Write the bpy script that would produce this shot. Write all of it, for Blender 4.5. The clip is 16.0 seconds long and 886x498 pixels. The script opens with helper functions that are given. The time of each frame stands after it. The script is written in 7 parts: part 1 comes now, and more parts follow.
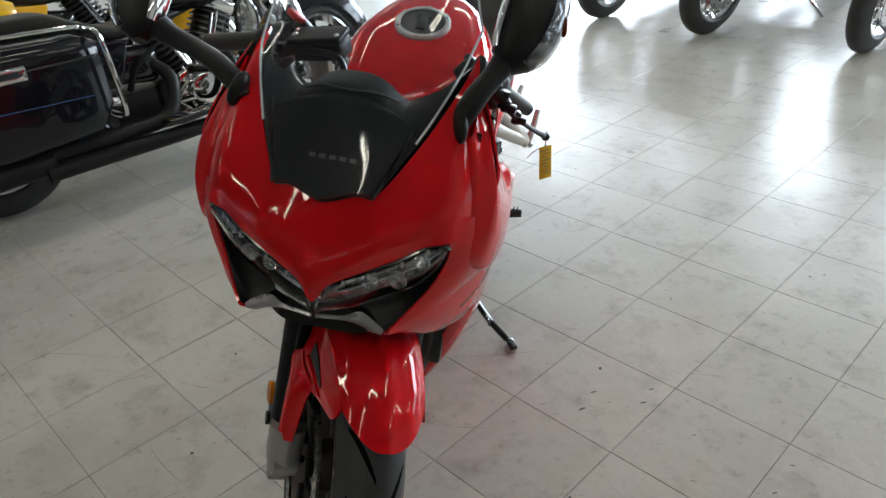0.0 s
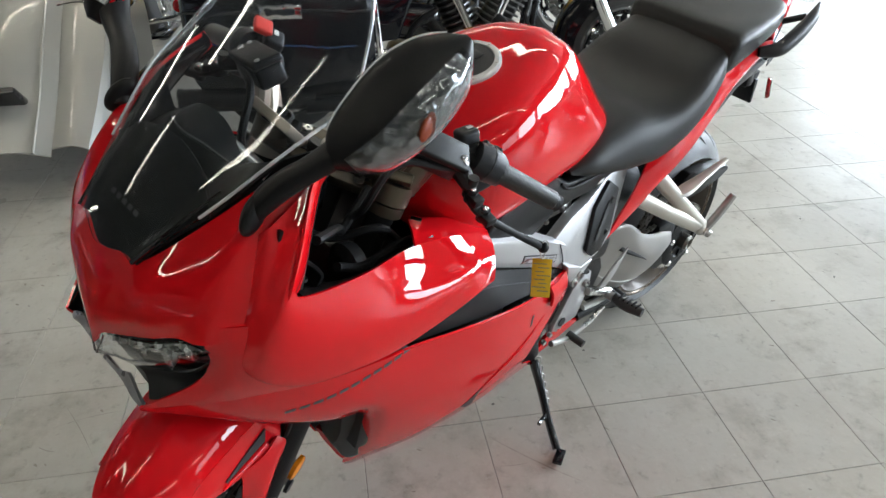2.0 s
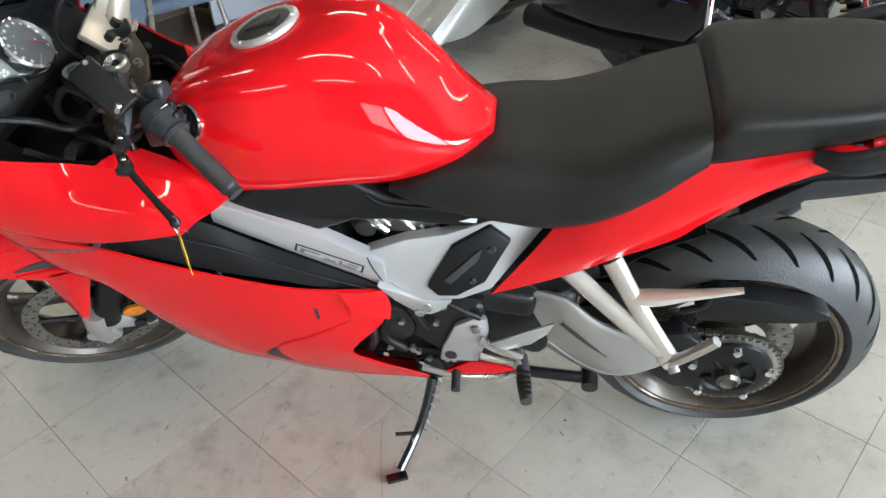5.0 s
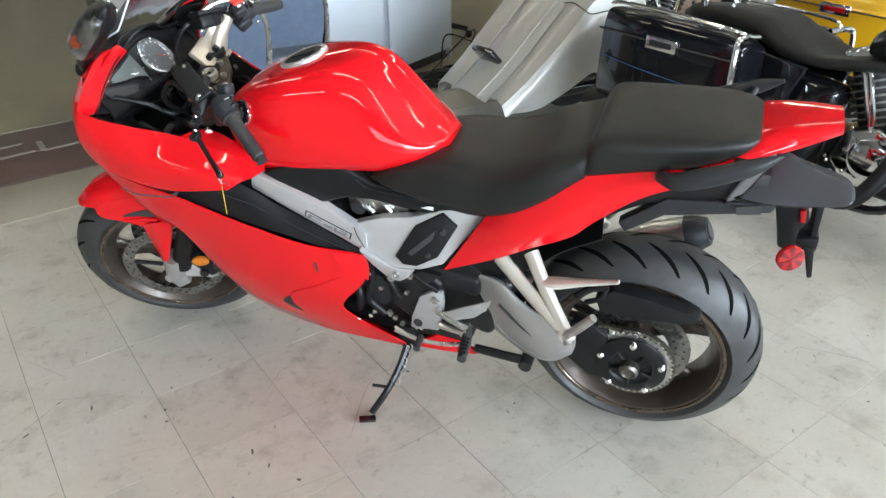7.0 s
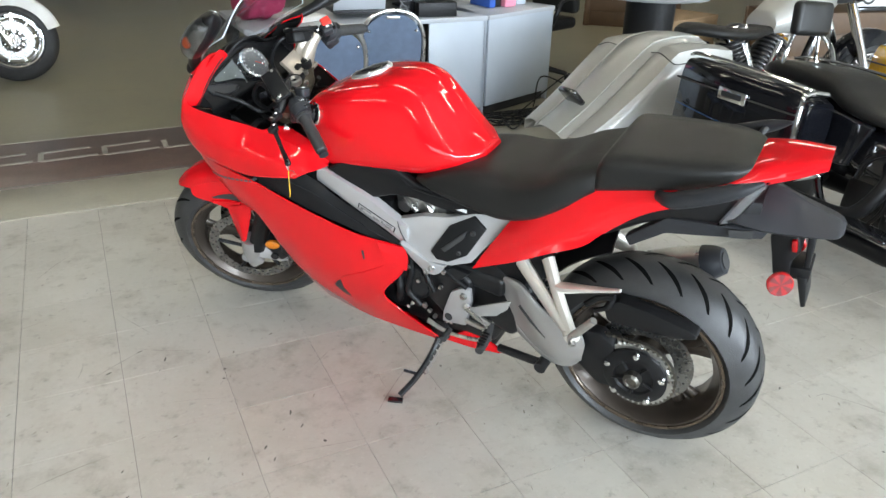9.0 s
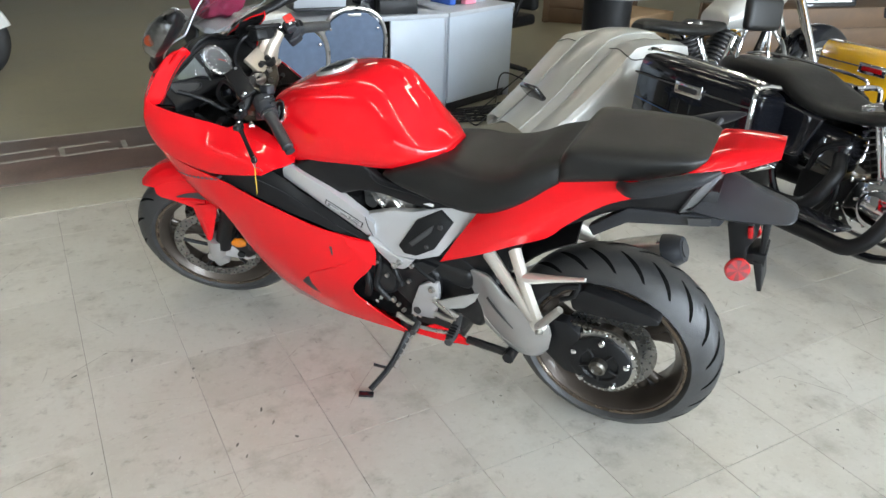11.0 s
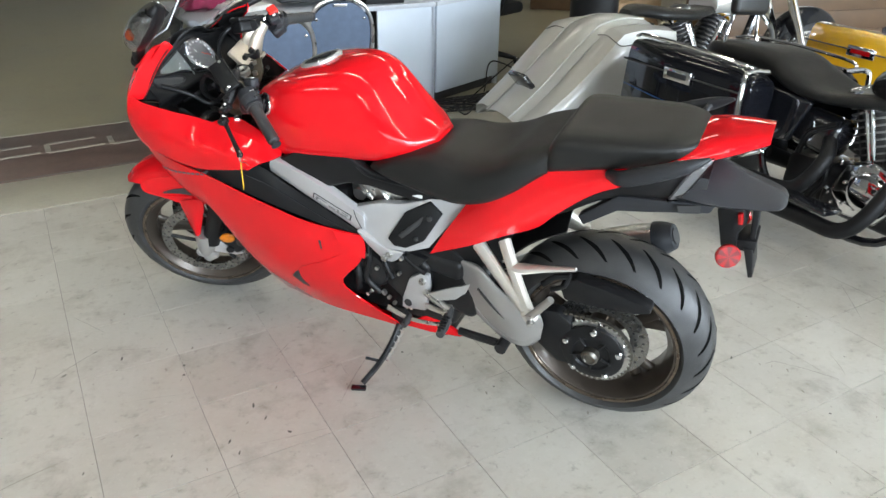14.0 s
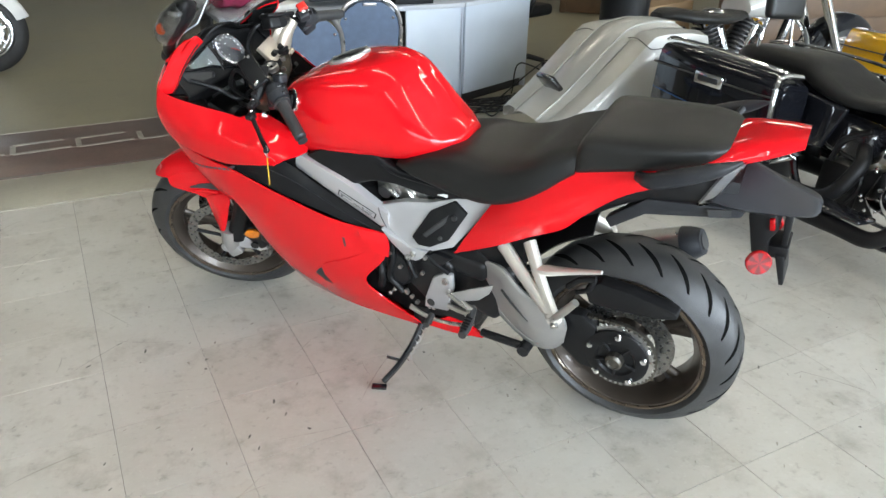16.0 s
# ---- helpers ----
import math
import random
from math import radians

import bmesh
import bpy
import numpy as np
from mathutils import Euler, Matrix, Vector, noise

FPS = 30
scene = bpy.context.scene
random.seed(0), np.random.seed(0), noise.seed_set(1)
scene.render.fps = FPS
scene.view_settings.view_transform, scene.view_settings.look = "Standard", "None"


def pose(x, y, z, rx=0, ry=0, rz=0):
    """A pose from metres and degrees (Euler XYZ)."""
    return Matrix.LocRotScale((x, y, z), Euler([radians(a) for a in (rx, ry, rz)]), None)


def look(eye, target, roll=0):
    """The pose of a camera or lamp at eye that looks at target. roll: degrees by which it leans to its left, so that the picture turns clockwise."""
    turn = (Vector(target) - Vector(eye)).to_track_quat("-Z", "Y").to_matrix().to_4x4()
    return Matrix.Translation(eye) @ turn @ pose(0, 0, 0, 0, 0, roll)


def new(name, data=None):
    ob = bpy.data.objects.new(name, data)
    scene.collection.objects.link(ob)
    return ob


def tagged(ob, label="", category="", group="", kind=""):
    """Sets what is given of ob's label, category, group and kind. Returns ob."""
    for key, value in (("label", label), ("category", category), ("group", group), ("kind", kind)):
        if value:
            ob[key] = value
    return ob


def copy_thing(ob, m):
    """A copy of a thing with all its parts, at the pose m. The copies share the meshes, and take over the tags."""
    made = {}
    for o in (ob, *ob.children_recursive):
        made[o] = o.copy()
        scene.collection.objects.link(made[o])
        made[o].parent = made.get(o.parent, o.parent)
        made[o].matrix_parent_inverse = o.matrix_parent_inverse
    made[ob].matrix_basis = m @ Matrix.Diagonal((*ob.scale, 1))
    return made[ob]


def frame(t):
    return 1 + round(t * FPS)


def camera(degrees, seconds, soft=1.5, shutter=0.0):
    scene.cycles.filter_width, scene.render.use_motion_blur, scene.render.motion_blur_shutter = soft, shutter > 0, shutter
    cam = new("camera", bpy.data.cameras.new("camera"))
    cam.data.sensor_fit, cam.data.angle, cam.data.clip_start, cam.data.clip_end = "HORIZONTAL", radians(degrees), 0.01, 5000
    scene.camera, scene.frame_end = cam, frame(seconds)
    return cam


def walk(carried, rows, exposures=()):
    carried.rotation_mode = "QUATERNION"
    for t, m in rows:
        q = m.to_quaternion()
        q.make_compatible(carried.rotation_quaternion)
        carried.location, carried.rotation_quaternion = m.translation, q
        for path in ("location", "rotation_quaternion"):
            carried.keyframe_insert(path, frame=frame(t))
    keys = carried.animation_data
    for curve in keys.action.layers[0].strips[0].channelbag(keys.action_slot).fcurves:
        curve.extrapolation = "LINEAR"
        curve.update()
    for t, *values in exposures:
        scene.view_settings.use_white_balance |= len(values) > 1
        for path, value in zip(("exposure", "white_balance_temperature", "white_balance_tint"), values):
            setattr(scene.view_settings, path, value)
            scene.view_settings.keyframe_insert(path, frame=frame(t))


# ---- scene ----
cam = camera(62.3, 16.0)
PATH = [
    (0, (-0.683, 0.836, 1.352), (0.582, -0.339, 0.343), -4.2),
    (0.5, (-0.671, 0.621, 1.316), (0.668, -0.469, 0.307), -5.5),
    (1, (-0.583, 0.393, 1.341), (0.798, -0.524, 0.222), -6.4),
    (1.5, (-0.674, 0.19, 1.351), (0.896, -0.39, 0.256), -4.5),
    (2, (-0.73, 0.004, 1.372), (0.949, -0.267, 0.319), -0.7),
    (2.5, (-0.621, -0.167, 1.374), (1.038, -0.252, 0.26), 1.2),
    (3, (-0.61, -0.35, 1.382), (1.009, -0.25, 0.211), 0.8),
    (3.5, (-0.635, -0.644, 1.38), (0.924, -0.232, 0.197), 0.3),
    (4, (-0.454, -0.814, 1.394), (0.999, -0.166, 0.183), -0.6),
    (4.5, (-0.268, -1.048, 1.372), (1.068, -0.151, 0.185), -4.7),
    (4.7, (-0.191, -1.142, 1.381), (1.045, -0.137, 0.172), -4.4),
    (6.8, (-0.237, -1.809, 1.446), (0.755, -0.397, 0.435), -2.1),
    (7, (-0.274, -1.874, 1.447), (0.731, -0.454, 0.46), -0.9),
    (7.5, (-0.261, -1.997, 1.455), (0.682, -0.49, 0.539), 0.1),
    (8, (-0.186, -2.085, 1.43), (0.627, -0.488, 0.542), 1.4),
    (8.5, (-0.221, -2.162, 1.446), (0.568, -0.55, 0.563), 1.3),
    (11, (-0.265, -2.203, 1.447), (0.616, -0.641, 0.561), 1.6),
    (11.5, (-0.26, -2.207, 1.442), (0.64, -0.657, 0.555), 1.4),
    (12, (-0.255, -2.208, 1.437), (0.638, -0.668, 0.526), 1.1),
    (12.5, (-0.256, -2.205, 1.437), (0.62, -0.664, 0.511), 0.7),
    (13, (-0.259, -2.202, 1.432), (0.605, -0.66, 0.496), 0.5),
    (13.5, (-0.251, -2.199, 1.434), (0.618, -0.669, 0.483), 0.4),
    (14, (-0.25, -2.194, 1.446), (0.642, -0.653, 0.535), 0.8),
    (14.5, (-0.241, -2.19, 1.446), (0.651, -0.627, 0.575), 1.0),
    (15, (-0.229, -2.18, 1.444), (0.656, -0.605, 0.587), 1.3),
    (15.5, (-0.228, -2.176, 1.439), (0.633, -0.596, 0.566), 1.4),
    (16, (-0.248, -2.184, 1.433), (0.59, -0.611, 0.527), 1.2),
]
EXPOSURE = [(0.0, -0.40), (1.5, -0.36), (2.0, -0.12), (2.5, 0.11), (3.5, 0.22), (4.5, 0.26), (7.0, 0.31), (16.0, 0.31)]
walk(cam, [(t, look(eye, target, roll)) for t, eye, target, roll in PATH], EXPOSURE)
LIGHT_TURN = 90

# ---------------------------------------------------------------- light
world = bpy.data.worlds.new("sky_world")
scene.world = world
world.use_nodes = True
wn = world.node_tree.nodes
sky = wn.new("ShaderNodeTexSky")
sky.sky_type, sky.sun_disc, sky.sun_elevation, sky.sun_rotation = "NISHITA", False, radians(50), radians(200)
world.node_tree.links.new(sky.outputs[0], wn["Background"].inputs[0])
wn["Background"].inputs[1].default_value = 0.12

sun_data = bpy.data.lights.new("sun", "SUN")
sun_data.energy, sun_data.angle, sun_data.color = 2.0, radians(0.6), (1.0, 0.95, 0.88)
sun = new("sun", sun_data)
sun.matrix_world = look((0, -20, 26), (-4, -30, 0))

X0, X1, Y0, Y1, HIGH = -7.0, 9.5, -7.6, 14.0, 3.7      # the showroom
WIN0, WIN1 = 0.80, 2.45                                 # sill and head of the shop windows
WINDOWS = [(-5.9, -3.1), (-2.8, 0.0), (0.3, 3.1), (3.4, 6.2), (6.5, 9.3)]   # openings in the street wall
for (a, b), watts in zip(WINDOWS, (60, 280, 540, 600, 360)):
    ld = bpy.data.lights.new("daylight", "AREA")
    ld.shape, ld.size, ld.size_y, ld.energy, ld.color = "RECTANGLE", b - a, WIN1 - WIN0, watts, (0.77, 0.885, 1.0)
    lo = new("window_daylight", ld)
    lo.matrix_world = look(((a + b) / 2, Y0 + 0.02, (WIN0 + WIN1) / 2), ((a + b) / 2, 0, 0.6))


# ---------------------------------------------------------------- materials
def material(name, colour, rough=0.5, metal=0.0, coat=0.0, vary=0.12, scale=6.0, bump=0.0, bump_scale=200.0, fine=0.0, per_object=0.0, spec=0.5, world_space=False, stains=None):
    m = bpy.data.materials.new(name)
    m.use_nodes = True
    nt = m.node_tree
    n, l = nt.nodes, nt.links
    b = n["Principled BSDF"]
    b.inputs["Metallic"].default_value = metal
    b.inputs["Coat Weight"].default_value = coat
    b.inputs["Coat Roughness"].default_value = 0.008
    b.inputs["Specular IOR Level"].default_value = spec
    tc = n.new("ShaderNodeNewGeometry") if world_space else n.new("ShaderNodeTexCoord")
    where = tc.outputs["Position"] if world_space else tc.outputs["Object"]
    big = n.new("ShaderNodeTexNoise")
    big.inputs["Scale"].default_value, big.inputs["Detail"].default_value = scale, 6
    l.new(where, big.inputs["Vector"])
    small = n.new("ShaderNodeTexNoise")
    small.inputs["Scale"].default_value, small.inputs["Detail"].default_value = bump_scale, 3
    l.new(where, small.inputs["Vector"])
    add = n.new("ShaderNodeMath")
    add.operation = "MULTIPLY_ADD"
    add.inputs[1].default_value = fine
    l.new(small.outputs[0], add.inputs[0])
    l.new(big.outputs[0], add.inputs[2])
    mr = n.new("ShaderNodeMapRange")
    mr.inputs["From Min"].default_value, mr.inputs["From Max"].default_value = 0.25 + fine / 2, 0.75 + fine / 2
    mr.inputs["To Min"].default_value, mr.inputs["To Max"].default_value = 1 - vary, 1 + vary
    l.new(add.outputs[0], mr.inputs[0])
    hsv = n.new("ShaderNodeHueSaturation")
    hsv.inputs["Color"].default_value = (*colour, 1)
    if per_object:
        oi = n.new("ShaderNodeObjectInfo")
        om = n.new("ShaderNodeMapRange")
        om.inputs["To Min"].default_value, om.inputs["To Max"].default_value = 1 - per_object, 1 + per_object
        l.new(oi.outputs["Random"], om.inputs[0])
        mul = n.new("ShaderNodeMath")
        mul.operation = "MULTIPLY"
        l.new(mr.outputs[0], mul.inputs[0])
        l.new(om.outputs[0], mul.inputs[1])
        l.new(mul.outputs[0], hsv.inputs["Value"])
    else:
        l.new(mr.outputs[0], hsv.inputs["Value"])
    colour_out = hsv.outputs[0]
    if stains:                          # scattered grime: (colour, scale, threshold, strength)
        for tint, sc, cut, much in stains:
            st = n.new("ShaderNodeTexNoise")
            st.inputs["Scale"].default_value, st.inputs["Detail"].default_value, st.inputs["Roughness"].default_value = sc, 8, 0.65
            l.new(where, st.inputs["Vector"])
            ramp = n.new("ShaderNodeMapRange")
            ramp.inputs["From Min"].default_value, ramp.inputs["From Max"].default_value = cut, cut + 0.28
            ramp.inputs["To Max"].default_value = much
            l.new(st.outputs[0], ramp.inputs[0])
            mx_ = n.new("ShaderNodeMix")
            mx_.data_type = "RGBA"
            mx_.inputs[7].default_value = (*tint, 1)
            l.new(ramp.outputs[0], mx_.inputs[0])
            l.new(colour_out, mx_.inputs[6])
            colour_out = mx_.outputs[2]
    l.new(colour_out, b.inputs["Base Color"])
    rr = n.new("ShaderNodeMapRange")
    rr.inputs["To Min"].default_value, rr.inputs["To Max"].default_value = max(rough - 0.06 - rough * 0.15, 0.01), min(rough + 0.06 + rough * 0.1, 1)
    l.new(big.outputs[0], rr.inputs[0])
    l.new(rr.outputs[0], b.inputs["Roughness"])
    if bump:
        bp = n.new("ShaderNodeBump")
        bp.inputs["Strength"].default_value, bp.inputs["Distance"].default_value = bump, 0.002
        l.new(small.outputs[0], bp.inputs["Height"])
        l.new(bp.outputs[0], b.inputs["Normal"])
    return m


def emitter(name, colour, strength):
    m = bpy.data.materials.new(name)
    m.use_nodes = True
    b = m.node_tree.nodes["Principled BSDF"]
    b.inputs["Base Color"].default_value = (*colour, 1)
    b.inputs["Emission Color"].default_value = (*colour, 1)
    b.inputs["Emission Strength"].default_value = strength
    return m


def clear(name, colour, rough=0.02):
    m = bpy.data.materials.new(name)
    m.use_nodes = True
    b = m.node_tree.nodes["Principled BSDF"]
    b.inputs["Base Color"].default_value = (*colour, 1)
    b.inputs["Transmission Weight"].default_value = 1.0
    b.inputs["Roughness"].default_value = rough
    b.inputs["IOR"].default_value = 1.45
    return m


def facets(name):
    """A lamp's faceted reflector, its sparkle painted as bright and dark cells."""
    m = bpy.data.materials.new(name)
    m.use_nodes = True
    n, l = m.node_tree.nodes, m.node_tree.links
    b = n["Principled BSDF"]
    b.inputs["Metallic"].default_value, b.inputs["Roughness"].default_value = 1.0, 0.15
    tc, vo, cr_ = n.new("ShaderNodeTexCoord"), n.new("ShaderNodeTexVoronoi"), n.new("ShaderNodeMapRange")
    vo.inputs["Scale"].default_value = 95
    l.new(tc.outputs["Object"], vo.inputs["Vector"])
    cr_.inputs["To Min"].default_value, cr_.inputs["To Max"].default_value = 0.02, 0.46
    l.new(vo.outputs["Color"], cr_.inputs[0])
    l.new(cr_.outputs[0], b.inputs["Base Color"])
    bu = n.new("ShaderNodeBump")
    bu.inputs["Strength"].default_value, bu.inputs["Distance"].default_value = 0.7, 0.005
    l.new(vo.outputs["Distance"], bu.inputs["Height"])
    l.new(bu.outputs[0], b.inputs["Normal"])
    return m


RED = material("red_paint", (0.69, 0.006, 0.011), 0.42, 0.0, 0.9, 0.03, 3, spec=0.0)
BLACK = material("black_plastic", (0.0085, 0.0085, 0.009), 0.42, 0, 0, 0.15, 20, 0.12, 700, spec=0.24)
GLOSSBLACK = material("gloss_black", (0.010, 0.010, 0.012), 0.14, 0, 0.6, 0.1, 8)
GREY = material("dark_grey_plastic", (0.024, 0.025, 0.028), 0.40, 0, 0, 0.12, 18, 0.15, 900, spec=0.28)
LEATHER = material("seat_vinyl", (0.013, 0.013, 0.0125), 0.43, 0, 0, 0.12, 9, 0.25, 900, spec=0.32)
RUBBER = material("tyre_rubber", (0.030, 0.0302, 0.0305), 0.46, 0, 0, 0.35, 14, 0.35, 300, spec=0.5)
# near-black tone for the shade inside the tread grooves
GROOVE_SHADE = material("tread_groove_shade", (0.004, 0.004, 0.004), 0.9, spec=0.05)
RIM_HIGHLIGHT = material("rim_lip_bronze_highlight", (0.15, 0.115, 0.085), 0.28, 0.75, 0.2, 0.1, 14)
CASTING = material("cast_aluminium", (0.43, 0.42, 0.405), 0.40, 0.6, 0.0, 0.08, 10, 0.1, 700)
HANGER = material("champagne_casting", (0.66, 0.63, 0.57), 0.36, 0.4, 0, 0.08, 12, 0.08, 700)
# paler champagne for the clamp that catches the window light
CLAMP_LIT = material("champagne_clamp_lit", (0.50, 0.44, 0.36), 0.32, 0.55, 0, 0.08, 12, 0.08, 700)
AMBERDARK = material("amber_bulb_glass", (0.20, 0.03, 0.008), 0.2)
SILVER = material("silver_aluminium", (0.56, 0.56, 0.57), 0.40, 0.6, 0.0, 0.07, 10, 0.06, 900)
STEEL = material("steel", (0.55, 0.54, 0.52), 0.3, 0.95, 0, 0.12, 25)
CHROME = material("chrome", (0.86, 0.86, 0.86), 0.07, 1.0, 0, 0.05, 5)
BRONZE = material("dark_bronze_wheel", (0.069, 0.055, 0.044), 0.36, 0.55, 0.2, 0.1, 14)
GOLD = material("champagne_yoke", (0.13, 0.11, 0.082), 0.34, 0.8, 0, 0.08, 20)
ENGINE = material("engine_black", (0.014, 0.014, 0.015), 0.40, 0.3, 0, 0.3, 24, 0.2, 300)
AMBER = material("amber_reflector", (0.75, 0.22, 0.01), 0.2, 0, 0.6, 0.15, 80)
REDLENS = material("red_reflector", (0.33, 0.002, 0.004), 0.22, 0, 0.15, 0.2, 90)
REDDEEP = material("red_prism", (0.12, 0.001, 0.002), 0.12, 0, 0.4, 0.2, 90)
YELLOWTAG = material("yellow_tag", (0.85, 0.55, 0.02), 0.55, 0, 0, 0.06, 20)
WHITE = material("white_label", (0.78, 0.78, 0.76), 0.5, 0, 0, 0.05, 20)
# print, seams and black trim; also painted shade in holes, slots and grooves
INK_SHADE = material("ink_and_shade", (0.03, 0.03, 0.03), 0.6)
NAMEGREY = material("name_grey", (0.075, 0.075, 0.08), 0.4)
GREYINK = material("badge_grey", (0.22, 0.22, 0.23), 0.3, 0.5)
LENS = clear("lamp_lens", (0.93, 0.95, 0.97))
SCREEN = clear("windscreen_acrylic", (0.86, 0.88, 0.9))
EDGE_GLINT = material("acrylic_edge_glint", (0.62, 0.66, 0.70), 0.12, 0, 0.6, 0.05, 30)
GLASS = clear("window_glass", (0.96, 0.98, 0.97), 0.0)
REFLECTOR = facets("sparkle_reflector")
LAMPBOWL = material("lamp_bowl", (0.55, 0.55, 0.56), 0.28, 0.6, 0, 0.2, 40)
LIPGREY = material("satin_grey_lip", (0.34, 0.34, 0.35), 0.30, 0.45, 0, 0.1, 20)
MIRROR = material("mirror_glass", (0.85, 0.85, 0.85), 0.02, 1.0, 0, 0.0)
DISC = material("brake_disc", (0.273, 0.267, 0.254), 0.28, 0.95, 0, 0.15, 40)
NEEDLE = material("needle_red", (0.7, 0.03, 0.02), 0.4)
DIAL = material("dial_face", (0.15, 0.15, 0.15), 0.35)
LCD = material("lcd", (0.22, 0.235, 0.22), 0.12, 0, 0.4, 0.15, 30)

TILE = material("vinyl_tile", (0.53, 0.51, 0.462), 0.32, 0, 0.0, 0.05, 2.5, 0.30, 34, 0.25, 0.035, 0.35, True, [((0.22, 0.19, 0.15), 6.5, 0.515, 0.75), ((0.07, 0.06, 0.05), 26.0, 0.59, 0.7), ((0.30, 0.265, 0.21), 1.1, 0.44, 0.5), ((0.34, 0.30, 0.25), 42.0, 0.545, 0.5), ((0.68, 0.66, 0.62), 60.0, 0.58, 0.6)])
JOINT = material("tile_joint", (0.14, 0.13, 0.115), 0.8)
CONCRETE = material("painted_concrete", (0.235, 0.215, 0.145), 0.36, 0, 0, 0.18, 1.6, 0.15, 40, 0.3, 0.0, 0.5, True, [((0.12, 0.11, 0.09), 4.0, 0.56, 0.5), ((0.34, 0.32, 0.27), 1.0, 0.55, 0.3)])
STRIP = material("pale_concrete_strip", (0.33, 0.31, 0.245), 0.40, 0, 0, 0.14, 2.2, 0.12, 45, 0.3, 0.0, 0.5, True, [((0.17, 0.15, 0.12), 5.0, 0.56, 0.5)])
MAROON = material("maroon_floor_paint", (0.115, 0.075, 0.062), 0.36, 0, 0, 0.3, 5, 0.1, 60, 0.4)
FLOORWHITE = material("worn_floor_lettering", (0.33, 0.31, 0.27), 0.45, 0, 0, 0.25, 14, 0, 80, 0.5)
STAIN = material("floor_scuff", (0.085, 0.08, 0.072), 0.5, 0, 0, 0.4, 40)
WALL = material("wall_paint", (0.30, 0.29, 0.26), 0.8, 0, 0, 0.07, 2, 0.2, 120)
CEILING = material("ceiling_paint", (0.16, 0.16, 0.155), 0.9, 0, 0, 0.06, 3)
TUBE = emitter("fluorescent_tube", (1.0, 0.95, 0.82), 20.0)
HOUSING = material("white_enamel", (0.75, 0.75, 0.74), 0.4)
PLY = material("plywood", (0.10, 0.058, 0.030), 0.6, 0, 0, 0.2, 9, 0.2, 150)
DESKPAINT = material("pale_blue_laminate", (0.44, 0.49, 0.55), 0.45, 0, 0, 0.06, 3)
DESKTOP = material("grey_desktop", (0.42, 0.44, 0.47), 0.4, 0, 0, 0.05, 6)
BLUEFAB = material("blue_grey_fabric", (0.085, 0.115, 0.17), 0.85, 0, 0, 0.15, 30, 0.4, 900)
SILVERPAINT = material("silver_metallic_paint", (0.44, 0.44, 0.415), 0.38, 0.25, 0.5, 0.05, 4)
BLACKPAINT = material("black_paint", (0.006, 0.0065, 0.009), 0.2, 0, 0.55, 0.1, 4, spec=0.2)
YELLOWPAINT = material("yellow_paint", (0.72, 0.40, 0.012), 0.22, 0, 1.0, 0.04, 4)
BLUESTRIPE = material("blue_stripe", (0.03, 0.09, 0.25), 0.2, 0, 0.8)
STREET = material("street_asphalt", (0.06, 0.06, 0.06), 0.9, 0, 0, 0.2, 1)


# ---------------------------------------------------------------- mesh tools
from mathutils.bvhtree import BVHTree

V = lambda *p: np.array(p, float)


def cr(pts, n, closed=False):
    """n points on a smooth curve through pts."""
    p = np.asarray(pts, float)
    k = len(p)
    if k == 2:
        s = np.linspace(0, 1, n)[:, None]
        return p[0] * (1 - s) + p[1] * s
    q = np.vstack([p[-1:], p, p[:2]]) if closed else np.vstack([2 * p[0] - p[1], p, 2 * p[-1] - p[-2]])
    t = np.linspace(0, k if closed else k - 1, n, endpoint=not closed)
    i = np.minimum(t.astype(int), (k - 1) if closed else (k - 2))
    f = (t - i)[:, None]
    a, b, c, d = q[i], q[i + 1], q[i + 2], q[i + 3]
    return 0.5 * (2 * b + (c - a) * f + (2 * a - 5 * b + 4 * c - d) * f**2 + (3 * b - a - 3 * c + d) * f**3)


def from_arrays(verts, faces):
    bm = bmesh.new()
    vs = [bm.verts.new(v) for v in verts]
    for f in faces:
        try:
            bm.faces.new([vs[i] for i in f])
        except ValueError:
            pass
    return bm


def sheet(rows, nu=20, nv=12, thick=0.004, out=(0, 1, 0)):
    """A curved panel through rows of points, with thickness inwards from the side named by out."""
    r = [cr(row, nu) for row in rows]
    g = np.stack([cr([x[i] for x in r], nv) for i in range(nu)], 0)
    du, dv = np.gradient(g, axis=0), np.gradient(g, axis=1)
    nrm = np.cross(du, dv)
    nrm /= np.linalg.norm(nrm, axis=2, keepdims=True) + 1e-9
    if (nrm.reshape(-1, 3).mean(0) @ np.array(out)) < 0:
        nrm = -nrm
    inner = g - nrm * thick
    verts = list(g.reshape(-1, 3)) + list(inner.reshape(-1, 3))
    m = nu * nv
    idx = lambda i, j: i * nv + j
    faces = []
    for i in range(nu - 1):
        for j in range(nv - 1):
            q = [idx(i, j), idx(i + 1, j), idx(i + 1, j + 1), idx(i, j + 1)]
            faces += [q, [m + k for k in reversed(q)]]
    edge = [idx(i, 0) for i in range(nu)] + [idx(nu - 1, j) for j in range(1, nv)] + [idx(i, nv - 1) for i in range(nu - 2, -1, -1)] + [idx(0, j) for j in range(nv - 2, 0, -1)]
    for a, b in zip(edge, edge[1:] + edge[:1]):
        faces.append([a, b, m + b, m + a])
    bm = from_arrays(verts, faces)
    bm.verts.index_update()
    for f in bm.faces:
        if all(v.index >= m for v in f.verts):
            f.material_index = 1        # the unpainted back
    return bm


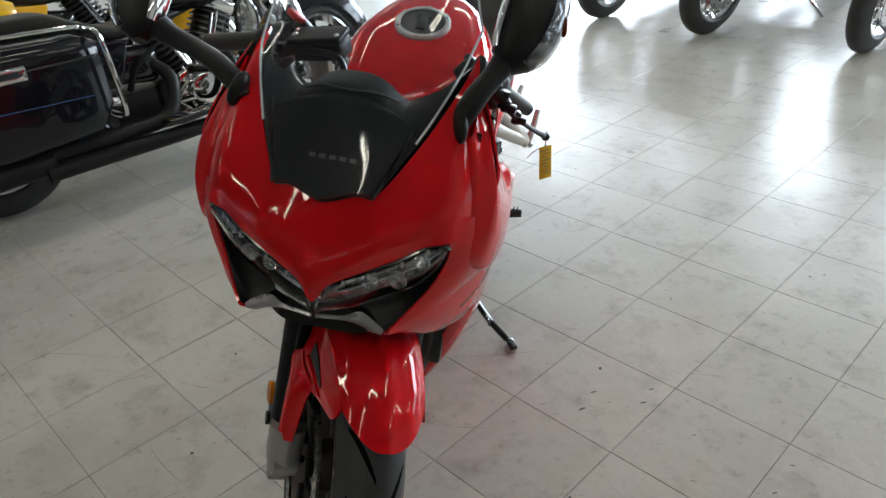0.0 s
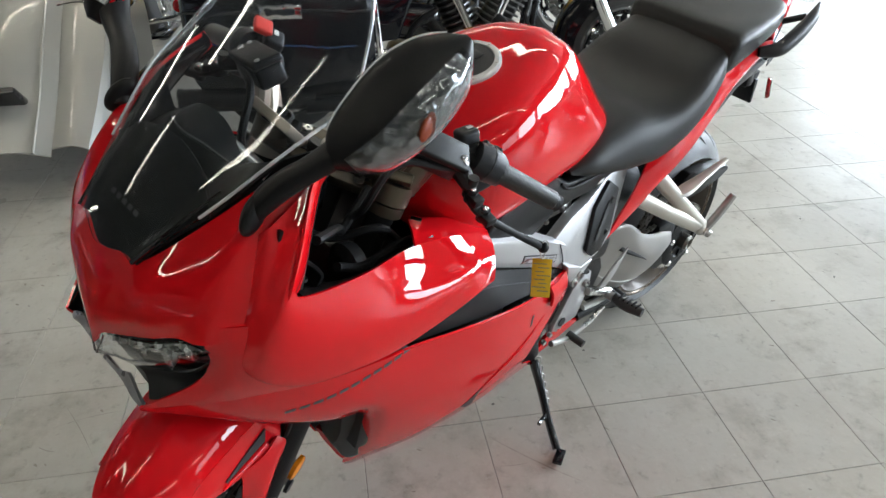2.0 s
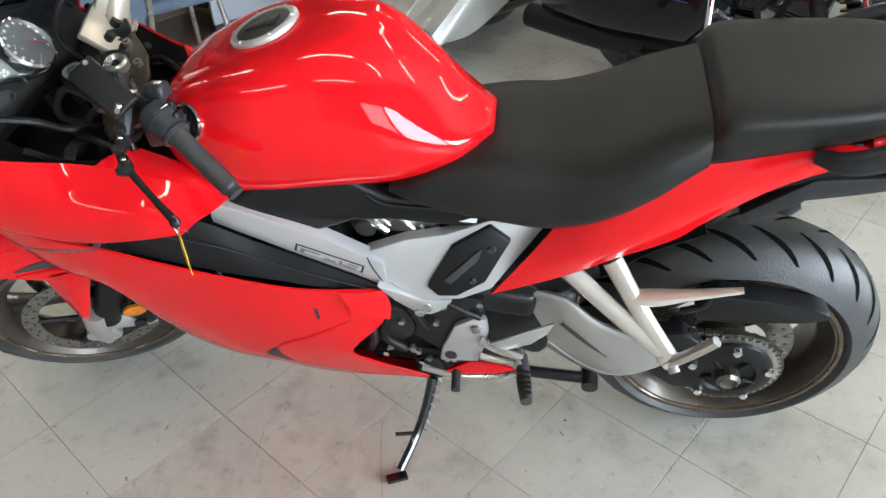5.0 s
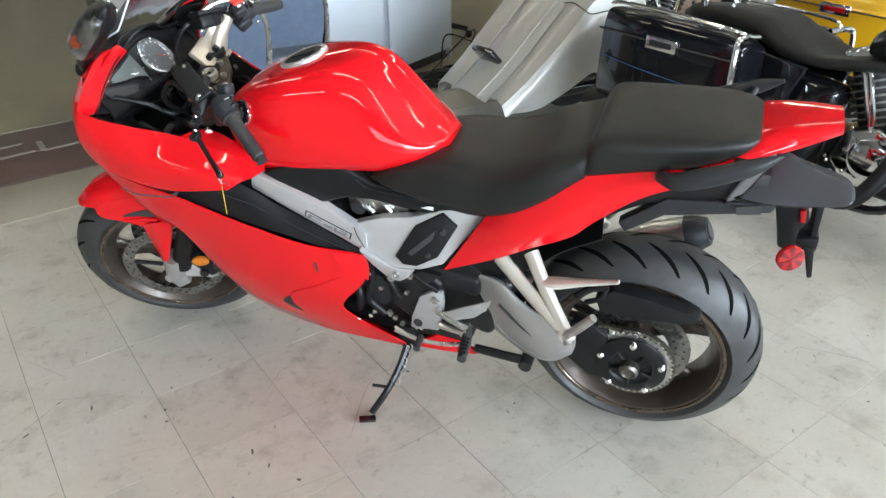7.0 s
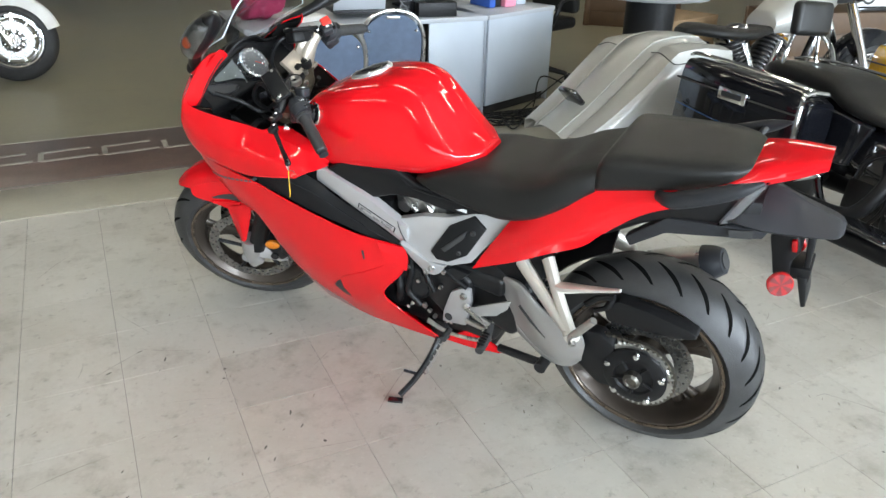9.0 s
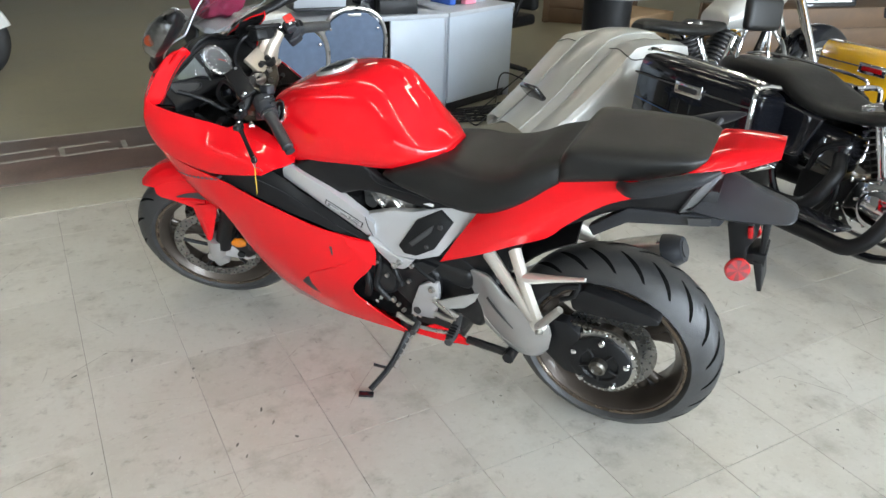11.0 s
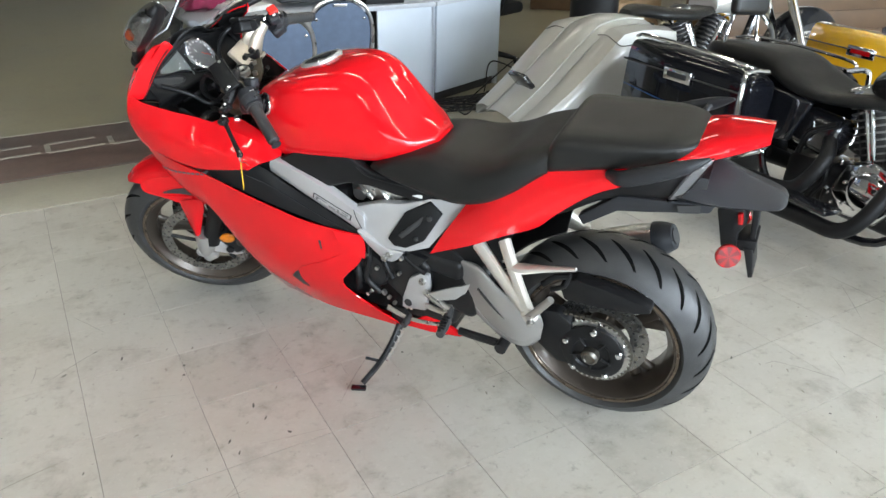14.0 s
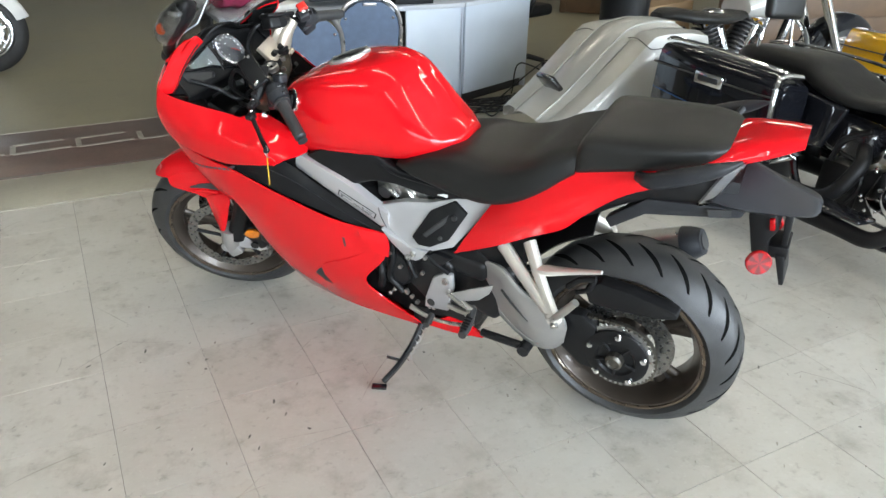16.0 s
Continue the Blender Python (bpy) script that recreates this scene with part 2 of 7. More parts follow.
def loft(rings, caps=True):
    n = len(rings[0])
    verts = [v for r in rings for v in r]
    faces = [[a * n + i, a * n + (i + 1) % n, (a + 1) * n + (i + 1) % n, (a + 1) * n + i] for a in range(len(rings) - 1) for i in range(n)]
    if caps:
        faces += [list(range(n))[::-1], [(len(rings) - 1) * n + i for i in range(n)]]
    return from_arrays(verts, faces)


def hull_of(stations, steps=40, n=28):
    """A symmetric body along x. Station: x, z_bottom, w_bottom, w_mid, z_mid, w_shoulder, z_shoulder, z_top."""
    s = cr(stations, steps)
    rings = []
    for x, zb, wb, wm, zm, ws, zs, zt in s:
        half = cr([(0, zb), (wb, zb), (wm, zm), (ws, zs), (0, zt)], n // 2 + 1)
        half[0], half[-1] = (0, zb), (0, zt)
        left = [(x, y, z) for y, z in half]
        rings.append(left + [(x, -y, z) for y, z in half[-2:0:-1]])
    return loft(rings)


def tube(pts, r, n=10, samples=None, flat=1.0):
    p = np.asarray(pts, float)
    c = cr(p, samples or max(2, (len(p) - 1) * 6 + 1)) if len(p) > 2 else p
    rad = cr(np.array([[v] for v in r]), len(c))[:, 0] if np.ndim(r) else np.full(len(c), r)
    t = np.gradient(c, axis=0)
    t /= np.linalg.norm(t, axis=1, keepdims=True)
    ref = V(0, 0, 1) if abs(t[0][2]) < 0.9 else V(1, 0, 0)
    rings, u = [], np.cross(t[0], ref)
    for k in range(len(c)):
        u = u - t[k] * (u @ t[k])
        u /= np.linalg.norm(u)
        w = np.cross(t[k], u)
        rings.append([c[k] + rad[k] * (np.cos(a) * u + flat * np.sin(a) * w) for a in np.linspace(0, 2 * np.pi, n, endpoint=False)])
    return loft(rings)


def lathe(profile, centre=(0, 0, 0), axis="y", n=48, closed=True):
    """Turns (radius, along) points about an axis through centre."""
    rings = []
    for a in np.linspace(0, 2 * np.pi, n, endpoint=False):
        c, s = math.cos(a), math.sin(a)
        if axis == "y":
            rings.append([(centre[0] + r * c, centre[1] + h, centre[2] + r * s) for r, h in profile])
        elif axis == "x":
            rings.append([(centre[0] + h, centre[1] + r * c, centre[2] + r * s) for r, h in profile])
        else:
            rings.append([(centre[0] + r * c, centre[1] + r * s, centre[2] + h) for r, h in profile])
    k = len(profile)
    verts = [v for r in rings for v in r]
    faces = []
    for a in range(n):
        b = (a + 1) % n
        for i in range(k if closed else k - 1):
            j = (i + 1) % k
            faces.append([a * k + i, a * k + j, b * k + j, b * k + i])
    bm = from_arrays(verts, faces)
    bmesh.ops.remove_doubles(bm, verts=bm.verts, dist=1e-6)
    return bm


def slab(outline, y, thick, bevel=0.004, seg=2):
    """A plate: an outline of (x, z) or (x, y, z) points, its outer face at y, thick towards y = 0 (negative: away)."""
    bm = bmesh.new()
    p3 = [(p[0], y, p[1]) if len(p) == 2 else p for p in outline]
    a = [bm.verts.new(p) for p in p3]
    b = [bm.verts.new((p[0], p[1] - thick, p[2])) for p in p3]
    bm.faces.new(a)
    bm.faces.new(b[::-1])
    for i in range(len(a)):
        j = (i + 1) % len(a)
        bm.faces.new([a[i], b[i], b[j], a[j]])
    bmesh.ops.recalc_face_normals(bm, faces=bm.faces)
    if bevel:
        bmesh.ops.bevel(bm, geom=list(bm.edges), offset=bevel, segments=seg, affect="EDGES", profile=0.5, clamp_overlap=True)
    return bm


def block(c, s, bevel=0.005, rot=(0, 0, 0), seg=2):
    bm = bmesh.new()
    bmesh.ops.create_cube(bm, size=1, matrix=Matrix.Diagonal((*s, 1)))
    if bevel:
        bmesh.ops.bevel(bm, geom=list(bm.edges), offset=min(bevel, min(s) * 0.45), segments=seg, affect="EDGES", profile=0.5)
    bm.transform(pose(*c, *rot))
    return bm


def ball(c, s, rot=(0, 0, 0), u=20, v=12):
    bm = bmesh.new()
    bmesh.ops.create_uvsphere(bm, u_segments=u, v_segments=v, radius=1, matrix=pose(*c, *rot) @ Matrix.Diagonal((*s, 1)))
    return bm


def rod(a, b, r, n=12):
    return tube([a, b], r, n)


def merge(*bms):
    out = bms[0]
    for o in bms[1:]:
        me = bpy.data.meshes.new("tmp")
        o.to_mesh(me)
        out.from_mesh(me)
        o.free()
        bpy.data.meshes.remove(me)
    return out


def mirrored(bm):
    o = bm.copy()
    o.transform(Matrix.Diagonal((1, -1, 1, 1)))
    bmesh.ops.reverse_faces(o, faces=o.faces)
    return o


def part(name, bm, mat, parent=None, label="", sharp=35, move=None):
    if move is not None:
        bm.transform(move)
    bmesh.ops.recalc_face_normals(bm, faces=bm.faces)
    me = bpy.data.meshes.new(name)
    bm.to_mesh(me)
    bm.free()
    me.materials.append(mat)
    me.materials.append(BLACK if mat is RED else mat)
    me.polygons.foreach_set("use_smooth", [True] * len(me.polygons))
    me.set_sharp_from_angle(angle=radians(sharp))
    ob = new(name, me)
    if parent is not None:
        ob.parent = parent
    if label:
        tagged(ob, label)
    return ob


def thing(name, label, category, m=None, group=""):
    e = new(name)
    e.empty_display_size = 0.1
    if m is not None:
        e.matrix_world = m
    return tagged(e, label, category, group)


def skin(ob):
    bm = bmesh.new()
    bm.from_mesh(ob.data)
    return BVHTree.FromBMesh(bm)


def stick(outline, tree, lift=0.0008, thick=0.0006, side=1):
    """A thin mark that lies on a surface, from (x, z) points seen from the side."""
    pts = []
    for x, z in outline:
        hit = tree.ray_cast(Vector((x, side * 1.0, z)), Vector((0, -side, 0)))[0]
        pts.append(V(x, hit.y if hit is not None else side * 0.2, z))
    up = [q + V(0, side * lift, 0) for q in pts]
    dn = [q - V(0, side * thick, 0) for q in pts]
    n = len(pts)
    return from_arrays(up + dn, [list(range(n)), list(range(2 * n - 1, n - 1, -1))] + [[i, (i + 1) % n, n + (i + 1) % n, n + i] for i in range(n)])


# ---------------------------------------------------------------- the room
def structure(name, bm, mat, label, category, sharp=35):
    return tagged(part(name, bm, mat, None, label, sharp), label, category, kind="structure")


D = 0.3048
TILE_Y1 = 5 * D            # the tiles end here; painted concrete beyond
structure("ground", block((1, -40, -0.22), (160, 200, 0.2), 0), STREET, "grey asphalt of the street outside", "ground")
structure("floor", block(((X0 + X1) / 2, (Y0 + Y1) / 2, -0.054), (X1 - X0, Y1 - Y0, 0.1), 0), JOINT, "vinyl tile floor with dark joints, scuffed", "floor")
floor_ob = bpy.data.objects["floor"]
structure("pavement", block(((X0 + X1) / 2, (TILE_Y1 + Y1) / 2, -0.012), (X1 - X0, Y1 - TILE_Y1, 0.026), 0), CONCRETE, "worn olive-grey painted concrete drive lane", "floor")
# lighter concrete tone from the tiles up to the maroon band
structure("floor_strip", block(((X0 + X1) / 2, (TILE_Y1 + 1.955) / 2, 0.0025), (X1 - X0, 1.955 - TILE_Y1, 0.005), 0.001), STRIP, "paler concrete strip beside the tiles", "floor")
band = structure("trim", block((-2.2, 2.37, 0.0035), (8.4, 0.83, 0.005), 0.001), MAROON, "dark maroon band painted on the concrete floor", "floor marking")


def wall(name, bm, label):
    return structure(name, bm, WALL, label, "wall")


T = 0.2
mx, my = (X0 + X1) / 2, (Y0 + Y1) / 2
wall("wall_north", block((mx, Y1 + T / 2, HIGH / 2), (X1 - X0 + 2 * T, T, HIGH), 0), "plain off-white showroom back wall")
wall("wall_west", block((X0 - T / 2, my, HIGH / 2), (T, Y1 - Y0, HIGH), 0), "plain off-white showroom side wall")
wall("wall_east", block((X1 + T / 2, my, HIGH / 2), (T, Y1 - Y0, HIGH), 0), "plain off-white showroom side wall")
pieces = [block((mx, Y0 - T / 2, WIN0 / 2), (X1 - X0 + 2 * T, T, WIN0), 0), block((mx, Y0 - T / 2, (WIN1 + HIGH) / 2), (X1 - X0 + 2 * T, T, HIGH - WIN1), 0)]
WMID, WHIGH = (WIN0 + WIN1) / 2, WIN1 - WIN0 - 0.12
edges = [X0 - T] + [v for w in WINDOWS for v in w] + [X1 + T]
for a, b in zip(edges[::2], edges[1::2]):
    pieces.append(block(((a + b) / 2, Y0 - T / 2, WMID), (b - a, T, WIN1 - WIN0), 0))
wall("wall_south", merge(*pieces), "street wall with large shop windows")
structure("ceiling", block((mx, my, HIGH + 0.1), (X1 - X0 + 2 * T, Y1 - Y0 + 2 * T, 0.2), 0), CEILING, "plain painted ceiling", "ceiling")
for k, (a, b) in enumerate(WINDOWS):
    w = tagged(new("window_%d" % (k + 1)), "large aluminium-framed shop window", "window", kind="structure")
    fr = merge(block(((a + b) / 2, Y0 - 0.1, WIN0 + 0.03), (b - a, 0.07, 0.06), 0.004), block(((a + b) / 2, Y0 - 0.1, WIN1 - 0.03), (b - a, 0.07, 0.06), 0.004),
               block((a + 0.03, Y0 - 0.1, WMID), (0.06, 0.07, WHIGH), 0.004), block((b - 0.03, Y0 - 0.1, WMID), (0.06, 0.07, WHIGH), 0.004))
    part("window_frame", fr, STEEL, w)
    pane = part("pane", block(((a + b) / 2, Y0 - 0.1, WMID), (b - a - 0.12, 0.006, WHIGH), 0), GLASS, w)
    pane.visible_shadow = False


def ceiling_light(x, y, z, length, turn):
    t = thing("ceiling_light", "white fluorescent strip light with bare tubes", "light", pose(x, y, z, 0, 0, turn), "ceiling lights")
    part("housing", block((0, 0, 0), (length, 0.13, 0.05), 0.008), HOUSING, t)
    for s in (-0.035, 0.035):
        part("tube", rod((-length / 2 + 0.03, s, -0.045), (length / 2 - 0.03, s, -0.045), 0.019, 10), TUBE, t)
    return t


first_light = ceiling_light(-0.8, -4.8, HIGH - 0.03, 2.44, LIGHT_TURN)
for i in range(3):
    for j in range(4):
        if i or j:
            copy_thing(first_light, pose(-0.8 + 3.4 * i, -4.8 + 3.6 * j, HIGH - 0.03, 0, 0, LIGHT_TURN))


# two unseen fixtures added to brighten the motorcycle's left side
for j in range(2):
    copy_thing(first_light, pose(-4.2, -4.8 + 3.6 * j, HIGH - 0.03, 0, 0, LIGHT_TURN))


# ---------------------------------------------------------------- the red sport-touring motorcycle
# Its frame: x forward from the rear contact, y to its left, z up; it leans on its side stand.
BIKE = pose(1.0864, -0.8626, 0, 0, 0, 123.65) @ Matrix.Rotation(radians(-9), 4, "X")
bike = thing("sport_motorcycle", "glossy red sport-touring motorcycle leaning on its side stand", "motorcycle", BIKE)
RAKE, STEER = radians(25.5), 27
AXIS = Vector((-math.sin(RAKE), 0, math.cos(RAKE)))
PIVOT = Vector((1.555, 0, 0))
TURNED = Matrix.Translation(PIVOT) @ Matrix.Rotation(radians(STEER), 4, AXIS) @ Matrix.Translation(-PIVOT)


def bp(name, bm, mat, label="", parent=None, sharp=35, steer=False):
    if not steer:                       # the body narrows a little towards the nose
        for v in bm.verts:
            v.co.y *= 1 - 0.043 * max(0.0, v.co.x)
    return part(name, bm, mat, parent or bike, label, sharp, TURNED if steer else None)


def pair(name, make, mat, label="", parent=None, sharp=35, steer=False):
    a = make()
    b = mirrored(a)
    return bp(name, a, mat, label, parent, sharp, steer), bp(name, b, mat, label, parent, sharp, steer)


def wheel(x, R, W, rim_r, steer, name, spokes=5):
    """Tyre, rim and cast spokes about an axle at (x, 0, R)."""
    prof = []
    for a in np.linspace(-1, 1, 17):
        prof.append((R - (R - rim_r - 0.012) * abs(a) ** 2.6 * 0.92, W / 2 * a))
    prof += [(rim_r - 0.004, W / 2 * 0.78), (rim_r - 0.004, -W / 2 * 0.78)]
    ty = bp(name, lathe(prof, (x, 0, R), "y", 72), RUBBER, "black road tyre with slanted grooves", None, 50, steer)
    rw = W * 0.40
    rim = lathe([(rim_r + 0.006, rw + 0.006), (rim_r + 0.006, rw), (rim_r - 0.014, rw - 0.004), (rim_r - 0.024, rw * 0.5), (rim_r - 0.024, -rw * 0.5), (rim_r - 0.014, -rw + 0.004),
                 (rim_r + 0.006, -rw), (rim_r + 0.006, -rw - 0.006), (rim_r - 0.010, -rw - 0.006), (rim_r - 0.036, -rw * 0.55), (rim_r - 0.036, rw * 0.55), (rim_r - 0.010, rw + 0.006)], (x, 0, R), "y", 72)
    rim_ob = bp("rim", rim, BRONZE, "dark bronze cast rim", None, 40, steer)
    # bronze lip rings, painted lighter than the rim for their highlight
    for q in (1, -1):
        lip = lathe([(rim_r + 0.004, q * (rw + 0.006)), (rim_r + 0.004, q * (rw + 0.010)), (rim_r - 0.003, q * (rw + 0.010)), (rim_r - 0.005, q * (rw + 0.006))], (x, 0, R), "y", 72)
        bp("rim_lip", lip, RIM_HIGHLIGHT, "", rim_ob, 40, steer)
    hub = lathe([(0.026, 0.05), (0.045, 0.045), (0.05, 0.02), (0.05, -0.02), (0.045, -0.045), (0.026, -0.05)], (x, 0, R), "y", 32)
    bp("hub", hub, BRONZE, "", rim_ob, 40, steer)
    for k in range(spokes):
        for off in (-0.16, 0.16):
            a = 2 * math.pi * k / spokes + 0.2
            c0 = V(math.cos(a), 0, math.sin(a))
            c1 = V(math.cos(a + off), 0, math.sin(a + off))
            p0, p1, p2 = V(x, 0, R) + c0 * 0.042, V(x, 0, R) + (c0 * 0.6 + c1 * 0.4) * (rim_r * 0.55), V(x, 0, R) + c1 * (rim_r - 0.022)
            bp("spoke", tube([p0, p1, p2], [0.014, 0.011, 0.013], 8, 8, 1.5), BRONZE, "", rim_ob, 50, steer)
    return ty, rim_ob


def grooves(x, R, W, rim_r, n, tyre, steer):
    """Slanted tread grooves: near-black strips laid on the crown, standing for their shade."""
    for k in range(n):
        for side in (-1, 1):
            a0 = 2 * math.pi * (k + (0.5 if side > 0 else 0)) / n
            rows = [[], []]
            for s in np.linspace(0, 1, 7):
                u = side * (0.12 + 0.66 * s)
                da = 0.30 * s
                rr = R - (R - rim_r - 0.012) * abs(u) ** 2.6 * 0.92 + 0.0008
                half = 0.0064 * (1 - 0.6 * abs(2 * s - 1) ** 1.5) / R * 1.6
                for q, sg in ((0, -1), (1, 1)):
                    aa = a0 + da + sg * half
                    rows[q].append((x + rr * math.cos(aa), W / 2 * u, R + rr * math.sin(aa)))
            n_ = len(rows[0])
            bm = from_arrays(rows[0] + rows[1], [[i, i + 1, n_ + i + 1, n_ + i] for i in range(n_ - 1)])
            bp("groove_shade", bm, GROOVE_SHADE, "", tyre, 60, steer)


def teeth_ring(c, r, n, y, w, depth):
    out = []
    for k in range(n):
        a = 2 * math.pi * k / n
        for f, rr in ((-0.32, r - depth), (-0.12, r), (0.12, r), (0.32, r - depth)):
            aa = a + f * 2 * math.pi / n
            out.append((c[0] + rr * math.cos(aa), c[2] + rr * math.sin(aa)))
    return slab(out, y, w, 0)


def perforated_disc(c, r0, r1, y, holes, mat, steer, label, parent=None):
    d = bp("brake_disc", lathe([(r0, y - 0.0025), (r1, y - 0.0025), (r1, y + 0.0025), (r0, y + 0.0025)], c, "y", 56), mat, label, parent, 30, steer)
    hs = []
    for k in range(holes):
        a = 2 * math.pi * k / holes
        for i, rr in enumerate((r0 + (r1 - r0) * 0.3, r0 + (r1 - r0) * 0.7)):
            aa = a + i * math.pi / holes
            p = (c[0] + rr * math.cos(aa), c[1], c[2] + rr * math.sin(aa))
            hs.append(lathe([(0.0001, y - 0.0031), (0.0035, y - 0.0031), (0.0035, y + 0.0031), (0.0001, y + 0.0031)], p, "y", 8))
    bp("disc_hole", merge(*hs), INK_SHADE, "", d, 30, steer)
    return d


# --- wheels
FX, FR, RR = 1.46, 0.300, 0.303
rear_tyre, rear_rim = wheel(0.0, RR, 0.174, 0.220, False, "rear_tyre")
grooves(0.0, RR, 0.174, 0.220, 22, rear_tyre, False)
front_tyre, front_rim = wheel(FX, FR, 0.120, 0.220, True, "front_tyre")
grooves(FX, FR, 0.120, 0.220, 16, front_tyre, True)
perforated_disc((0, 0, RR), 0.086, 0.138, 0.052, 30, DISC, False, "drilled steel rear brake disc")
for s in (1, -1):
    perforated_disc((FX, 0, FR), 0.121, 0.155, 0.068 * s, 28, DISC, True, "drilled steel front brake disc")
    for k in range(5):
        a = 2 * math.pi * k / 5
        bp("disc_carrier", rod((FX + 0.04 * math.cos(a), 0.062 * s, FR + 0.04 * math.sin(a)), (FX + 0.124 * math.cos(a + 0.3), 0.067 * s, FR + 0.124 * math.sin(a + 0.3)), 0.007, 6), BLACK, "", None, 40, True)

CHAIN = material("oily_chain", (0.16, 0.15, 0.13), 0.35, 0.9, 0, 0.2, 60)

# --- rear hub, sprocket, chain and swing arm
c = (0, 0, RR)
spro = bp("sprocket", merge(teeth_ring(c, 0.104, 43, 0.118, 0.006, 0.006)), STEEL, "steel rear sprocket with chain")
bp("sprocket_flange", lathe([(0.0, 0.119), (0.088, 0.119), (0.088, 0.128), (0.07, 0.136), (0.055, 0.136), (0.05, 0.130), (0.0, 0.130)], c, "y", 48, False), BLACK, "black sprocket carrier", spro)
bp("axle_nut", lathe([(0.0, 0.130), (0.024, 0.130), (0.024, 0.150), (0.017, 0.156), (0.014, 0.150), (0.0, 0.150)], c, "y", 12, False), CHAIN, "large steel axle nut", spro, 20)
for k in range(5):
    a = 2 * math.pi * k / 5 + 0.35
    bp("sprocket_nut", lathe([(0.0, 0.127), (0.009, 0.127), (0.009, 0.140), (0.006, 0.143), (0.0, 0.143)], (0.078 * math.cos(a), 0, RR + 0.078 * math.sin(a)), "y", 10, False), CHROME, "", spro, 20)
    a += 0.6
    bp("carrier_rib", rod((0.03 * math.cos(a), 0.134, RR + 0.03 * math.sin(a)), (0.06 * math.cos(a), 0.134, RR + 0.06 * math.sin(a)), 0.004, 6), BLACK, "", spro)
links = []
top = [(0.105 * math.sin(t), RR + 0.105 * math.cos(t)) for t in np.linspace(math.radians(-200), math.radians(10), 40)]
run = [(x, z) for x, z in zip(np.linspace(0.0, 0.50, 34), np.linspace(RR + 0.105, 0.40, 34))]
for path in (top, run[:22]):
    for k in range(len(path) - 1):
        (x0, z0), (x1, z1) = path[k], path[k + 1]
        links.append(block(((x0 + x1) / 2, 0.110, (z0 + z1) / 2), (0.0115, 0.013 if k % 2 else 0.009, 0.008), 0, (0, -math.degrees(math.atan2(z1 - z0, x1 - x0)), 0)))
bp("chain", merge(*links), CHAIN, "oily steel drive chain")
sw = bp("swing_arm", sheet([
    [(0.416, 0.103, 0.494), (0.372, 0.118, 0.502), (0.330, 0.129, 0.497), (0.274, 0.138, 0.452), (0.225, 0.147, 0.432), (0.180, 0.153, 0.424), (0.142, 0.152, 0.408)],
    [(0.414, 0.106, 0.489), (0.370, 0.122, 0.490), (0.329, 0.133, 0.482), (0.277, 0.144, 0.438), (0.227, 0.154, 0.418), (0.180, 0.159, 0.410), (0.140, 0.156, 0.398)],
    [(0.404, 0.106, 0.460), (0.360, 0.118, 0.438), (0.318, 0.136, 0.412), (0.268, 0.154, 0.384), (0.220, 0.163, 0.368), (0.175, 0.164, 0.366), (0.134, 0.158, 0.370)],
    [(0.424, 0.098, 0.425), (0.366, 0.108, 0.376), (0.315, 0.126, 0.344), (0.268, 0.144, 0.322), (0.220, 0.154, 0.314), (0.178, 0.154, 0.320), (0.140, 0.150, 0.338)],
    [(0.422, 0.092, 0.372), (0.366, 0.098, 0.324), (0.316, 0.112, 0.292), (0.268, 0.126, 0.276), (0.220, 0.134, 0.272), (0.180, 0.134, 0.282), (0.148, 0.132, 0.304)],
    [(0.410, 0.082, 0.332), (0.362, 0.088, 0.288), (0.312, 0.096, 0.256), (0.266, 0.104, 0.236), (0.218, 0.108, 0.234), (0.184, 0.108, 0.248), (0.158, 0.108, 0.276)]], 34, 24, 0.014, (0, 1, 0)), CASTING, "cast silver single-sided swing arm", None, 30)
bp("arm_ridge", tube([(0.366, 0.100, 0.330), (0.316, 0.1145, 0.297), (0.268, 0.1285, 0.281), (0.220, 0.1365, 0.277), (0.178, 0.1365, 0.288)], [0.001, 0.002, 0.002, 0.002, 0.001], 6, 24), CASTING, "", sw)
# dark tube on the arm's face that paints the shade of its groove
bp("arm_groove_shade", tube([(0.338, 0.1235, 0.424), (0.305, 0.1405, 0.404), (0.274, 0.1525, 0.385), (0.246, 0.1595, 0.366)], [0.008, 0.006, 0.0035, 0.001], 6, 20), INK_SHADE, "", sw)
# black masses added to keep the gap round the suspension dark
bp("suspension_filler", hull_of([(0.50, 0.42, 0.08, 0.11, 0.50, 0.09, 0.60, 0.61), (0.38, 0.44, 0.08, 0.11, 0.52, 0.09, 0.63, 0.64), (0.285, 0.50, 0.07, 0.10, 0.55, 0.08, 0.62, 0.63)], 10, 18), BLACK, "black filler in the dark gap ahead of the rear wheel")
bp("pivot_mass", merge(block((0.43, 0.05, 0.40), (0.20, 0.11, 0.22), 0.03, (0, -20, 0), 3), block((0.50, 0.09, 0.47), (0.22, 0.07, 0.07), 0.02, (0, -8, 0), 3)), ENGINE, "black filler round the swing-arm pivot")
bp("chain_slider", slab([(0.52, 0.118, 0.505), (0.42, 0.120, 0.530), (0.385, 0.110, 0.500), (0.375, 0.108, 0.462), (0.42, 0.110, 0.440), (0.50, 0.118, 0.440)], 0.12, 0.05, 0.008), BLACK, "black chain slider")
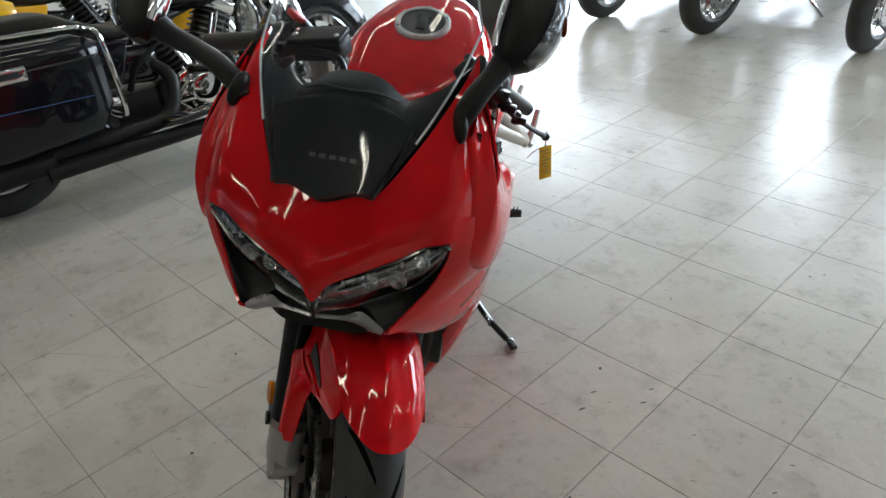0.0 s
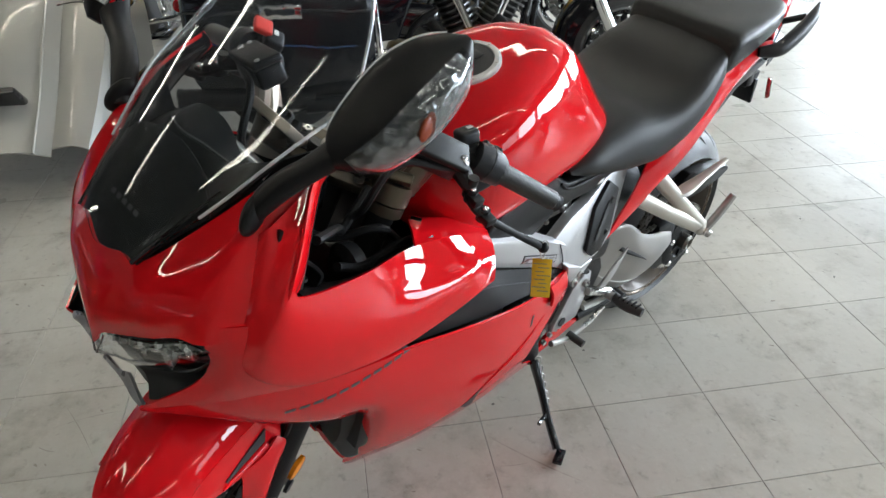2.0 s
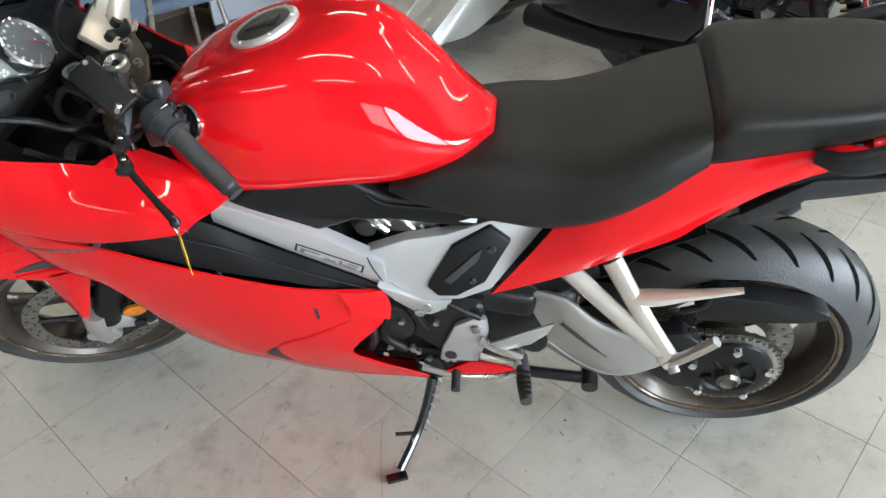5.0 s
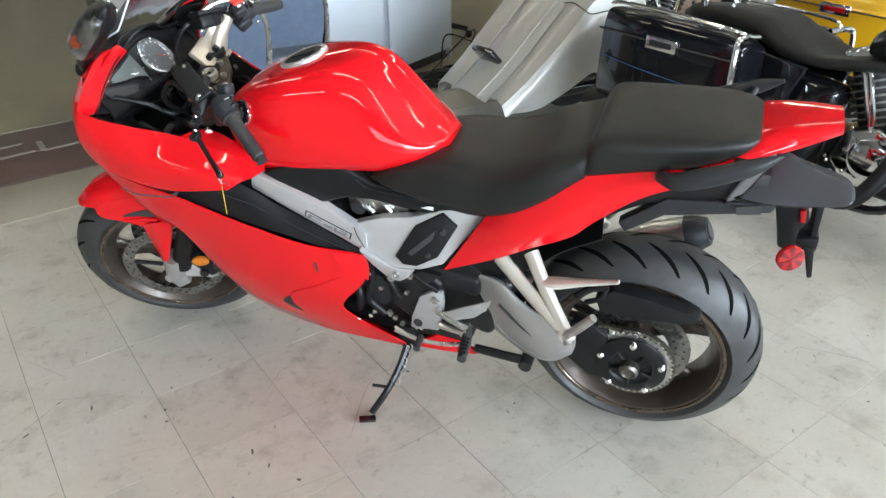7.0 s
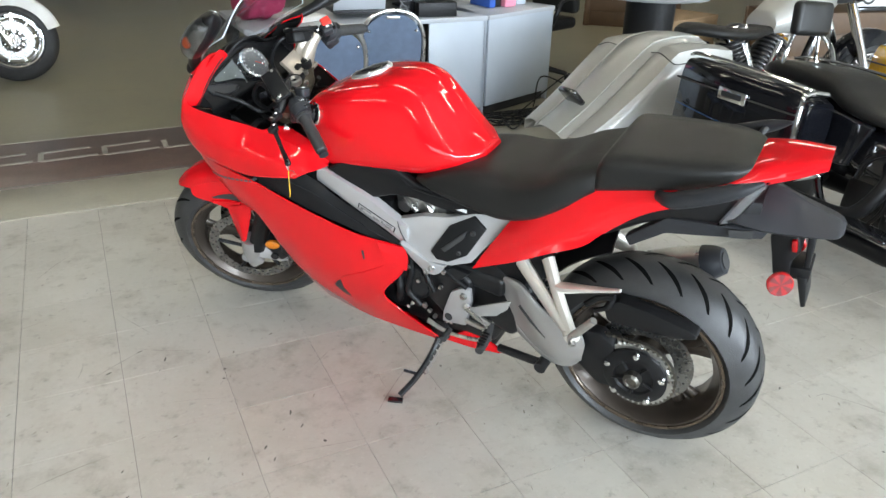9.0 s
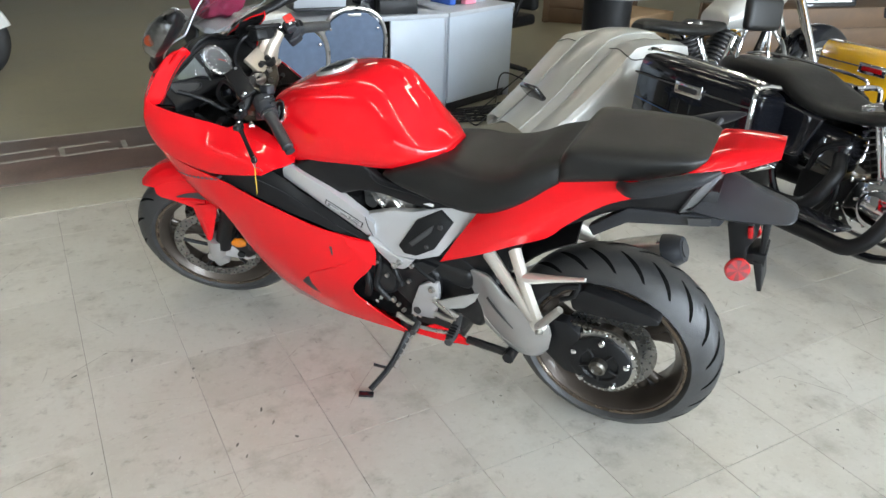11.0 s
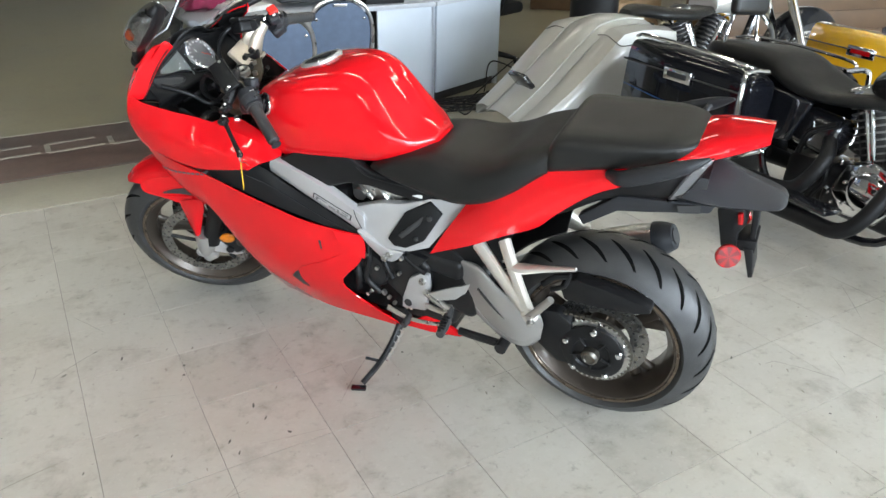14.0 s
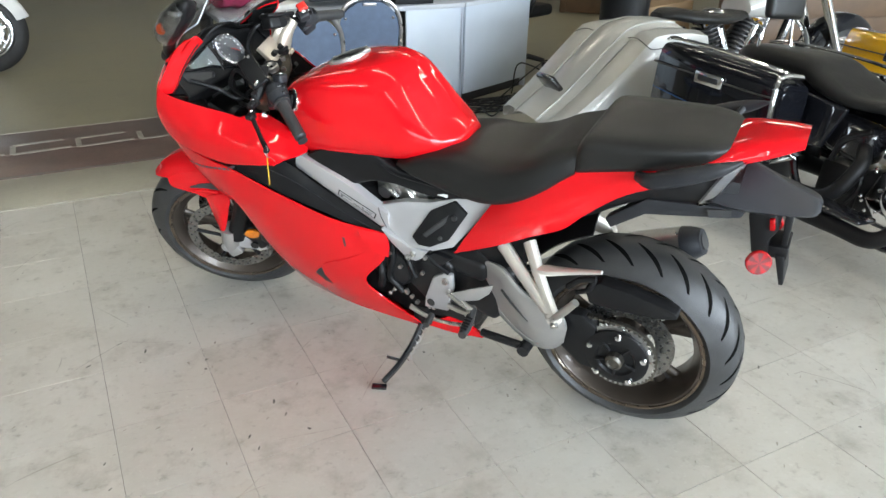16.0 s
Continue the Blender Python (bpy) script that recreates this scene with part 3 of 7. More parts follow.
bp("hub_carrier", slab([(0.155, 0.41), (0.10, 0.415), (0.062, 0.385), (0.055, 0.30), (0.045, 0.235), (0.10, 0.235), (0.16, 0.285), (0.17, 0.36)], 0.128, 0.04, 0.008, 2), BLACK, "black eccentric hub carrier")
bp("chain_guard", slab([(0.10, 0.132, 0.51), (0.06, 0.132, 0.540), (-0.02, 0.132, 0.532), (-0.115, 0.132, 0.512), (-0.142, 0.130, 0.500), (-0.142, 0.130, 0.486), (-0.10, 0.132, 0.474), (0.0, 0.134, 0.468), (0.085, 0.134, 0.468)], 0.132, 0.045, 0.006, 2), BLACK, "black plastic chain guard")
bp("guard_bracket", merge(tube([(0.145, 0.128, 0.50), (0.11, 0.13, 0.535), (0.07, 0.13, 0.548)], 0.009, 8), tube([(0.12, 0.13, 0.49), (0.085, 0.135, 0.515), (0.075, 0.13, 0.54)], 0.007, 8)), BLACK)
bp("rear_hugger", sheet([[(0.27, -0.085, 0.52), (0.19, -0.09, 0.60), (0.10, -0.09, 0.655)], [(0.285, 0, 0.54), (0.20, 0, 0.625), (0.11, 0, 0.675)], [(0.27, 0.085, 0.52), (0.19, 0.09, 0.60), (0.10, 0.09, 0.655)]], 12, 10, 0.004, (1, 0, 1)), BLACK, "black inner mudguard")
bp("shock_absorber", merge(rod((0.40, 0.0, 0.62), (0.33, 0.0, 0.33), 0.028), *[lathe([(0.030, -0.006), (0.040, 0), (0.030, 0.006)], (0.385 - 0.015 * k, 0.0, 0.56 - 0.03 * k), "z", 20) for k in range(6)]), ENGINE)

# --- exhaust
ex = bp("muffler", tube([(0.44, -0.12, 0.235), (0.28, -0.155, 0.33), (0.08, -0.175, 0.440), (-0.09, -0.178, 0.512)], [0.03, 0.046, 0.051, 0.049], 24, 28), STEEL, "brushed steel muffler with dark end cap")
bp("end_cap", tube([(-0.084, -0.178, 0.509), (-0.108, -0.178, 0.520), (-0.132, -0.178, 0.530)], [0.051, 0.046, 0.036], 24, 8), GREY, "", ex)
bp("outlet", rod((-0.128, -0.178, 0.528), (-0.136, -0.178, 0.532), 0.024, 16), INK_SHADE, "", ex)
bp("collector", merge(tube([(0.95, 0.05, 0.24), (0.75, 0.03, 0.175), (0.55, 0.0, 0.17), (0.44, -0.11, 0.23)], 0.034, 14, 24), block((0.60, 0.0, 0.19), (0.28, 0.17, 0.09), 0.03)), ENGINE, "dark exhaust collector under the engine")

# --- engine seen in the fairing's cut-out
eng = bp("engine", block((0.72, 0, 0.42), (0.44, 0.22, 0.36), 0.04), ENGINE, "black engine cases with hoses and bolts")
bp("cylinder_head", block((0.90, 0, 0.46), (0.30, 0.24, 0.40), 0.03), ENGINE, "", eng)
bp("gearbox_case", block((0.60, 0, 0.30), (0.34, 0.22, 0.16), 0.03), ENGINE, "", eng)
bp("generator_cover", lathe([(0.0, 0.152), (0.04, 0.152), (0.062, 0.142), (0.072, 0.125), (0.072, 0.10), (0.0, 0.10)], (0.70, 0, 0.40), "y", 32, False), ENGINE, "", eng)
bp("sprocket_cover", slab([(0.63, 0.50), (0.56, 0.51), (0.49, 0.46), (0.50, 0.36), (0.58, 0.30), (0.65, 0.36)], 0.135, 0.05, 0.012, 3), ENGINE, "", eng)
rng = random.Random(4)
for k in range(18):
    x, z = rng.uniform(0.52, 0.75), rng.uniform(0.27, 0.50)
    bp("engine_bolt", lathe([(0, 0.0), (0.0065, 0.0), (0.0065, 0.010), (0, 0.010)], (x, 0.136 + 0.012 * (k % 2), z), "y", 8, False), CHROME if k % 3 == 0 else STEEL, "", eng, 20)
for pts, r in (([(0.70, 0.13, 0.52), (0.685, 0.15, 0.45), (0.70, 0.155, 0.38), (0.66, 0.15, 0.33)], 0.011), ([(0.66, 0.12, 0.50), (0.63, 0.15, 0.45), (0.61, 0.15, 0.40)], 0.009), ([(0.74, 0.14, 0.44), (0.72, 0.165, 0.39), (0.74, 0.15, 0.33)], 0.013), ([(0.60, 0.13, 0.50), (0.55, 0.142, 0.47), (0.50, 0.14, 0.44)], 0.008)):
    bp("hose", tube(pts, r, 10), BLACK, "", eng)
bp("throttle_body", merge(block((0.66, 0.06, 0.66), (0.17, 0.09, 0.06), 0.012), rod((0.71, 0.085, 0.655), (0.71, 0.12, 0.65), 0.02), rod((0.64, 0.08, 0.66), (0.60, 0.10, 0.645), 0.012), tube([(0.72, 0.10, 0.68), (0.69, 0.112, 0.66), (0.67, 0.112, 0.64)], 0.007, 8), tube([(0.66, 0.10, 0.69), (0.635, 0.112, 0.67), (0.62, 0.112, 0.65)], 0.006, 8)), STEEL, "bright injector fittings", eng)
rad = bp("radiator", block((1.16, 0, 0.50), (0.03, 0.34, 0.26), 0.005, (0, -12, 0)), ENGINE, "black radiator behind the front wheel")
for k in range(14):
    bp("radiator_fin", block((1.180 - 0.0028 * k, 0, 0.40 + 0.015 * k), (0.004, 0.33, 0.003), 0, (0, -12, 0)), ENGINE, "", rad)
bp("inner_fairing", merge(block((1.10, 0, 0.68), (0.34, 0.36, 0.14), 0.03), block((1.22, 0, 0.64), (0.18, 0.30, 0.10), 0.03)), BLACK)

# --- silver frame
fr = pair("frame_spar", lambda: sheet([
    [(0.955, 0.160, 0.760), (0.87, 0.158, 0.728), (0.785, 0.155, 0.692), (0.72, 0.152, 0.652), (0.672, 0.150, 0.622)],
    [(0.958, 0.178, 0.757), (0.872, 0.178, 0.725), (0.788, 0.177, 0.688), (0.72, 0.175, 0.648), (0.670, 0.172, 0.617)],
    [(0.959, 0.183, 0.752), (0.873, 0.183, 0.720), (0.789, 0.181, 0.682), (0.72, 0.178, 0.642), (0.670, 0.175, 0.611)],
    [(0.965, 0.186, 0.726), (0.882, 0.186, 0.686), (0.797, 0.184, 0.643), (0.722, 0.181, 0.604), (0.666, 0.178, 0.570)],
    [(0.966, 0.184, 0.710), (0.885, 0.184, 0.670), (0.800, 0.182, 0.627), (0.722, 0.180, 0.589), (0.664, 0.177, 0.553)]], 34, 17, 0.03, (0, 1, 0)), SILVER, "silver twin-spar aluminium frame", None, 25)
def on_plate(x, z, lift=0.0):
    """A point of the pivot plate's face, which leans in towards its top."""
    return (x, 0.1635 + 0.15 * (x - 0.54) - 0.33 * (z - 0.56) + lift, z)


PLATE = [(0.704, 0.634), (0.630, 0.654), (0.559, 0.660), (0.500, 0.676), (0.420, 0.706), (0.335, 0.738), (0.350, 0.712), (0.385, 0.662), (0.474, 0.548), (0.530, 0.530), (0.600, 0.530), (0.682, 0.582)]
TOE = [(0.682, 0.581), (0.600, 0.529), (0.548, 0.522), (0.572, 0.490), (0.590, 0.478), (0.615, 0.480), (0.655, 0.530)]
pp = pair("pivot_plate", lambda: slab([on_plate(x, z) for x, z in PLATE], 0.15, 0.026, 0.003, 2), SILVER, "silver swing-arm pivot plate", None, 25)
bp("plate_toe", slab([(x, 0.182 + 0.12 * (x - 0.60) + 0.16 * (z - 0.53), z) for x, z in TOE], 0.15, 0.024, 0.003, 2), SILVER, "", pp[0], 25)
bp("spar_joint", tube([(0.697, 0.176, 0.634), (0.690, 0.180, 0.612), (0.680, 0.180, 0.588), (0.668, 0.178, 0.560)], 0.0012, 6), GREY, "", pp[0])
for x, z in ((0.594, 0.506), (0.612, 0.490)):
    bp("frame_bolt", lathe([(0, 0.155), (0.010, 0.155), (0.010, 0.182), (0.006, 0.184), (0.005, 0.180), (0, 0.180)], (x, 0, z), "y", 14, False), STEEL, "", pp[0], 20)
spar_skin = skin(fr[0])
plate = part("spar_plate", stick([(0.822, 0.668), (0.782, 0.650), (0.742, 0.631), (0.704, 0.613), (0.710, 0.596), (0.748, 0.614), (0.788, 0.633), (0.828, 0.651)], spar_skin, 0.0010), GREY, fr[0], "small lettered plate on the frame spar")
at_ = lambda u, v: (0.822 - 0.118 * u + 0.006 * v, 0.668 - 0.055 * u - 0.017 * v)
a, b, c, d = 0.03, 0.97, 0.12, 0.88
part("plate_face", stick([at_(a, c), at_((a + b) / 2, c), at_(b, c), at_(b, d), at_((a + b) / 2, d), at_(a, d)], spar_skin, 0.0018), SILVER, plate)
for a, b, c, d in ((0.08, 0.36, 0.28, 0.42), (0.08, 0.14, 0.28, 0.78), (0.42, 0.60, 0.55, 0.74), (0.64, 0.69, 0.28, 0.76), (0.70, 0.90, 0.60, 0.76), (0.76, 0.92, 0.28, 0.42)):
    part("bar", stick([at_(a, c), at_((a + b) / 2, c), at_(b, c), at_(b, d), at_((a + b) / 2, d), at_(a, d)], spar_skin, 0.0026), GREYINK, plate)
HEX = [(0.592, 0.566), (0.546, 0.642), (0.478, 0.678), (0.440, 0.648), (0.485, 0.570), (0.536, 0.544), (0.572, 0.546)]
sg = bp("step_guard", slab([on_plate(x, z, 0.010) for x, z in HEX], 0.17, 0.022, 0.003, 2), BLACK, "black hexagonal plastic frame cover")
bp("cover_slot", slab([on_plate(x, z, 0.0105) for x, z in ((0.560, 0.580), (0.506, 0.628), (0.490, 0.640), (0.498, 0.616), (0.548, 0.572))], 0.17, -0.003, 0.001), INK_SHADE, "", sg)
for x, z, r in ((0.474, 0.634, 0.009), (0.508, 0.574, 0.007)):
    bp("cover_screw", lathe([(0, -0.003), (r, -0.003), (r * 0.8, 0.004), (0, 0.004)], on_plate(x, z, 0.010), "y", 14, False), INK_SHADE, "", sg)
pair("side_cover", lambda: slab([(0.935, 0.176, 0.752), (0.880, 0.166, 0.776), (0.80, 0.152, 0.790), (0.725, 0.145, 0.793), (0.690, 0.138, 0.766), (0.652, 0.134, 0.742), (0.510, 0.116, 0.716), (0.440, 0.108, 0.700), (0.446, 0.110, 0.682), (0.520, 0.120, 0.668), (0.585, 0.130, 0.680), (0.65, 0.146, 0.702), (0.715, 0.156, 0.704), (0.79, 0.166, 0.680), (0.86, 0.172, 0.712)], 0.15, 0.03, 0.008, 3), BLACK, "matt black plastic side cover under the tank")
bp("cover_ridge", tube([(0.690, 0.141, 0.757), (0.655, 0.139, 0.733), (0.55, 0.125, 0.714), (0.445, 0.112, 0.692)], 0.0035, 6), BLACK)
lab = bp("warning_label", slab([(0.553, 0.1265, 0.7020), (0.500, 0.1200, 0.6915), (0.502, 0.1205, 0.6815), (0.555, 0.1270, 0.6915)], 0.14, 0.001, 0), WHITE, "small white warning label")
# black sheet painted in place of the shaded opening behind the frame
tray = bp("shock_recess_shade", slab([(0.76, 0.69), (0.68, 0.71), (0.57, 0.70), (0.60, 0.64), (0.68, 0.615)], 0.10, 0.02, 0), INK_SHADE, "black sheet for the shaded opening behind the frame")

# --- fairings
def upper_side():
    return sheet([
        [(1.300, 0.205, 1.030), (1.335, 0.232, 0.975), (1.366, 0.254, 0.918), (1.345, 0.257, 0.898), (1.25, 0.246, 0.880), (1.145, 0.208, 0.850), (1.03, 0.192, 0.814), (0.926, 0.170, 0.762)],
        [(1.322, 0.206, 1.015), (1.358, 0.240, 0.955), (1.388, 0.262, 0.895), (1.352, 0.268, 0.864), (1.25, 0.262, 0.838), (1.145, 0.240, 0.817), (1.04, 0.223, 0.796), (0.940, 0.199, 0.759)],
        [(1.345, 0.207, 1.000), (1.388, 0.244, 0.92), (1.410, 0.262, 0.845), (1.352, 0.274, 0.815), (1.24, 0.276, 0.790), (1.13, 0.268, 0.780), (1.04, 0.254, 0.776), (0.964, 0.230, 0.755)],
        [(1.372, 0.208, 0.985), (1.415, 0.238, 0.88), (1.425, 0.248, 0.800), (1.36, 0.266, 0.755), (1.25, 0.274, 0.735), (1.165, 0.266, 0.722), (1.07, 0.265, 0.735), (0.990, 0.257, 0.746)],
        [(1.384, 0.192, 0.970), (1.424, 0.213, 0.884), (1.438, 0.226, 0.806), (1.37, 0.254, 0.746), (1.26, 0.262, 0.726), (1.17, 0.256, 0.713), (1.075, 0.255, 0.726), (0.995, 0.255, 0.742)],
    ], 44, 18, 0.005, (0, 1, 0))


us = pair("side_fairing", upper_side, RED, "glossy red upper side fairing")


def nose():
    top = [(1.240, 0.186, 1.064), (1.318, 0.174, 1.036), (1.400, 0.138, 0.976), (1.478, 0.086, 0.912), (1.485, 0.060, 0.912), (1.492, 0.030, 0.903), (1.496, 0.0, 0.898)]
    m1 = [(1.266, 0.200, 1.046), (1.382, 0.190, 0.985), (1.445, 0.155, 0.930), (1.503, 0.105, 0.872), (1.513, 0.066, 0.862), (1.521, 0.030, 0.850), (1.524, 0.0, 0.846)]
    m2 = [(1.388, 0.225, 0.922), (1.440, 0.205, 0.905), (1.475, 0.172, 0.880), (1.509, 0.115, 0.842), (1.524, 0.070, 0.822), (1.534, 0.030, 0.806), (1.538, 0.0, 0.800)]
    low = [(1.412, 0.236, 0.858), (1.468, 0.207, 0.848), (1.486, 0.168, 0.842), (1.504, 0.128, 0.823), (1.521, 0.076, 0.800), (1.534, 0.026, 0.775), (1.541, 0.0, 0.744)]
    rows = []
    for r in (top, m1, m2, low):
        rows.append(r + [(x, -y, z) for x, y, z in r[-2::-1]])
    return sheet(rows, 61, 18, 0.005, (1, 0, 0.3))


nose_ob = bp("nose_fairing", nose(), RED, "glossy red nose fairing between the headlamps")


def lower_side():
    return sheet([
        [(1.538, 0.131, 0.714), (1.445, 0.203, 0.728), (1.33, 0.247, 0.720), (1.23, 0.258, 0.705), (1.15, 0.255, 0.687), (1.06, 0.253, 0.660), (0.95, 0.246, 0.627), (0.82, 0.228, 0.588), (0.676, 0.190, 0.560)],
        [(1.536, 0.130, 0.708), (1.432, 0.202, 0.692), (1.32, 0.243, 0.670), (1.225, 0.252, 0.645), (1.15, 0.248, 0.60), (1.05, 0.244, 0.560), (0.94, 0.238, 0.52), (0.83, 0.226, 0.49), (0.682, 0.196, 0.476)],
        [(1.532, 0.128, 0.702), (1.418, 0.195, 0.658), (1.31, 0.232, 0.620), (1.215, 0.236, 0.575), (1.15, 0.222, 0.48), (1.05, 0.224, 0.435), (0.94, 0.220, 0.405), (0.845, 0.214, 0.395), (0.758, 0.204, 0.378)],
        [(1.526, 0.124, 0.697), (1.405, 0.186, 0.633), (1.295, 0.218, 0.582), (1.205, 0.206, 0.520), (1.15, 0.160, 0.335), (1.05, 0.176, 0.305), (0.94, 0.185, 0.305), (0.84, 0.180, 0.290), (0.722, 0.168, 0.292)],
        [(1.520, 0.118, 0.692), (1.395, 0.178, 0.615), (1.28, 0.206, 0.558), (1.195, 0.184, 0.485), (1.148, 0.060, 0.175), (1.05, 0.090, 0.175), (0.94, 0.112, 0.180), (0.83, 0.126, 0.186), (0.614, 0.124, 0.190)],
    ], 54, 20, 0.005, (0, 1, 0))


ls = pair("lower_fairing", lower_side, RED, "glossy red lower fairing and belly pan")
belly = hull_of([(1.14, 0.165, 0.03, 0.056, 0.178, 0.03, 0.186, 0.186), (0.9, 0.165, 0.08, 0.114, 0.182, 0.06, 0.20, 0.20), (0.62, 0.165, 0.09, 0.122, 0.19, 0.06, 0.20, 0.20)], 16, 20)
bp("belly_floor", belly, RED)
pair("belly_tail", lambda: slab([(0.625, 0.120, 0.190), (0.575, 0.115, 0.215), (0.530, 0.110, 0.246), (0.47, 0.112, 0.238), (0.405, 0.106, 0.205), (0.42, 0.104, 0.192), (0.52, 0.105, 0.178)], 0.12, 0.012, 0.004), RED, "red rear tip of the belly pan")
flank = skin(ls[0])
# flat dark patches paint the shade in the fairing's slot and vent
part("fairing_slot_shade", stick([(0.954, 0.345), (0.932, 0.371), (0.915, 0.384), (0.917, 0.346), (0.905, 0.306), (0.928, 0.312)], flank, 0.0016), INK_SHADE, ls[0], "dark patch for the shade in a slot low in the fairing")
part("fairing_vent_shade", stick([(0.806, 0.532), (0.799, 0.531), (0.799, 0.502), (0.804, 0.498)], flank, 0.001), INK_SHADE, ls[0], "small dark patch for the shade in a fairing vent")
bp("intake_shroud", hull_of([(1.215, 0.36, 0.02, 0.045, 0.43, 0.03, 0.52, 0.53), (1.178, 0.285, 0.02, 0.05, 0.40, 0.04, 0.53, 0.54), (1.10, 0.262, 0.02, 0.05, 0.38, 0.04, 0.53, 0.54)], 10, 18), INK_SHADE, "black intake mouth at the front of the belly pan").data.transform(Matrix.Translation((0, 0.095, 0)))
def on_flank(x, z, lift=0.0):
    return (x, flank.ray_cast(Vector((x, 1.0, z)), Vector((0, -1, 0)))[0].y + lift, z)


part("fairing_crease", tube([on_flank(*q) for q in ((0.742, 0.488), (0.785, 0.463), (0.826, 0.441), (0.862, 0.424), (0.894, 0.407), (0.913, 0.386))], [0.001, 0.003, 0.0035, 0.0035, 0.003, 0.002], 6, 24), RED, ls[0])
pair("fairing_lip", lambda: sheet([[(0.752, 0.216, 0.574), (0.712, 0.205, 0.566), (0.672, 0.190, 0.562)], [(0.740, 0.220, 0.546), (0.704, 0.211, 0.536), (0.662, 0.196, 0.526)], [(0.734, 0.218, 0.512), (0.704, 0.210, 0.500), (0.668, 0.197, 0.484)]], 12, 10, 0.006, (0, 1, 0)), RED, "flared red lip at the fairing's rear corner")
bp("fairing_screw", lathe([(0, 0), (0.006, 0), (0.004, 0.003), (0, 0.003)], (0.713, 0.196, 0.50), "y", 12, False), STEEL)
# dark script on the flank, drawn as plain bars
for k in range(11):
    f0, f1 = k / 11, (k + 0.72) / 11
    at_ = lambda f, d: (1.372 - 0.212 * f, 0.664 + 0.030 * f + d)
    part("bar", stick([at_(f0, 0.003), at_(f1, 0.003), at_(f1, -0.004), at_(f0, -0.004)], flank, 0.0008), NAMEGREY, ls[0])
pair("inner_panel", lambda: sheet([
    [(1.19, 0.240, 0.705), (1.08, 0.236, 0.745), (0.990, 0.206, 0.732), (0.90, 0.192, 0.676), (0.79, 0.187, 0.622), (0.655, 0.178, 0.548)],
    [(1.17, 0.235, 0.695), (1.06, 0.232, 0.700), (0.96, 0.220, 0.676), (0.88, 0.206, 0.638), (0.79, 0.199, 0.596), (0.665, 0.181, 0.544)],
    [(1.15, 0.238, 0.680), (1.05, 0.238, 0.655), (0.95, 0.230, 0.625), (0.86, 0.218, 0.60), (0.78, 0.205, 0.575), (0.68, 0.172, 0.545)]], 26, 10, 0.004, (0, 1, 0)), BLACK, "matt black panel between the red fairings")
pair("panel_seam", lambda: tube([(1.04, 0.2325, 0.712), (0.96, 0.2222, 0.686), (0.89, 0.2098, 0.648), (0.79, 0.2015, 0.601), (0.69, 0.187, 0.556)], 0.0012, 5), GREY)

# --- headlamps
LAMP_UP = [(1.534, 0.004, 0.734), (1.531, 0.014, 0.757), (1.527, 0.026, 0.772), (1.524, 0.050, 0.785), (1.516, 0.086, 0.800), (1.502, 0.133, 0.820), (1.486, 0.168, 0.838), (1.476, 0.188, 0.842), (1.468, 0.203, 0.837)]
LAMP_LOW = [(1.530, 0.003, 0.717), (1.524, 0.020, 0.720), (1.518, 0.040, 0.724), (1.514, 0.058, 0.728), (1.506, 0.084, 0.738), (1.490, 0.122, 0.751), (1.474, 0.158, 0.766), (1.460, 0.188, 0.797), (1.460, 0.202, 0.824)]


def lamp(th, out, shrink=0.0):
    """A swept lamp surface between its upper and lower edge, set out or back."""
    up, dn = cr(LAMP_UP, 24), cr(LAMP_LOW, 24)
    lerp = lambda k, o: [((1 - k) * a[0] + k * b[0] + out + o, (1 - k) * a[1] + k * b[1], (1 - k) * a[2] + k * b[2]) for a, b in zip(up, dn)]
    return sheet([lerp(shrink, 0), lerp(0.35, 0.008), lerp(0.7, 0.008), lerp(1 - shrink, 0)], 30, 10, th, (1, 0, 0))


ln = pair("headlamp", lambda: lamp(0.003, 0.002), LENS, "clear lens headlamp swept back to a point")
pair("lamp_backing", lambda: lamp(0.004, -0.030), LAMPBOWL, "grey moulded lamp bowl", None)
pair("lamp_surround", lambda: tube([(x - 0.003, y, z - 0.001) for x, y, z in LAMP_LOW[3:] + LAMP_UP[:1:-1]], 0.0035, 6), GLOSSBLACK)
for i, s in ((0, 1), (1, -1)):
    strip = [[(x - 0.004, s * y, z - 0.005) for x, y, z in LAMP_UP[2:8]], [(x - 0.012, s * y, z - 0.014) for x, y, z in LAMP_UP[2:8]]]
    bp("light_strip", sheet(strip, 24, 3, 0.003, (1, 0, 0)), CHROME, "bright strip along the lamp's upper edge", ln[i])
    edge = cr(LAMP_UP[2:8], 24)
    for k in range(4):
        p = edge[4 + 5 * k]
        bp("lamp_segment", block((p[0] - 0.004, s * p[1], p[2] - 0.006), (0.010, 0.005, 0.013), 0.001, (0, -20, 24 * s)), WHITE, "", ln[i])
    mid = [((a[0] + b[0]) / 2 - 0.018, s * (a[1] + b[1]) / 2, 0.45 * a[2] + 0.55 * b[2]) for a, b in zip(LAMP_UP[2:8], LAMP_LOW[2:8])]
    bp("lamp_rib", tube(mid, [0.003, 0.005, 0.004, 0.004, 0.003, 0.002], 8), CHROME, "", ln[i])
    for q, r in ((3, 0.014), (4, 0.016), (5, 0.013)):
        p = mid[q - 1]
        b = lathe([(0.0001, -0.010), (r * 0.6, -0.006), (r, 0.006), (r * 0.92, 0.007), (r * 0.5, -0.002), (0.0001, -0.004)], (0, 0, 0), "x", 16, False)
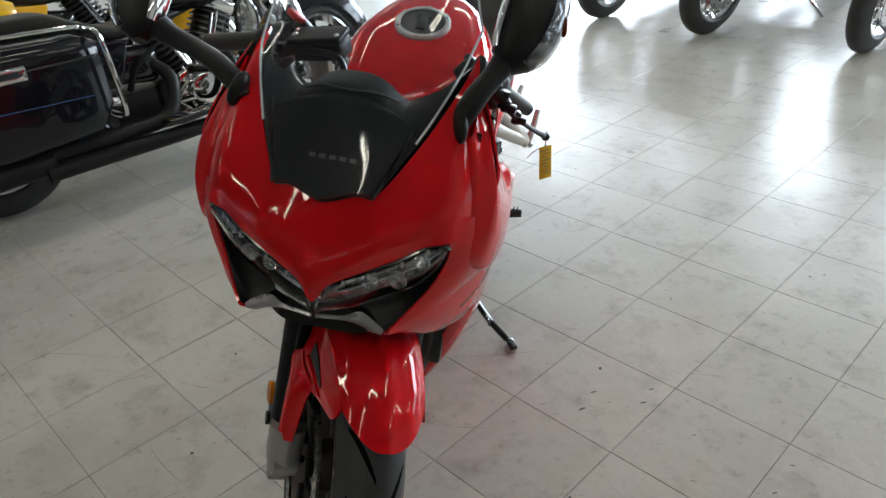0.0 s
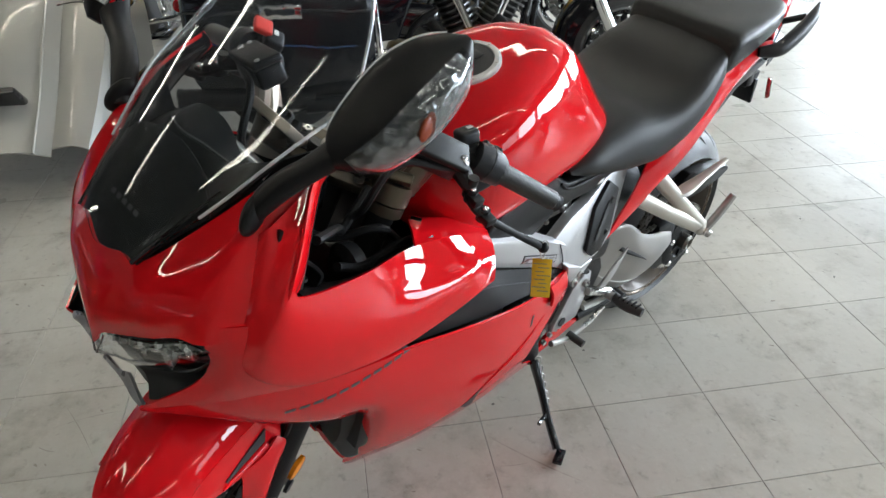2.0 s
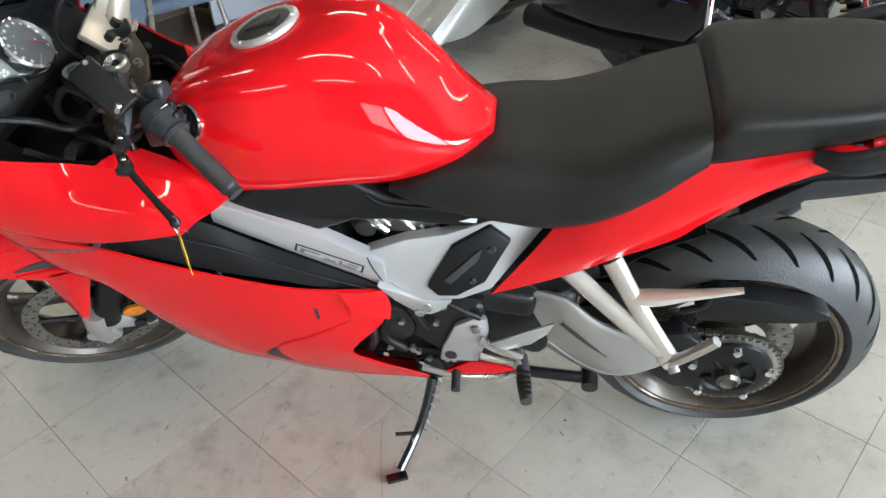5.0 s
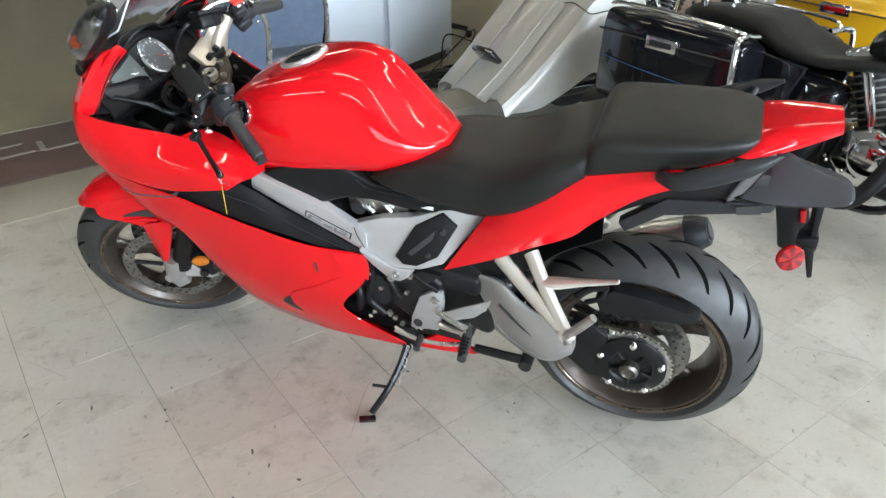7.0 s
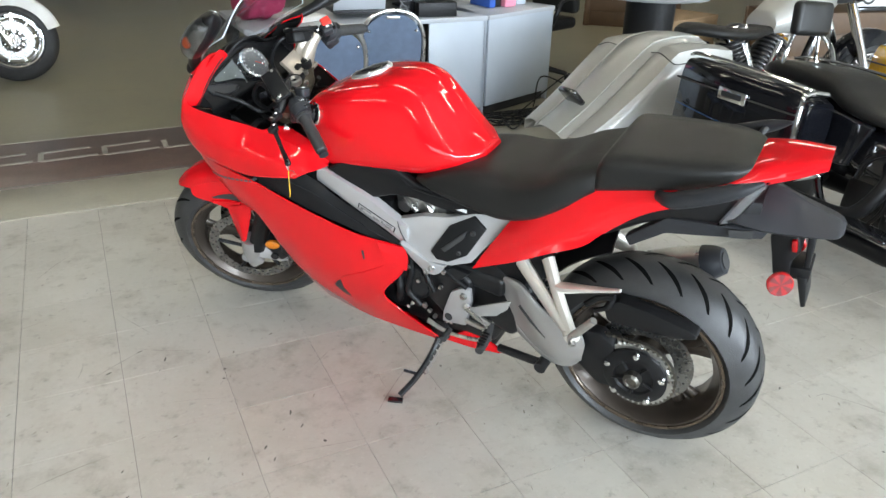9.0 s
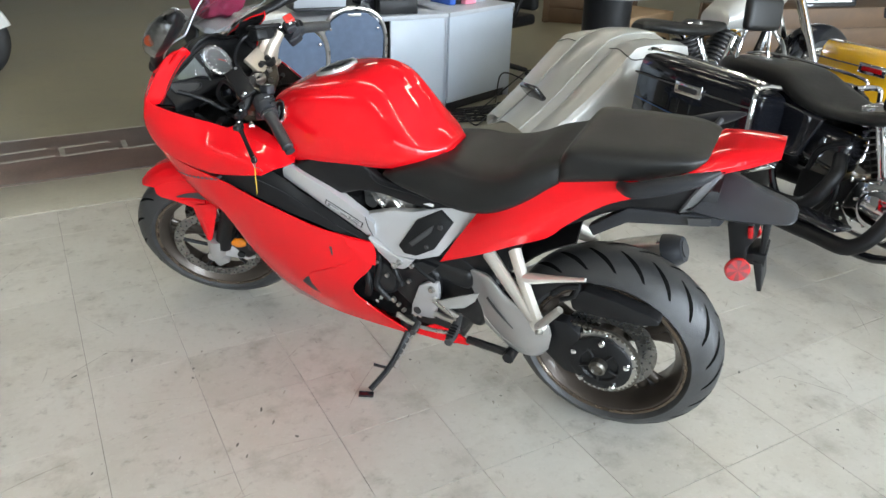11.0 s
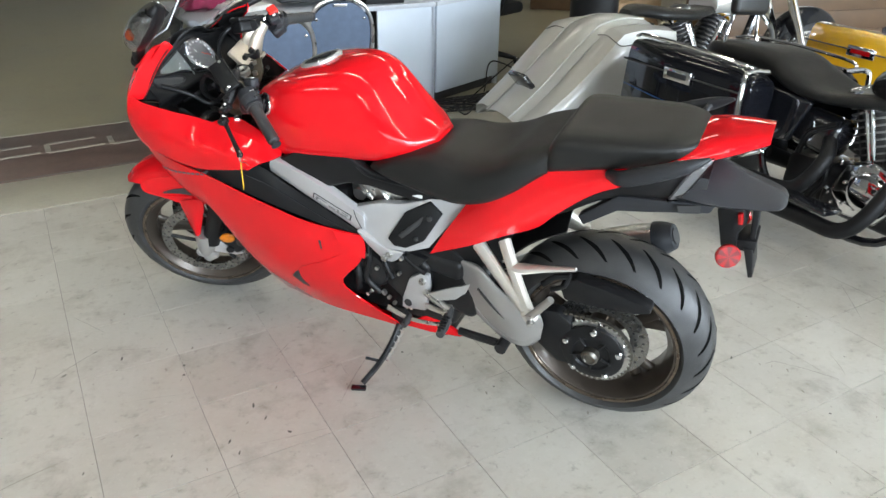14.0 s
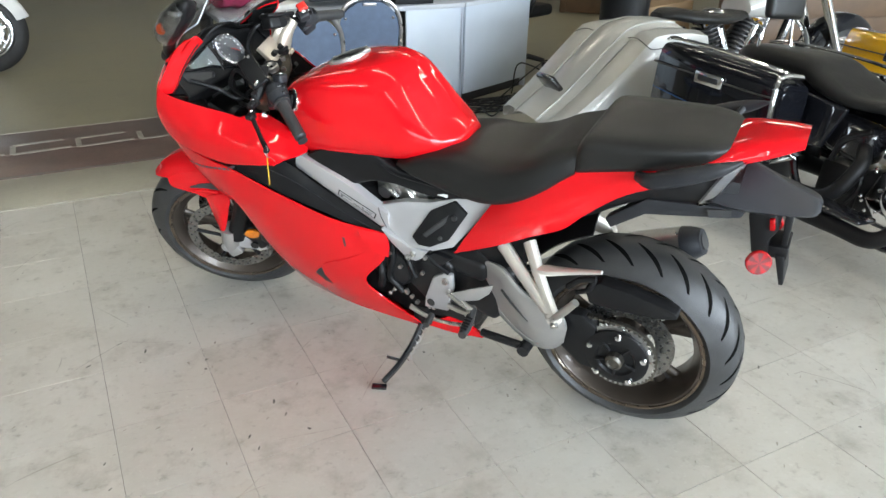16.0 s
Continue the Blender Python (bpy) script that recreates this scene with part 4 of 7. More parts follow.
        b.transform(Matrix.Translation((p[0] + 0.004, p[1], p[2] + (0.008 if q != 4 else -0.006))))
        bp("lamp_projector", b, LAMPBOWL if q == 4 else CHROME, "", ln[i])
pair("lamp_lip", lambda: sheet([[(1.533, 0.004, 0.715), (1.530, 0.050, 0.721), (1.528, 0.078, 0.733), (1.530, 0.104, 0.722), (1.531, 0.121, 0.709)], [(1.536, 0.004, 0.711), (1.535, 0.052, 0.717), (1.536, 0.082, 0.720), (1.537, 0.102, 0.712), (1.534, 0.118, 0.703)], [(1.531, 0.004, 0.708), (1.531, 0.056, 0.713), (1.532, 0.082, 0.709), (1.532, 0.100, 0.701), (1.528, 0.115, 0.697)]], 24, 8, 0.006, (1, 0, 0)), LIPGREY, "silver-grey fang below the headlamp", None, 20)
pair("lamp_intake", lambda: sheet([[(1.512, 0.070, 0.734), (1.490, 0.122, 0.750), (1.462, 0.160, 0.766), (1.452, 0.190, 0.800)], [(1.508, 0.090, 0.722), (1.480, 0.130, 0.730), (1.455, 0.165, 0.744), (1.446, 0.192, 0.780)], [(1.518, 0.112, 0.702), (1.495, 0.140, 0.710), (1.455, 0.180, 0.724), (1.440, 0.200, 0.760)]], 14, 8, 0.004, (1, 0, 0)), INK_SHADE, "black recess below the headlamp")
pair("cheek_fairing", lambda: sheet([[(1.464, 0.200, 0.870), (1.428, 0.229, 0.872), (1.378, 0.250, 0.870)], [(1.468, 0.204, 0.846), (1.432, 0.234, 0.846), (1.375, 0.256, 0.842)], [(1.463, 0.203, 0.812), (1.432, 0.236, 0.805), (1.36, 0.264, 0.805)], [(1.480, 0.180, 0.762), (1.440, 0.222, 0.762), (1.345, 0.262, 0.762)], [(1.538, 0.131, 0.714), (1.450, 0.202, 0.727), (1.34, 0.247, 0.722)]], 18, 14, 0.004, (0.6, 1, 0)), RED, "red fairing cheek beside the headlamp")
bp("nose_inner", hull_of([(1.495, 0.66, 0.04, 0.08, 0.67, 0.05, 0.71, 0.71), (1.40, 0.62, 0.10, 0.18, 0.66, 0.12, 0.78, 0.80), (1.28, 0.60, 0.10, 0.19, 0.66, 0.14, 0.80, 0.82), (1.18, 0.60, 0.10, 0.18, 0.66, 0.12, 0.76, 0.78)], 14, 20), BLACK)

# --- windscreen, inner cowl and dash
def screen_rows(lift):
    rows = []
    for y, pts in ((0.0, [(1.500, 0.0, 0.896), (1.40, 0.0, 1.002), (1.27, 0.0, 1.122), (1.10, 0.0, 1.235)]),
                   (0.07, [(1.490, 0.052, 0.908), (1.395, 0.084, 0.996), (1.270, 0.110, 1.108), (1.160, 0.130, 1.192)]),
                   (0.13, [(1.488, 0.080, 0.905), (1.405, 0.130, 0.970), (1.318, 0.168, 1.040), (1.222, 0.184, 1.090)])):
        rows.append([(p[0] + lift * 0.6, p[1], p[2] + lift * 0.8) for p in pts])
    return [[(x, -y, z) for x, y, z in r] for r in rows[:0:-1]] + rows


bp("windscreen", sheet(screen_rows(0.012), 30, 22, 0.003, (1, 0, 1)), SCREEN, "clear acrylic windscreen")
ROWS5 = screen_rows(0.002)
low_rows = [[r[0], tuple((np.array(r[0]) + np.array(r[1])) / 2 + (0.006, 0, 0.003)), r[1], tuple(np.array(r[1]) * (0.84 + 0.14 * abs(r[0][1]) / 0.083) + np.array(r[2]) * (0.16 - 0.14 * abs(r[0][1]) / 0.083) + (0, 0, -0.004))] for r in ROWS5]
bp("screen_base", sheet(low_rows, 20, 20, 0.004, (1, 0, 1)), BLACK, "matt black cowl under the windscreen")
pair("screen_edge", lambda: tube([(1.494, 0.081, 0.912), (1.445, 0.101, 0.952), (1.385, 0.122, 0.998)], [0.0035, 0.003, 0.0015], 6), GLOSSBLACK)
for k in range(5):                      # maker's name on the cowl: plain bars
    y0 = 0.044 - 0.0165 * k
    bp("bar", from_arrays([(1.4605, y0, 0.9535), (1.4605, y0 - 0.011, 0.9535), (1.4655, y0 - 0.011, 0.9485), (1.4655, y0, 0.9485)], [[0, 1, 2, 3]]), NAMEGREY, "", nose_ob)
SIDE = screen_rows(0.0125)[-1]
RIM_LINE = cr(SIDE, 24)
top_edge = [r[-1] for r in screen_rows(0.0125)]
# pale opaque tubes paint the bright glint on the clear screen's edges
pair("screen_bevel", lambda: tube([tuple(p) for p in RIM_LINE[7:]], 0.0022, 6), EDGE_GLINT, "pale tube for the glint along the windscreen edge")
bp("screen_bevel", tube(top_edge, 0.0022, 6, 40), EDGE_GLINT)
pair("screen_band", lambda: sheet([[(1.405, 0.131, 0.972), (1.362, 0.150, 1.010), (1.319, 0.160, 1.040)], [(1.398, 0.112, 0.985), (1.362, 0.124, 1.004), (1.330, 0.128, 1.022)], [(1.390, 0.092, 0.990), (1.364, 0.092, 1.002), (1.340, 0.092, 1.006)]], 12, 8, 0.003, (0, 0, 1)), BLACK)
dash = bp("dash_housing", hull_of([(1.43, 0.86, 0.06, 0.09, 0.89, 0.06, 0.925, 0.935), (1.395, 0.86, 0.09, 0.125, 0.90, 0.09, 0.955, 0.965), (1.350, 0.87, 0.12, 0.150, 0.91, 0.10, 0.960, 0.970)], 14, 22), BLACK, "matt black instrument cowl")
bp("dash_hood", sheet([[(1.380, y, za), (1.362, y, zb), (xc, y, zc)] for y, za, zb, xc, zc in ((-0.150, 0.968, 0.985, 1.332, 0.998), (-0.118, 0.978, 0.994, 1.334, 1.000), (-0.086, 0.988, 1.002, 1.334, 1.006), (-0.045, 1.004, 1.020, 1.326, 1.030), (0.0, 1.008, 1.025, 1.322, 1.036), (0.045, 1.004, 1.020, 1.326, 1.030), (0.086, 0.988, 1.002, 1.334, 1.006), (0.118, 0.978, 0.994, 1.334, 1.000), (0.150, 0.968, 0.985, 1.332, 0.998))], 12, 34, 0.005, (0, 0, 1)), BLACK, "", dash)
bp("hood_crease", tube([(1.352, -0.080, 1.0065), (1.366, -0.045, 1.0205), (1.372, 0.0, 1.0215), (1.366, 0.045, 1.0205), (1.352, 0.080, 1.0065)], 0.0022, 6, 30), INK_SHADE, "", dash)
FACE = pose(1.300, 0.015, 0.962, 0, 0, 0) @ Matrix.Rotation(radians(-52), 4, "Y")     # z out of the dial
GAUGE = [(0.016, 0.163), (0.028, 0.118), (0.041, 0.070), (0.051, 0.008), (0.042, -0.032), (0.016, -0.056), (-0.013, -0.058), (-0.034, -0.041), (-0.049, 0.006), (-0.039, 0.044), (-0.014, 0.083), (-0.003, 0.120)]


def on_face(bm):
    bm.transform(FACE)
    return bm


def sweep(v):
    """How far the dash falls away from the dial's plane towards its ends."""
    return -0.040 * min(1, max(0, (abs(v) - 0.015) / 0.13))


def gauge_cap(scale, lift, dome, lo=-1.0):
    """A shallow domed plate of the gauge window's outline."""
    ring = cr(GAUGE, 40, True)
    mid = V(0.004, 0.040)
    verts, faces = [], []
    for k in (1.0, 0.96, 0.7, 0.4, 0.1):
        for p in ring:
            u, v = mid + (V(*p) - mid) * scale * k
            v = max(v, lo)
            verts.append((u, v, sweep(v) + (lift + dome * (1 - k * k) if k < 1 else lift - 0.006)))
    n = len(ring)
    for r in range(4):
        faces += [[r * n + i, r * n + (i + 1) % n, (r + 1) * n + (i + 1) % n, (r + 1) * n + i] for i in range(n)]
    faces.append([4 * n + i for i in range(n)])
    return from_arrays(verts, faces)


def dash_rows():
    rows = []
    for v in (0.205, 0.150, 0.085, 0.0, -0.060, -0.110, -0.160, -0.225):
        top = 0.052 + 0.018 * max(0, 1 - (v / 0.10) ** 2)
        rows.append([(u, v, sweep(v) + n) for u, n in ((top, 0.006), (top - 0.012, -0.006), (0.0, -0.006), (-0.052, -0.006), (-0.066, -0.024), (-0.075, -0.075))])
    return rows


bp("dash_panel", on_face(sheet(dash_rows(), 24, 30, 0.004, (0, 0, 1))), BLACK, "matt black dash panel round the gauges", dash)
bp("gauge_panel", on_face(gauge_cap(1.07, 0.0, 0.0)), GLOSSBLACK, "", dash)
bp("lcd_display", on_face(gauge_cap(0.86, 0.002, 0.0, 0.056)), LCD, "greenish speed display", dash)
bp("tachometer_ring", on_face(lathe([(0.046, 0.001), (0.051, 0.001), (0.051, 0.008), (0.046, 0.010)], (0.000, -0.002, 0), "z", 40)), CHROME, "silver-rimmed round tachometer", dash)
bp("dial", on_face(lathe([(0.0, 0.005), (0.046, 0.005), (0.046, 0.003), (0.0, 0.003)], (0.000, -0.002, 0), "z", 40, False)), DIAL, "", dash)
for k in range(13):
    a = math.radians(-40 + 260 * k / 12)
    bp("dial_mark", on_face(block((0.038 * math.sin(a), -0.002 + 0.038 * math.cos(a), 0.0056), (0.005, 0.005, 0.0006), 0)), WHITE, "", dash)
bp("needle", on_face(rod((0.0, -0.002, 0.007), (-0.018, -0.030, 0.007), 0.0014, 6)), NEEDLE, "", dash)
bp("gauge_glass", on_face(gauge_cap(1.0, 0.010, 0.008)), LENS, "clear domed cover over the gauges", dash)
SLOT = [(0.010, 0.178), (-0.006, 0.134), (-0.030, 0.089), (-0.043, 0.104), (-0.028, 0.165), (-0.008, 0.178)]
bp("slot_rim", on_face(tube([(u, v, sweep(v) - 0.002) for u, v in SLOT + SLOT[:1]], 0.0026, 6, 40)), GREY, "", dash)
# flat dark sheet paints the shade of the recess inside the rim
bp("slot_recess_shade", on_face(from_arrays([(u, v, sweep(v) - 0.0012) for u, v in SLOT], [list(range(6))])), INK_SHADE, "dark sheet for the shade in the recess below the gauges", dash)
pair("fairing_rim", lambda: sheet([[(1.384, 0.252, 0.892), (1.374, 0.259, 0.920), (1.342, 0.238, 0.978), (1.306, 0.209, 1.032), (1.250, 0.196, 1.058)], [(1.372, 0.250, 0.894), (1.358, 0.250, 0.926), (1.328, 0.229, 0.984), (1.292, 0.202, 1.034), (1.242, 0.190, 1.063)], [(1.358, 0.242, 0.896), (1.342, 0.236, 0.924), (1.312, 0.212, 0.978), (1.280, 0.190, 1.024), (1.236, 0.182, 1.054)], [(1.344, 0.234, 0.898), (1.330, 0.224, 0.922), (1.302, 0.202, 0.972), (1.274, 0.182, 1.012), (1.236, 0.174, 1.044)]], 22, 9, 0.004, (-1, 0, 0.3)), RED, "glossy red rim of the cockpit opening")
pair("cockpit_wall", lambda: sheet([[(1.346, 0.238, 0.896), (1.331, 0.226, 0.922), (1.303, 0.204, 0.972), (1.275, 0.184, 1.013), (1.240, 0.176, 1.045)], [(1.345, 0.222, 0.890), (1.333, 0.212, 0.926), (1.322, 0.188, 0.970), (1.306, 0.166, 1.008), (1.280, 0.164, 1.040)], [(1.330, 0.200, 0.884), (1.330, 0.198, 0.930), (1.340, 0.166, 0.972), (1.338, 0.140, 1.000), (1.318, 0.152, 1.036)]], 22, 12, 0.004, (-1, 0, 0)), BLACK)
pair("cockpit_panel", lambda: sheet([[(1.352, 0.248, 0.894), (1.25, 0.240, 0.870), (1.15, 0.209, 0.846), (1.08, 0.190, 0.836)], [(1.335, 0.19, 0.868), (1.25, 0.185, 0.828), (1.16, 0.175, 0.812), (1.09, 0.160, 0.806)], [(1.32, 0.150, 0.850), (1.25, 0.150, 0.800), (1.17, 0.150, 0.780), (1.10, 0.145, 0.775)]], 20, 10, 0.004, (0, 0, 1)), BLACK, "matt black lining of the cockpit")
pair("panel_screw", lambda: lathe([(0, 0), (0.007, 0), (0.006, 0.003), (0, 0.003)], (1.322, 0.200, 0.8745), "z", 12, False), STEEL)
pair("tank_shroud", lambda: sheet([[(1.128, 0.204, 0.846), (1.055, 0.196, 0.823), (0.985, 0.183, 0.791), (0.926, 0.170, 0.764)], [(1.112, 0.178, 0.848), (1.050, 0.172, 0.827), (0.98, 0.164, 0.797), (0.930, 0.158, 0.771)], [(1.090, 0.140, 0.842), (1.040, 0.143, 0.826), (0.975, 0.146, 0.800), (0.932, 0.146, 0.776)]], 18, 10, 0.004, (0, 0, 1)), RED, "glossy red shroud between cockpit and tank")

# --- mirrors
MIRROR_LINE = [((1.300, 0.236, 1.062), 0.010, 0.012), ((1.284, 0.246, 1.080), 0.036, 0.024), ((1.250, 0.258, 1.110), 0.050, 0.032), ((1.212, 0.264, 1.142), 0.052, 0.034), ((1.178, 0.270, 1.168), 0.042, 0.028), ((1.154, 0.276, 1.187), 0.022, 0.014), ((1.143, 0.280, 1.196), 0.005, 0.004)]


def mirror_ring(k, grow, angles):
    """Points round the mirror's shell at station k (0 the root, 1 the tip), pushed out by grow."""
    c = cr([p for p, _, _ in MIRROR_LINE], 25)
    half = cr([(a, b) for _, a, b in MIRROR_LINE], 25)
    i = int(round(k * 24))
    ax_ = V(-0.68, 0.20, 0.70)
    u = V(-0.18, 0.97, -0.20)
    u = u - ax_ * (u @ ax_) / (ax_ @ ax_)
    u /= np.linalg.norm(u)
    w = np.cross(ax_ / np.linalg.norm(ax_), u)
    out = []
    for a in angles:
        cu, sw_ = math.cos(a), math.sin(a)
        e = 0.78
        out.append(c[i] + u * (half[i][0] + grow) * abs(cu) ** e * np.sign(cu) + w * (half[i][1] + grow) * abs(sw_) ** e * np.sign(sw_))
    return out


def mirror_head():
    return loft([mirror_ring(k, 0.0, np.linspace(0, 2 * np.pi, 28, endpoint=False)) for k in np.linspace(0, 1, 25)])


def mirror_patch(k0, k1, a0, a1, grow, th):
    return sheet([mirror_ring(k, grow * (0.25 if k in (k0, k1) else 1), np.linspace(a0, a1, 9)) for k in np.linspace(k0, k1, 9)], 18, 18, th, (0.5, 0.8, -0.2))


LENS_A0, LENS_A1 = radians(-68), radians(22)
FOLD = {1: Matrix.Identity(4), -1: Matrix.Translation((0.030, -0.150, -0.030))}      # the near mirror is pushed in, the other stands out
ARMS = {1: [(1.378, 0.186, 0.992), (1.366, 0.190, 1.012), (1.345, 0.202, 1.034), (1.318, 0.218, 1.054), (1.290, 0.232, 1.074), (1.262, 0.244, 1.098)],
        -1: [(1.382, -0.176, 0.988), (1.368, -0.196, 1.004), (1.345, -0.240, 1.022), (1.325, -0.292, 1.034), (1.310, -0.345, 1.044), (1.292, -0.392, 1.062)]}
for s in (1, -1):
    def side(b):
        b = b if s > 0 else mirrored(b)
        b.transform(FOLD[s])
        return b
    head = bp("mirror", side(mirror_head()), BLACK, "black mirror with a clear turn-signal lens")
    bp("mirror_arm", tube(ARMS[s], [0.012, 0.019, 0.020, 0.019, 0.022, 0.026], 14, 26, 0.75), BLACK, "", head)
    bp("mirror_foot", ball((1.378, 0.187 * s, 0.998), (0.030, 0.012, 0.018), (0, 45, 20 * s)), BLACK, "", head)
    bp("signal_reflector", side(mirror_patch(0.14, 0.80, LENS_A0, LENS_A1, 0.0015, 0.002)), REFLECTOR, "faceted bright reflector behind the lens", head)
    bp("signal_lens", side(mirror_patch(0.125, 0.815, LENS_A0 - 0.03, LENS_A1 + 0.03, 0.0055, 0.002)), LENS, "clear turn-signal lens", head)
    bulb = mirror_ring(0.46, 0.001, [radians(-15)])[0]
    bp("amber_bulb", side(ball(tuple(bulb), (0.020, 0.005, 0.014), (0, 40, 20))), AMBERDARK, "", head)
    bp("mirror_glass", side(mirror_patch(0.16, 0.84, radians(150), radians(215), 0.001, 0.002)), MIRROR, "", head)

# --- tank and seats
tank = bp("fuel_tank", hull_of([(1.055, 0.80, 0.05, 0.09, 0.835, 0.055, 0.876, 0.884), (1.022, 0.765, 0.10, 0.138, 0.84, 0.095, 0.912, 0.924), (0.96, 0.75, 0.14, 0.170, 0.852, 0.122, 0.942, 0.957), (0.87, 0.752, 0.145, 0.180, 0.870, 0.132, 0.974, 0.990), (0.77, 0.762, 0.136, 0.170, 0.872, 0.112, 0.994, 1.016), (0.700, 0.768, 0.128, 0.158, 0.866, 0.094, 0.998, 1.024), (0.640, 0.772, 0.120, 0.148, 0.858, 0.080, 0.980, 1.008), (0.575, 0.782, 0.103, 0.128, 0.846, 0.062, 0.928, 0.954), (0.520, 0.792, 0.078, 0.098, 0.836, 0.046, 0.874, 0.894), (0.476, 0.812, 0.03, 0.045, 0.83, 0.03, 0.845, 0.848)], 46, 36), RED, "glossy red fuel tank", None, 60)
CAP = pose(0.855, 0.0, 0.9915, 0, 17, 0)
for nm, pr, mt in (("filler_ring", [(0.050, -0.004), (0.062, -0.004), (0.062, 0.006), (0.058, 0.009), (0.050, 0.009)], SILVER), ("filler_cap", [(0.0, -0.002), (0.049, -0.002), (0.049, 0.0075), (0.0, 0.0085)], GREY)):
    b = lathe(pr, (0, 0, 0), "z", 44, nm == "filler_ring")
    b.transform(CAP)
    bp(nm, b, mt, "round silver-ringed fuel filler cap" if nm == "filler_ring" else "", tank)
for k in range(6):
    a = 2 * math.pi * k / 6
    b = lathe([(0, 0.008), (0.0035, 0.008), (0.0035, 0.011), (0, 0.011)], (0.056 * math.cos(a), 0.056 * math.sin(a), 0), "z", 10, False)
    b.transform(CAP)
    bp("cap_bolt", b, STEEL, "", tank)
b = merge(block((0.006, 0, 0.0095), (0.05, 0.02, 0.004), 0.0015), block((-0.02, 0, 0.0095), (0.018, 0.03, 0.004), 0.0015))
b.transform(CAP)
bp("cap_flap", b, GREY, "", tank)
tank_skin = skin(tank)
for s in (1, -1):
    hit, nrm = tank_skin.ray_cast(Vector((0.962, 0.60 * s, 1.26)), Vector((0, -0.755 * s, -0.595)))[:2]
    nrm = nrm if nrm.z > 0 else -nrm
    M1 = Matrix.Translation(hit) @ nrm.to_track_quat("Z", "X").to_matrix().to_4x4()
    for nm, pr, mt, lb in (("badge_ring", [(0.029, -0.006), (0.034, -0.006), (0.034, 0.004), (0.031, 0.006), (0.029, 0.004)], CHROME, ""), ("badge", [(0, -0.004), (0.029, -0.004), (0.029, 0.002), (0, 0.002)], GLOSSBLACK, "round black tank badge")):
        b = lathe(pr, (0, 0, 0), "z", 30, nm == "badge_ring")
        b.transform(M1)
        part(nm, b, mt, tank, lb)
    b = merge(block((0.0, 0.004, 0.003), (0.030, 0.006, 0.001), 0), block((-0.006, -0.005, 0.003), (0.022, 0.005, 0.001), 0))
    b.transform(M1)
    part("badge_mark", b, GREYINK, tank)
bp("rider_seat", hull_of([(0.650, 0.757, 0.120, 0.130, 0.762, 0.11, 0.767, 0.768), (0.60, 0.742, 0.132, 0.150, 0.765, 0.12, 0.790, 0.790), (0.53, 0.728, 0.140, 0.158, 0.765, 0.118, 0.812, 0.815), (0.45, 0.716, 0.146, 0.166, 0.765, 0.125, 0.822, 0.829), (0.37, 0.712, 0.150, 0.172, 0.765, 0.135, 0.818, 0.824), (0.29, 0.735, 0.150, 0.174, 0.785, 0.140, 0.836, 0.840), (0.22, 0.778, 0.146, 0.168, 0.822, 0.134, 0.872, 0.878), (0.165, 0.822, 0.138, 0.152, 0.862, 0.122, 0.894, 0.900), (0.138, 0.840, 0.130, 0.142, 0.876, 0.116, 0.906, 0.912)], 40, 32), LEATHER, "black vinyl rider seat", None, 50)
bp("pillion_seat", hull_of([(0.137, 0.842, 0.126, 0.140, 0.88, 0.122, 0.916, 0.920), (0.112, 0.850, 0.130, 0.148, 0.895, 0.134, 0.938, 0.942), (0.03, 0.868, 0.126, 0.146, 0.910, 0.130, 0.946, 0.951), (-0.06, 0.886, 0.118, 0.138, 0.924, 0.120, 0.952, 0.957), (-0.13, 0.906, 0.104, 0.124, 0.934, 0.106, 0.956, 0.960), (-0.178, 0.922, 0.078, 0.096, 0.942, 0.080, 0.954, 0.957), (-0.202, 0.932, 0.035, 0.045, 0.942, 0.034, 0.948, 0.950)], 36, 32), LEATHER, "black vinyl pillion seat", None, 50)

pair("seat_seam", lambda: tube([(0.62, 0.141, 0.757), (0.53, 0.152, 0.740), (0.45, 0.160, 0.730), (0.37, 0.166, 0.728), (0.29, 0.168, 0.750), (0.22, 0.163, 0.796), (0.165, 0.150, 0.838)], 0.0016, 5, 40), INK_SHADE)

# --- tail
pair("tail_cowl", lambda: sheet([
    [(0.350, 0.135, 0.722), (0.285, 0.150, 0.760), (0.215, 0.148, 0.805), (0.155, 0.138, 0.852), (0.065, 0.134, 0.868), (0.0, 0.130, 0.890), (-0.085, 0.134, 0.886)],
    [(0.410, 0.150, 0.630), (0.320, 0.166, 0.665), (0.240, 0.168, 0.70), (0.160, 0.160, 0.757), (0.085, 0.150, 0.810), (0.0, 0.142, 0.856), (-0.090, 0.137, 0.878)],
    [(0.475, 0.150, 0.525), (0.345, 0.150, 0.587), (0.255, 0.142, 0.634), (0.165, 0.136, 0.680), (0.115, 0.136, 0.730), (0.02, 0.137, 0.812), (-0.096, 0.134, 0.868)]], 34, 14, 0.005, (0, 1, 0)), RED, "glossy red tail side panel")
tr = bp("tail_end", hull_of([(-0.085, 0.868, 0.110, 0.136, 0.885, 0.10, 0.900, 0.902), (-0.15, 0.890, 0.085, 0.118, 0.912, 0.09, 0.932, 0.934), (-0.205, 0.905, 0.070, 0.100, 0.932, 0.072, 0.958, 0.963), (-0.27, 0.926, 0.050, 0.078, 0.950, 0.056, 0.970, 0.975), (-0.328, 0.950, 0.030, 0.050, 0.962, 0.038, 0.976, 0.980)], 26, 24), RED, "glossy red pointed tail end", None, 30)
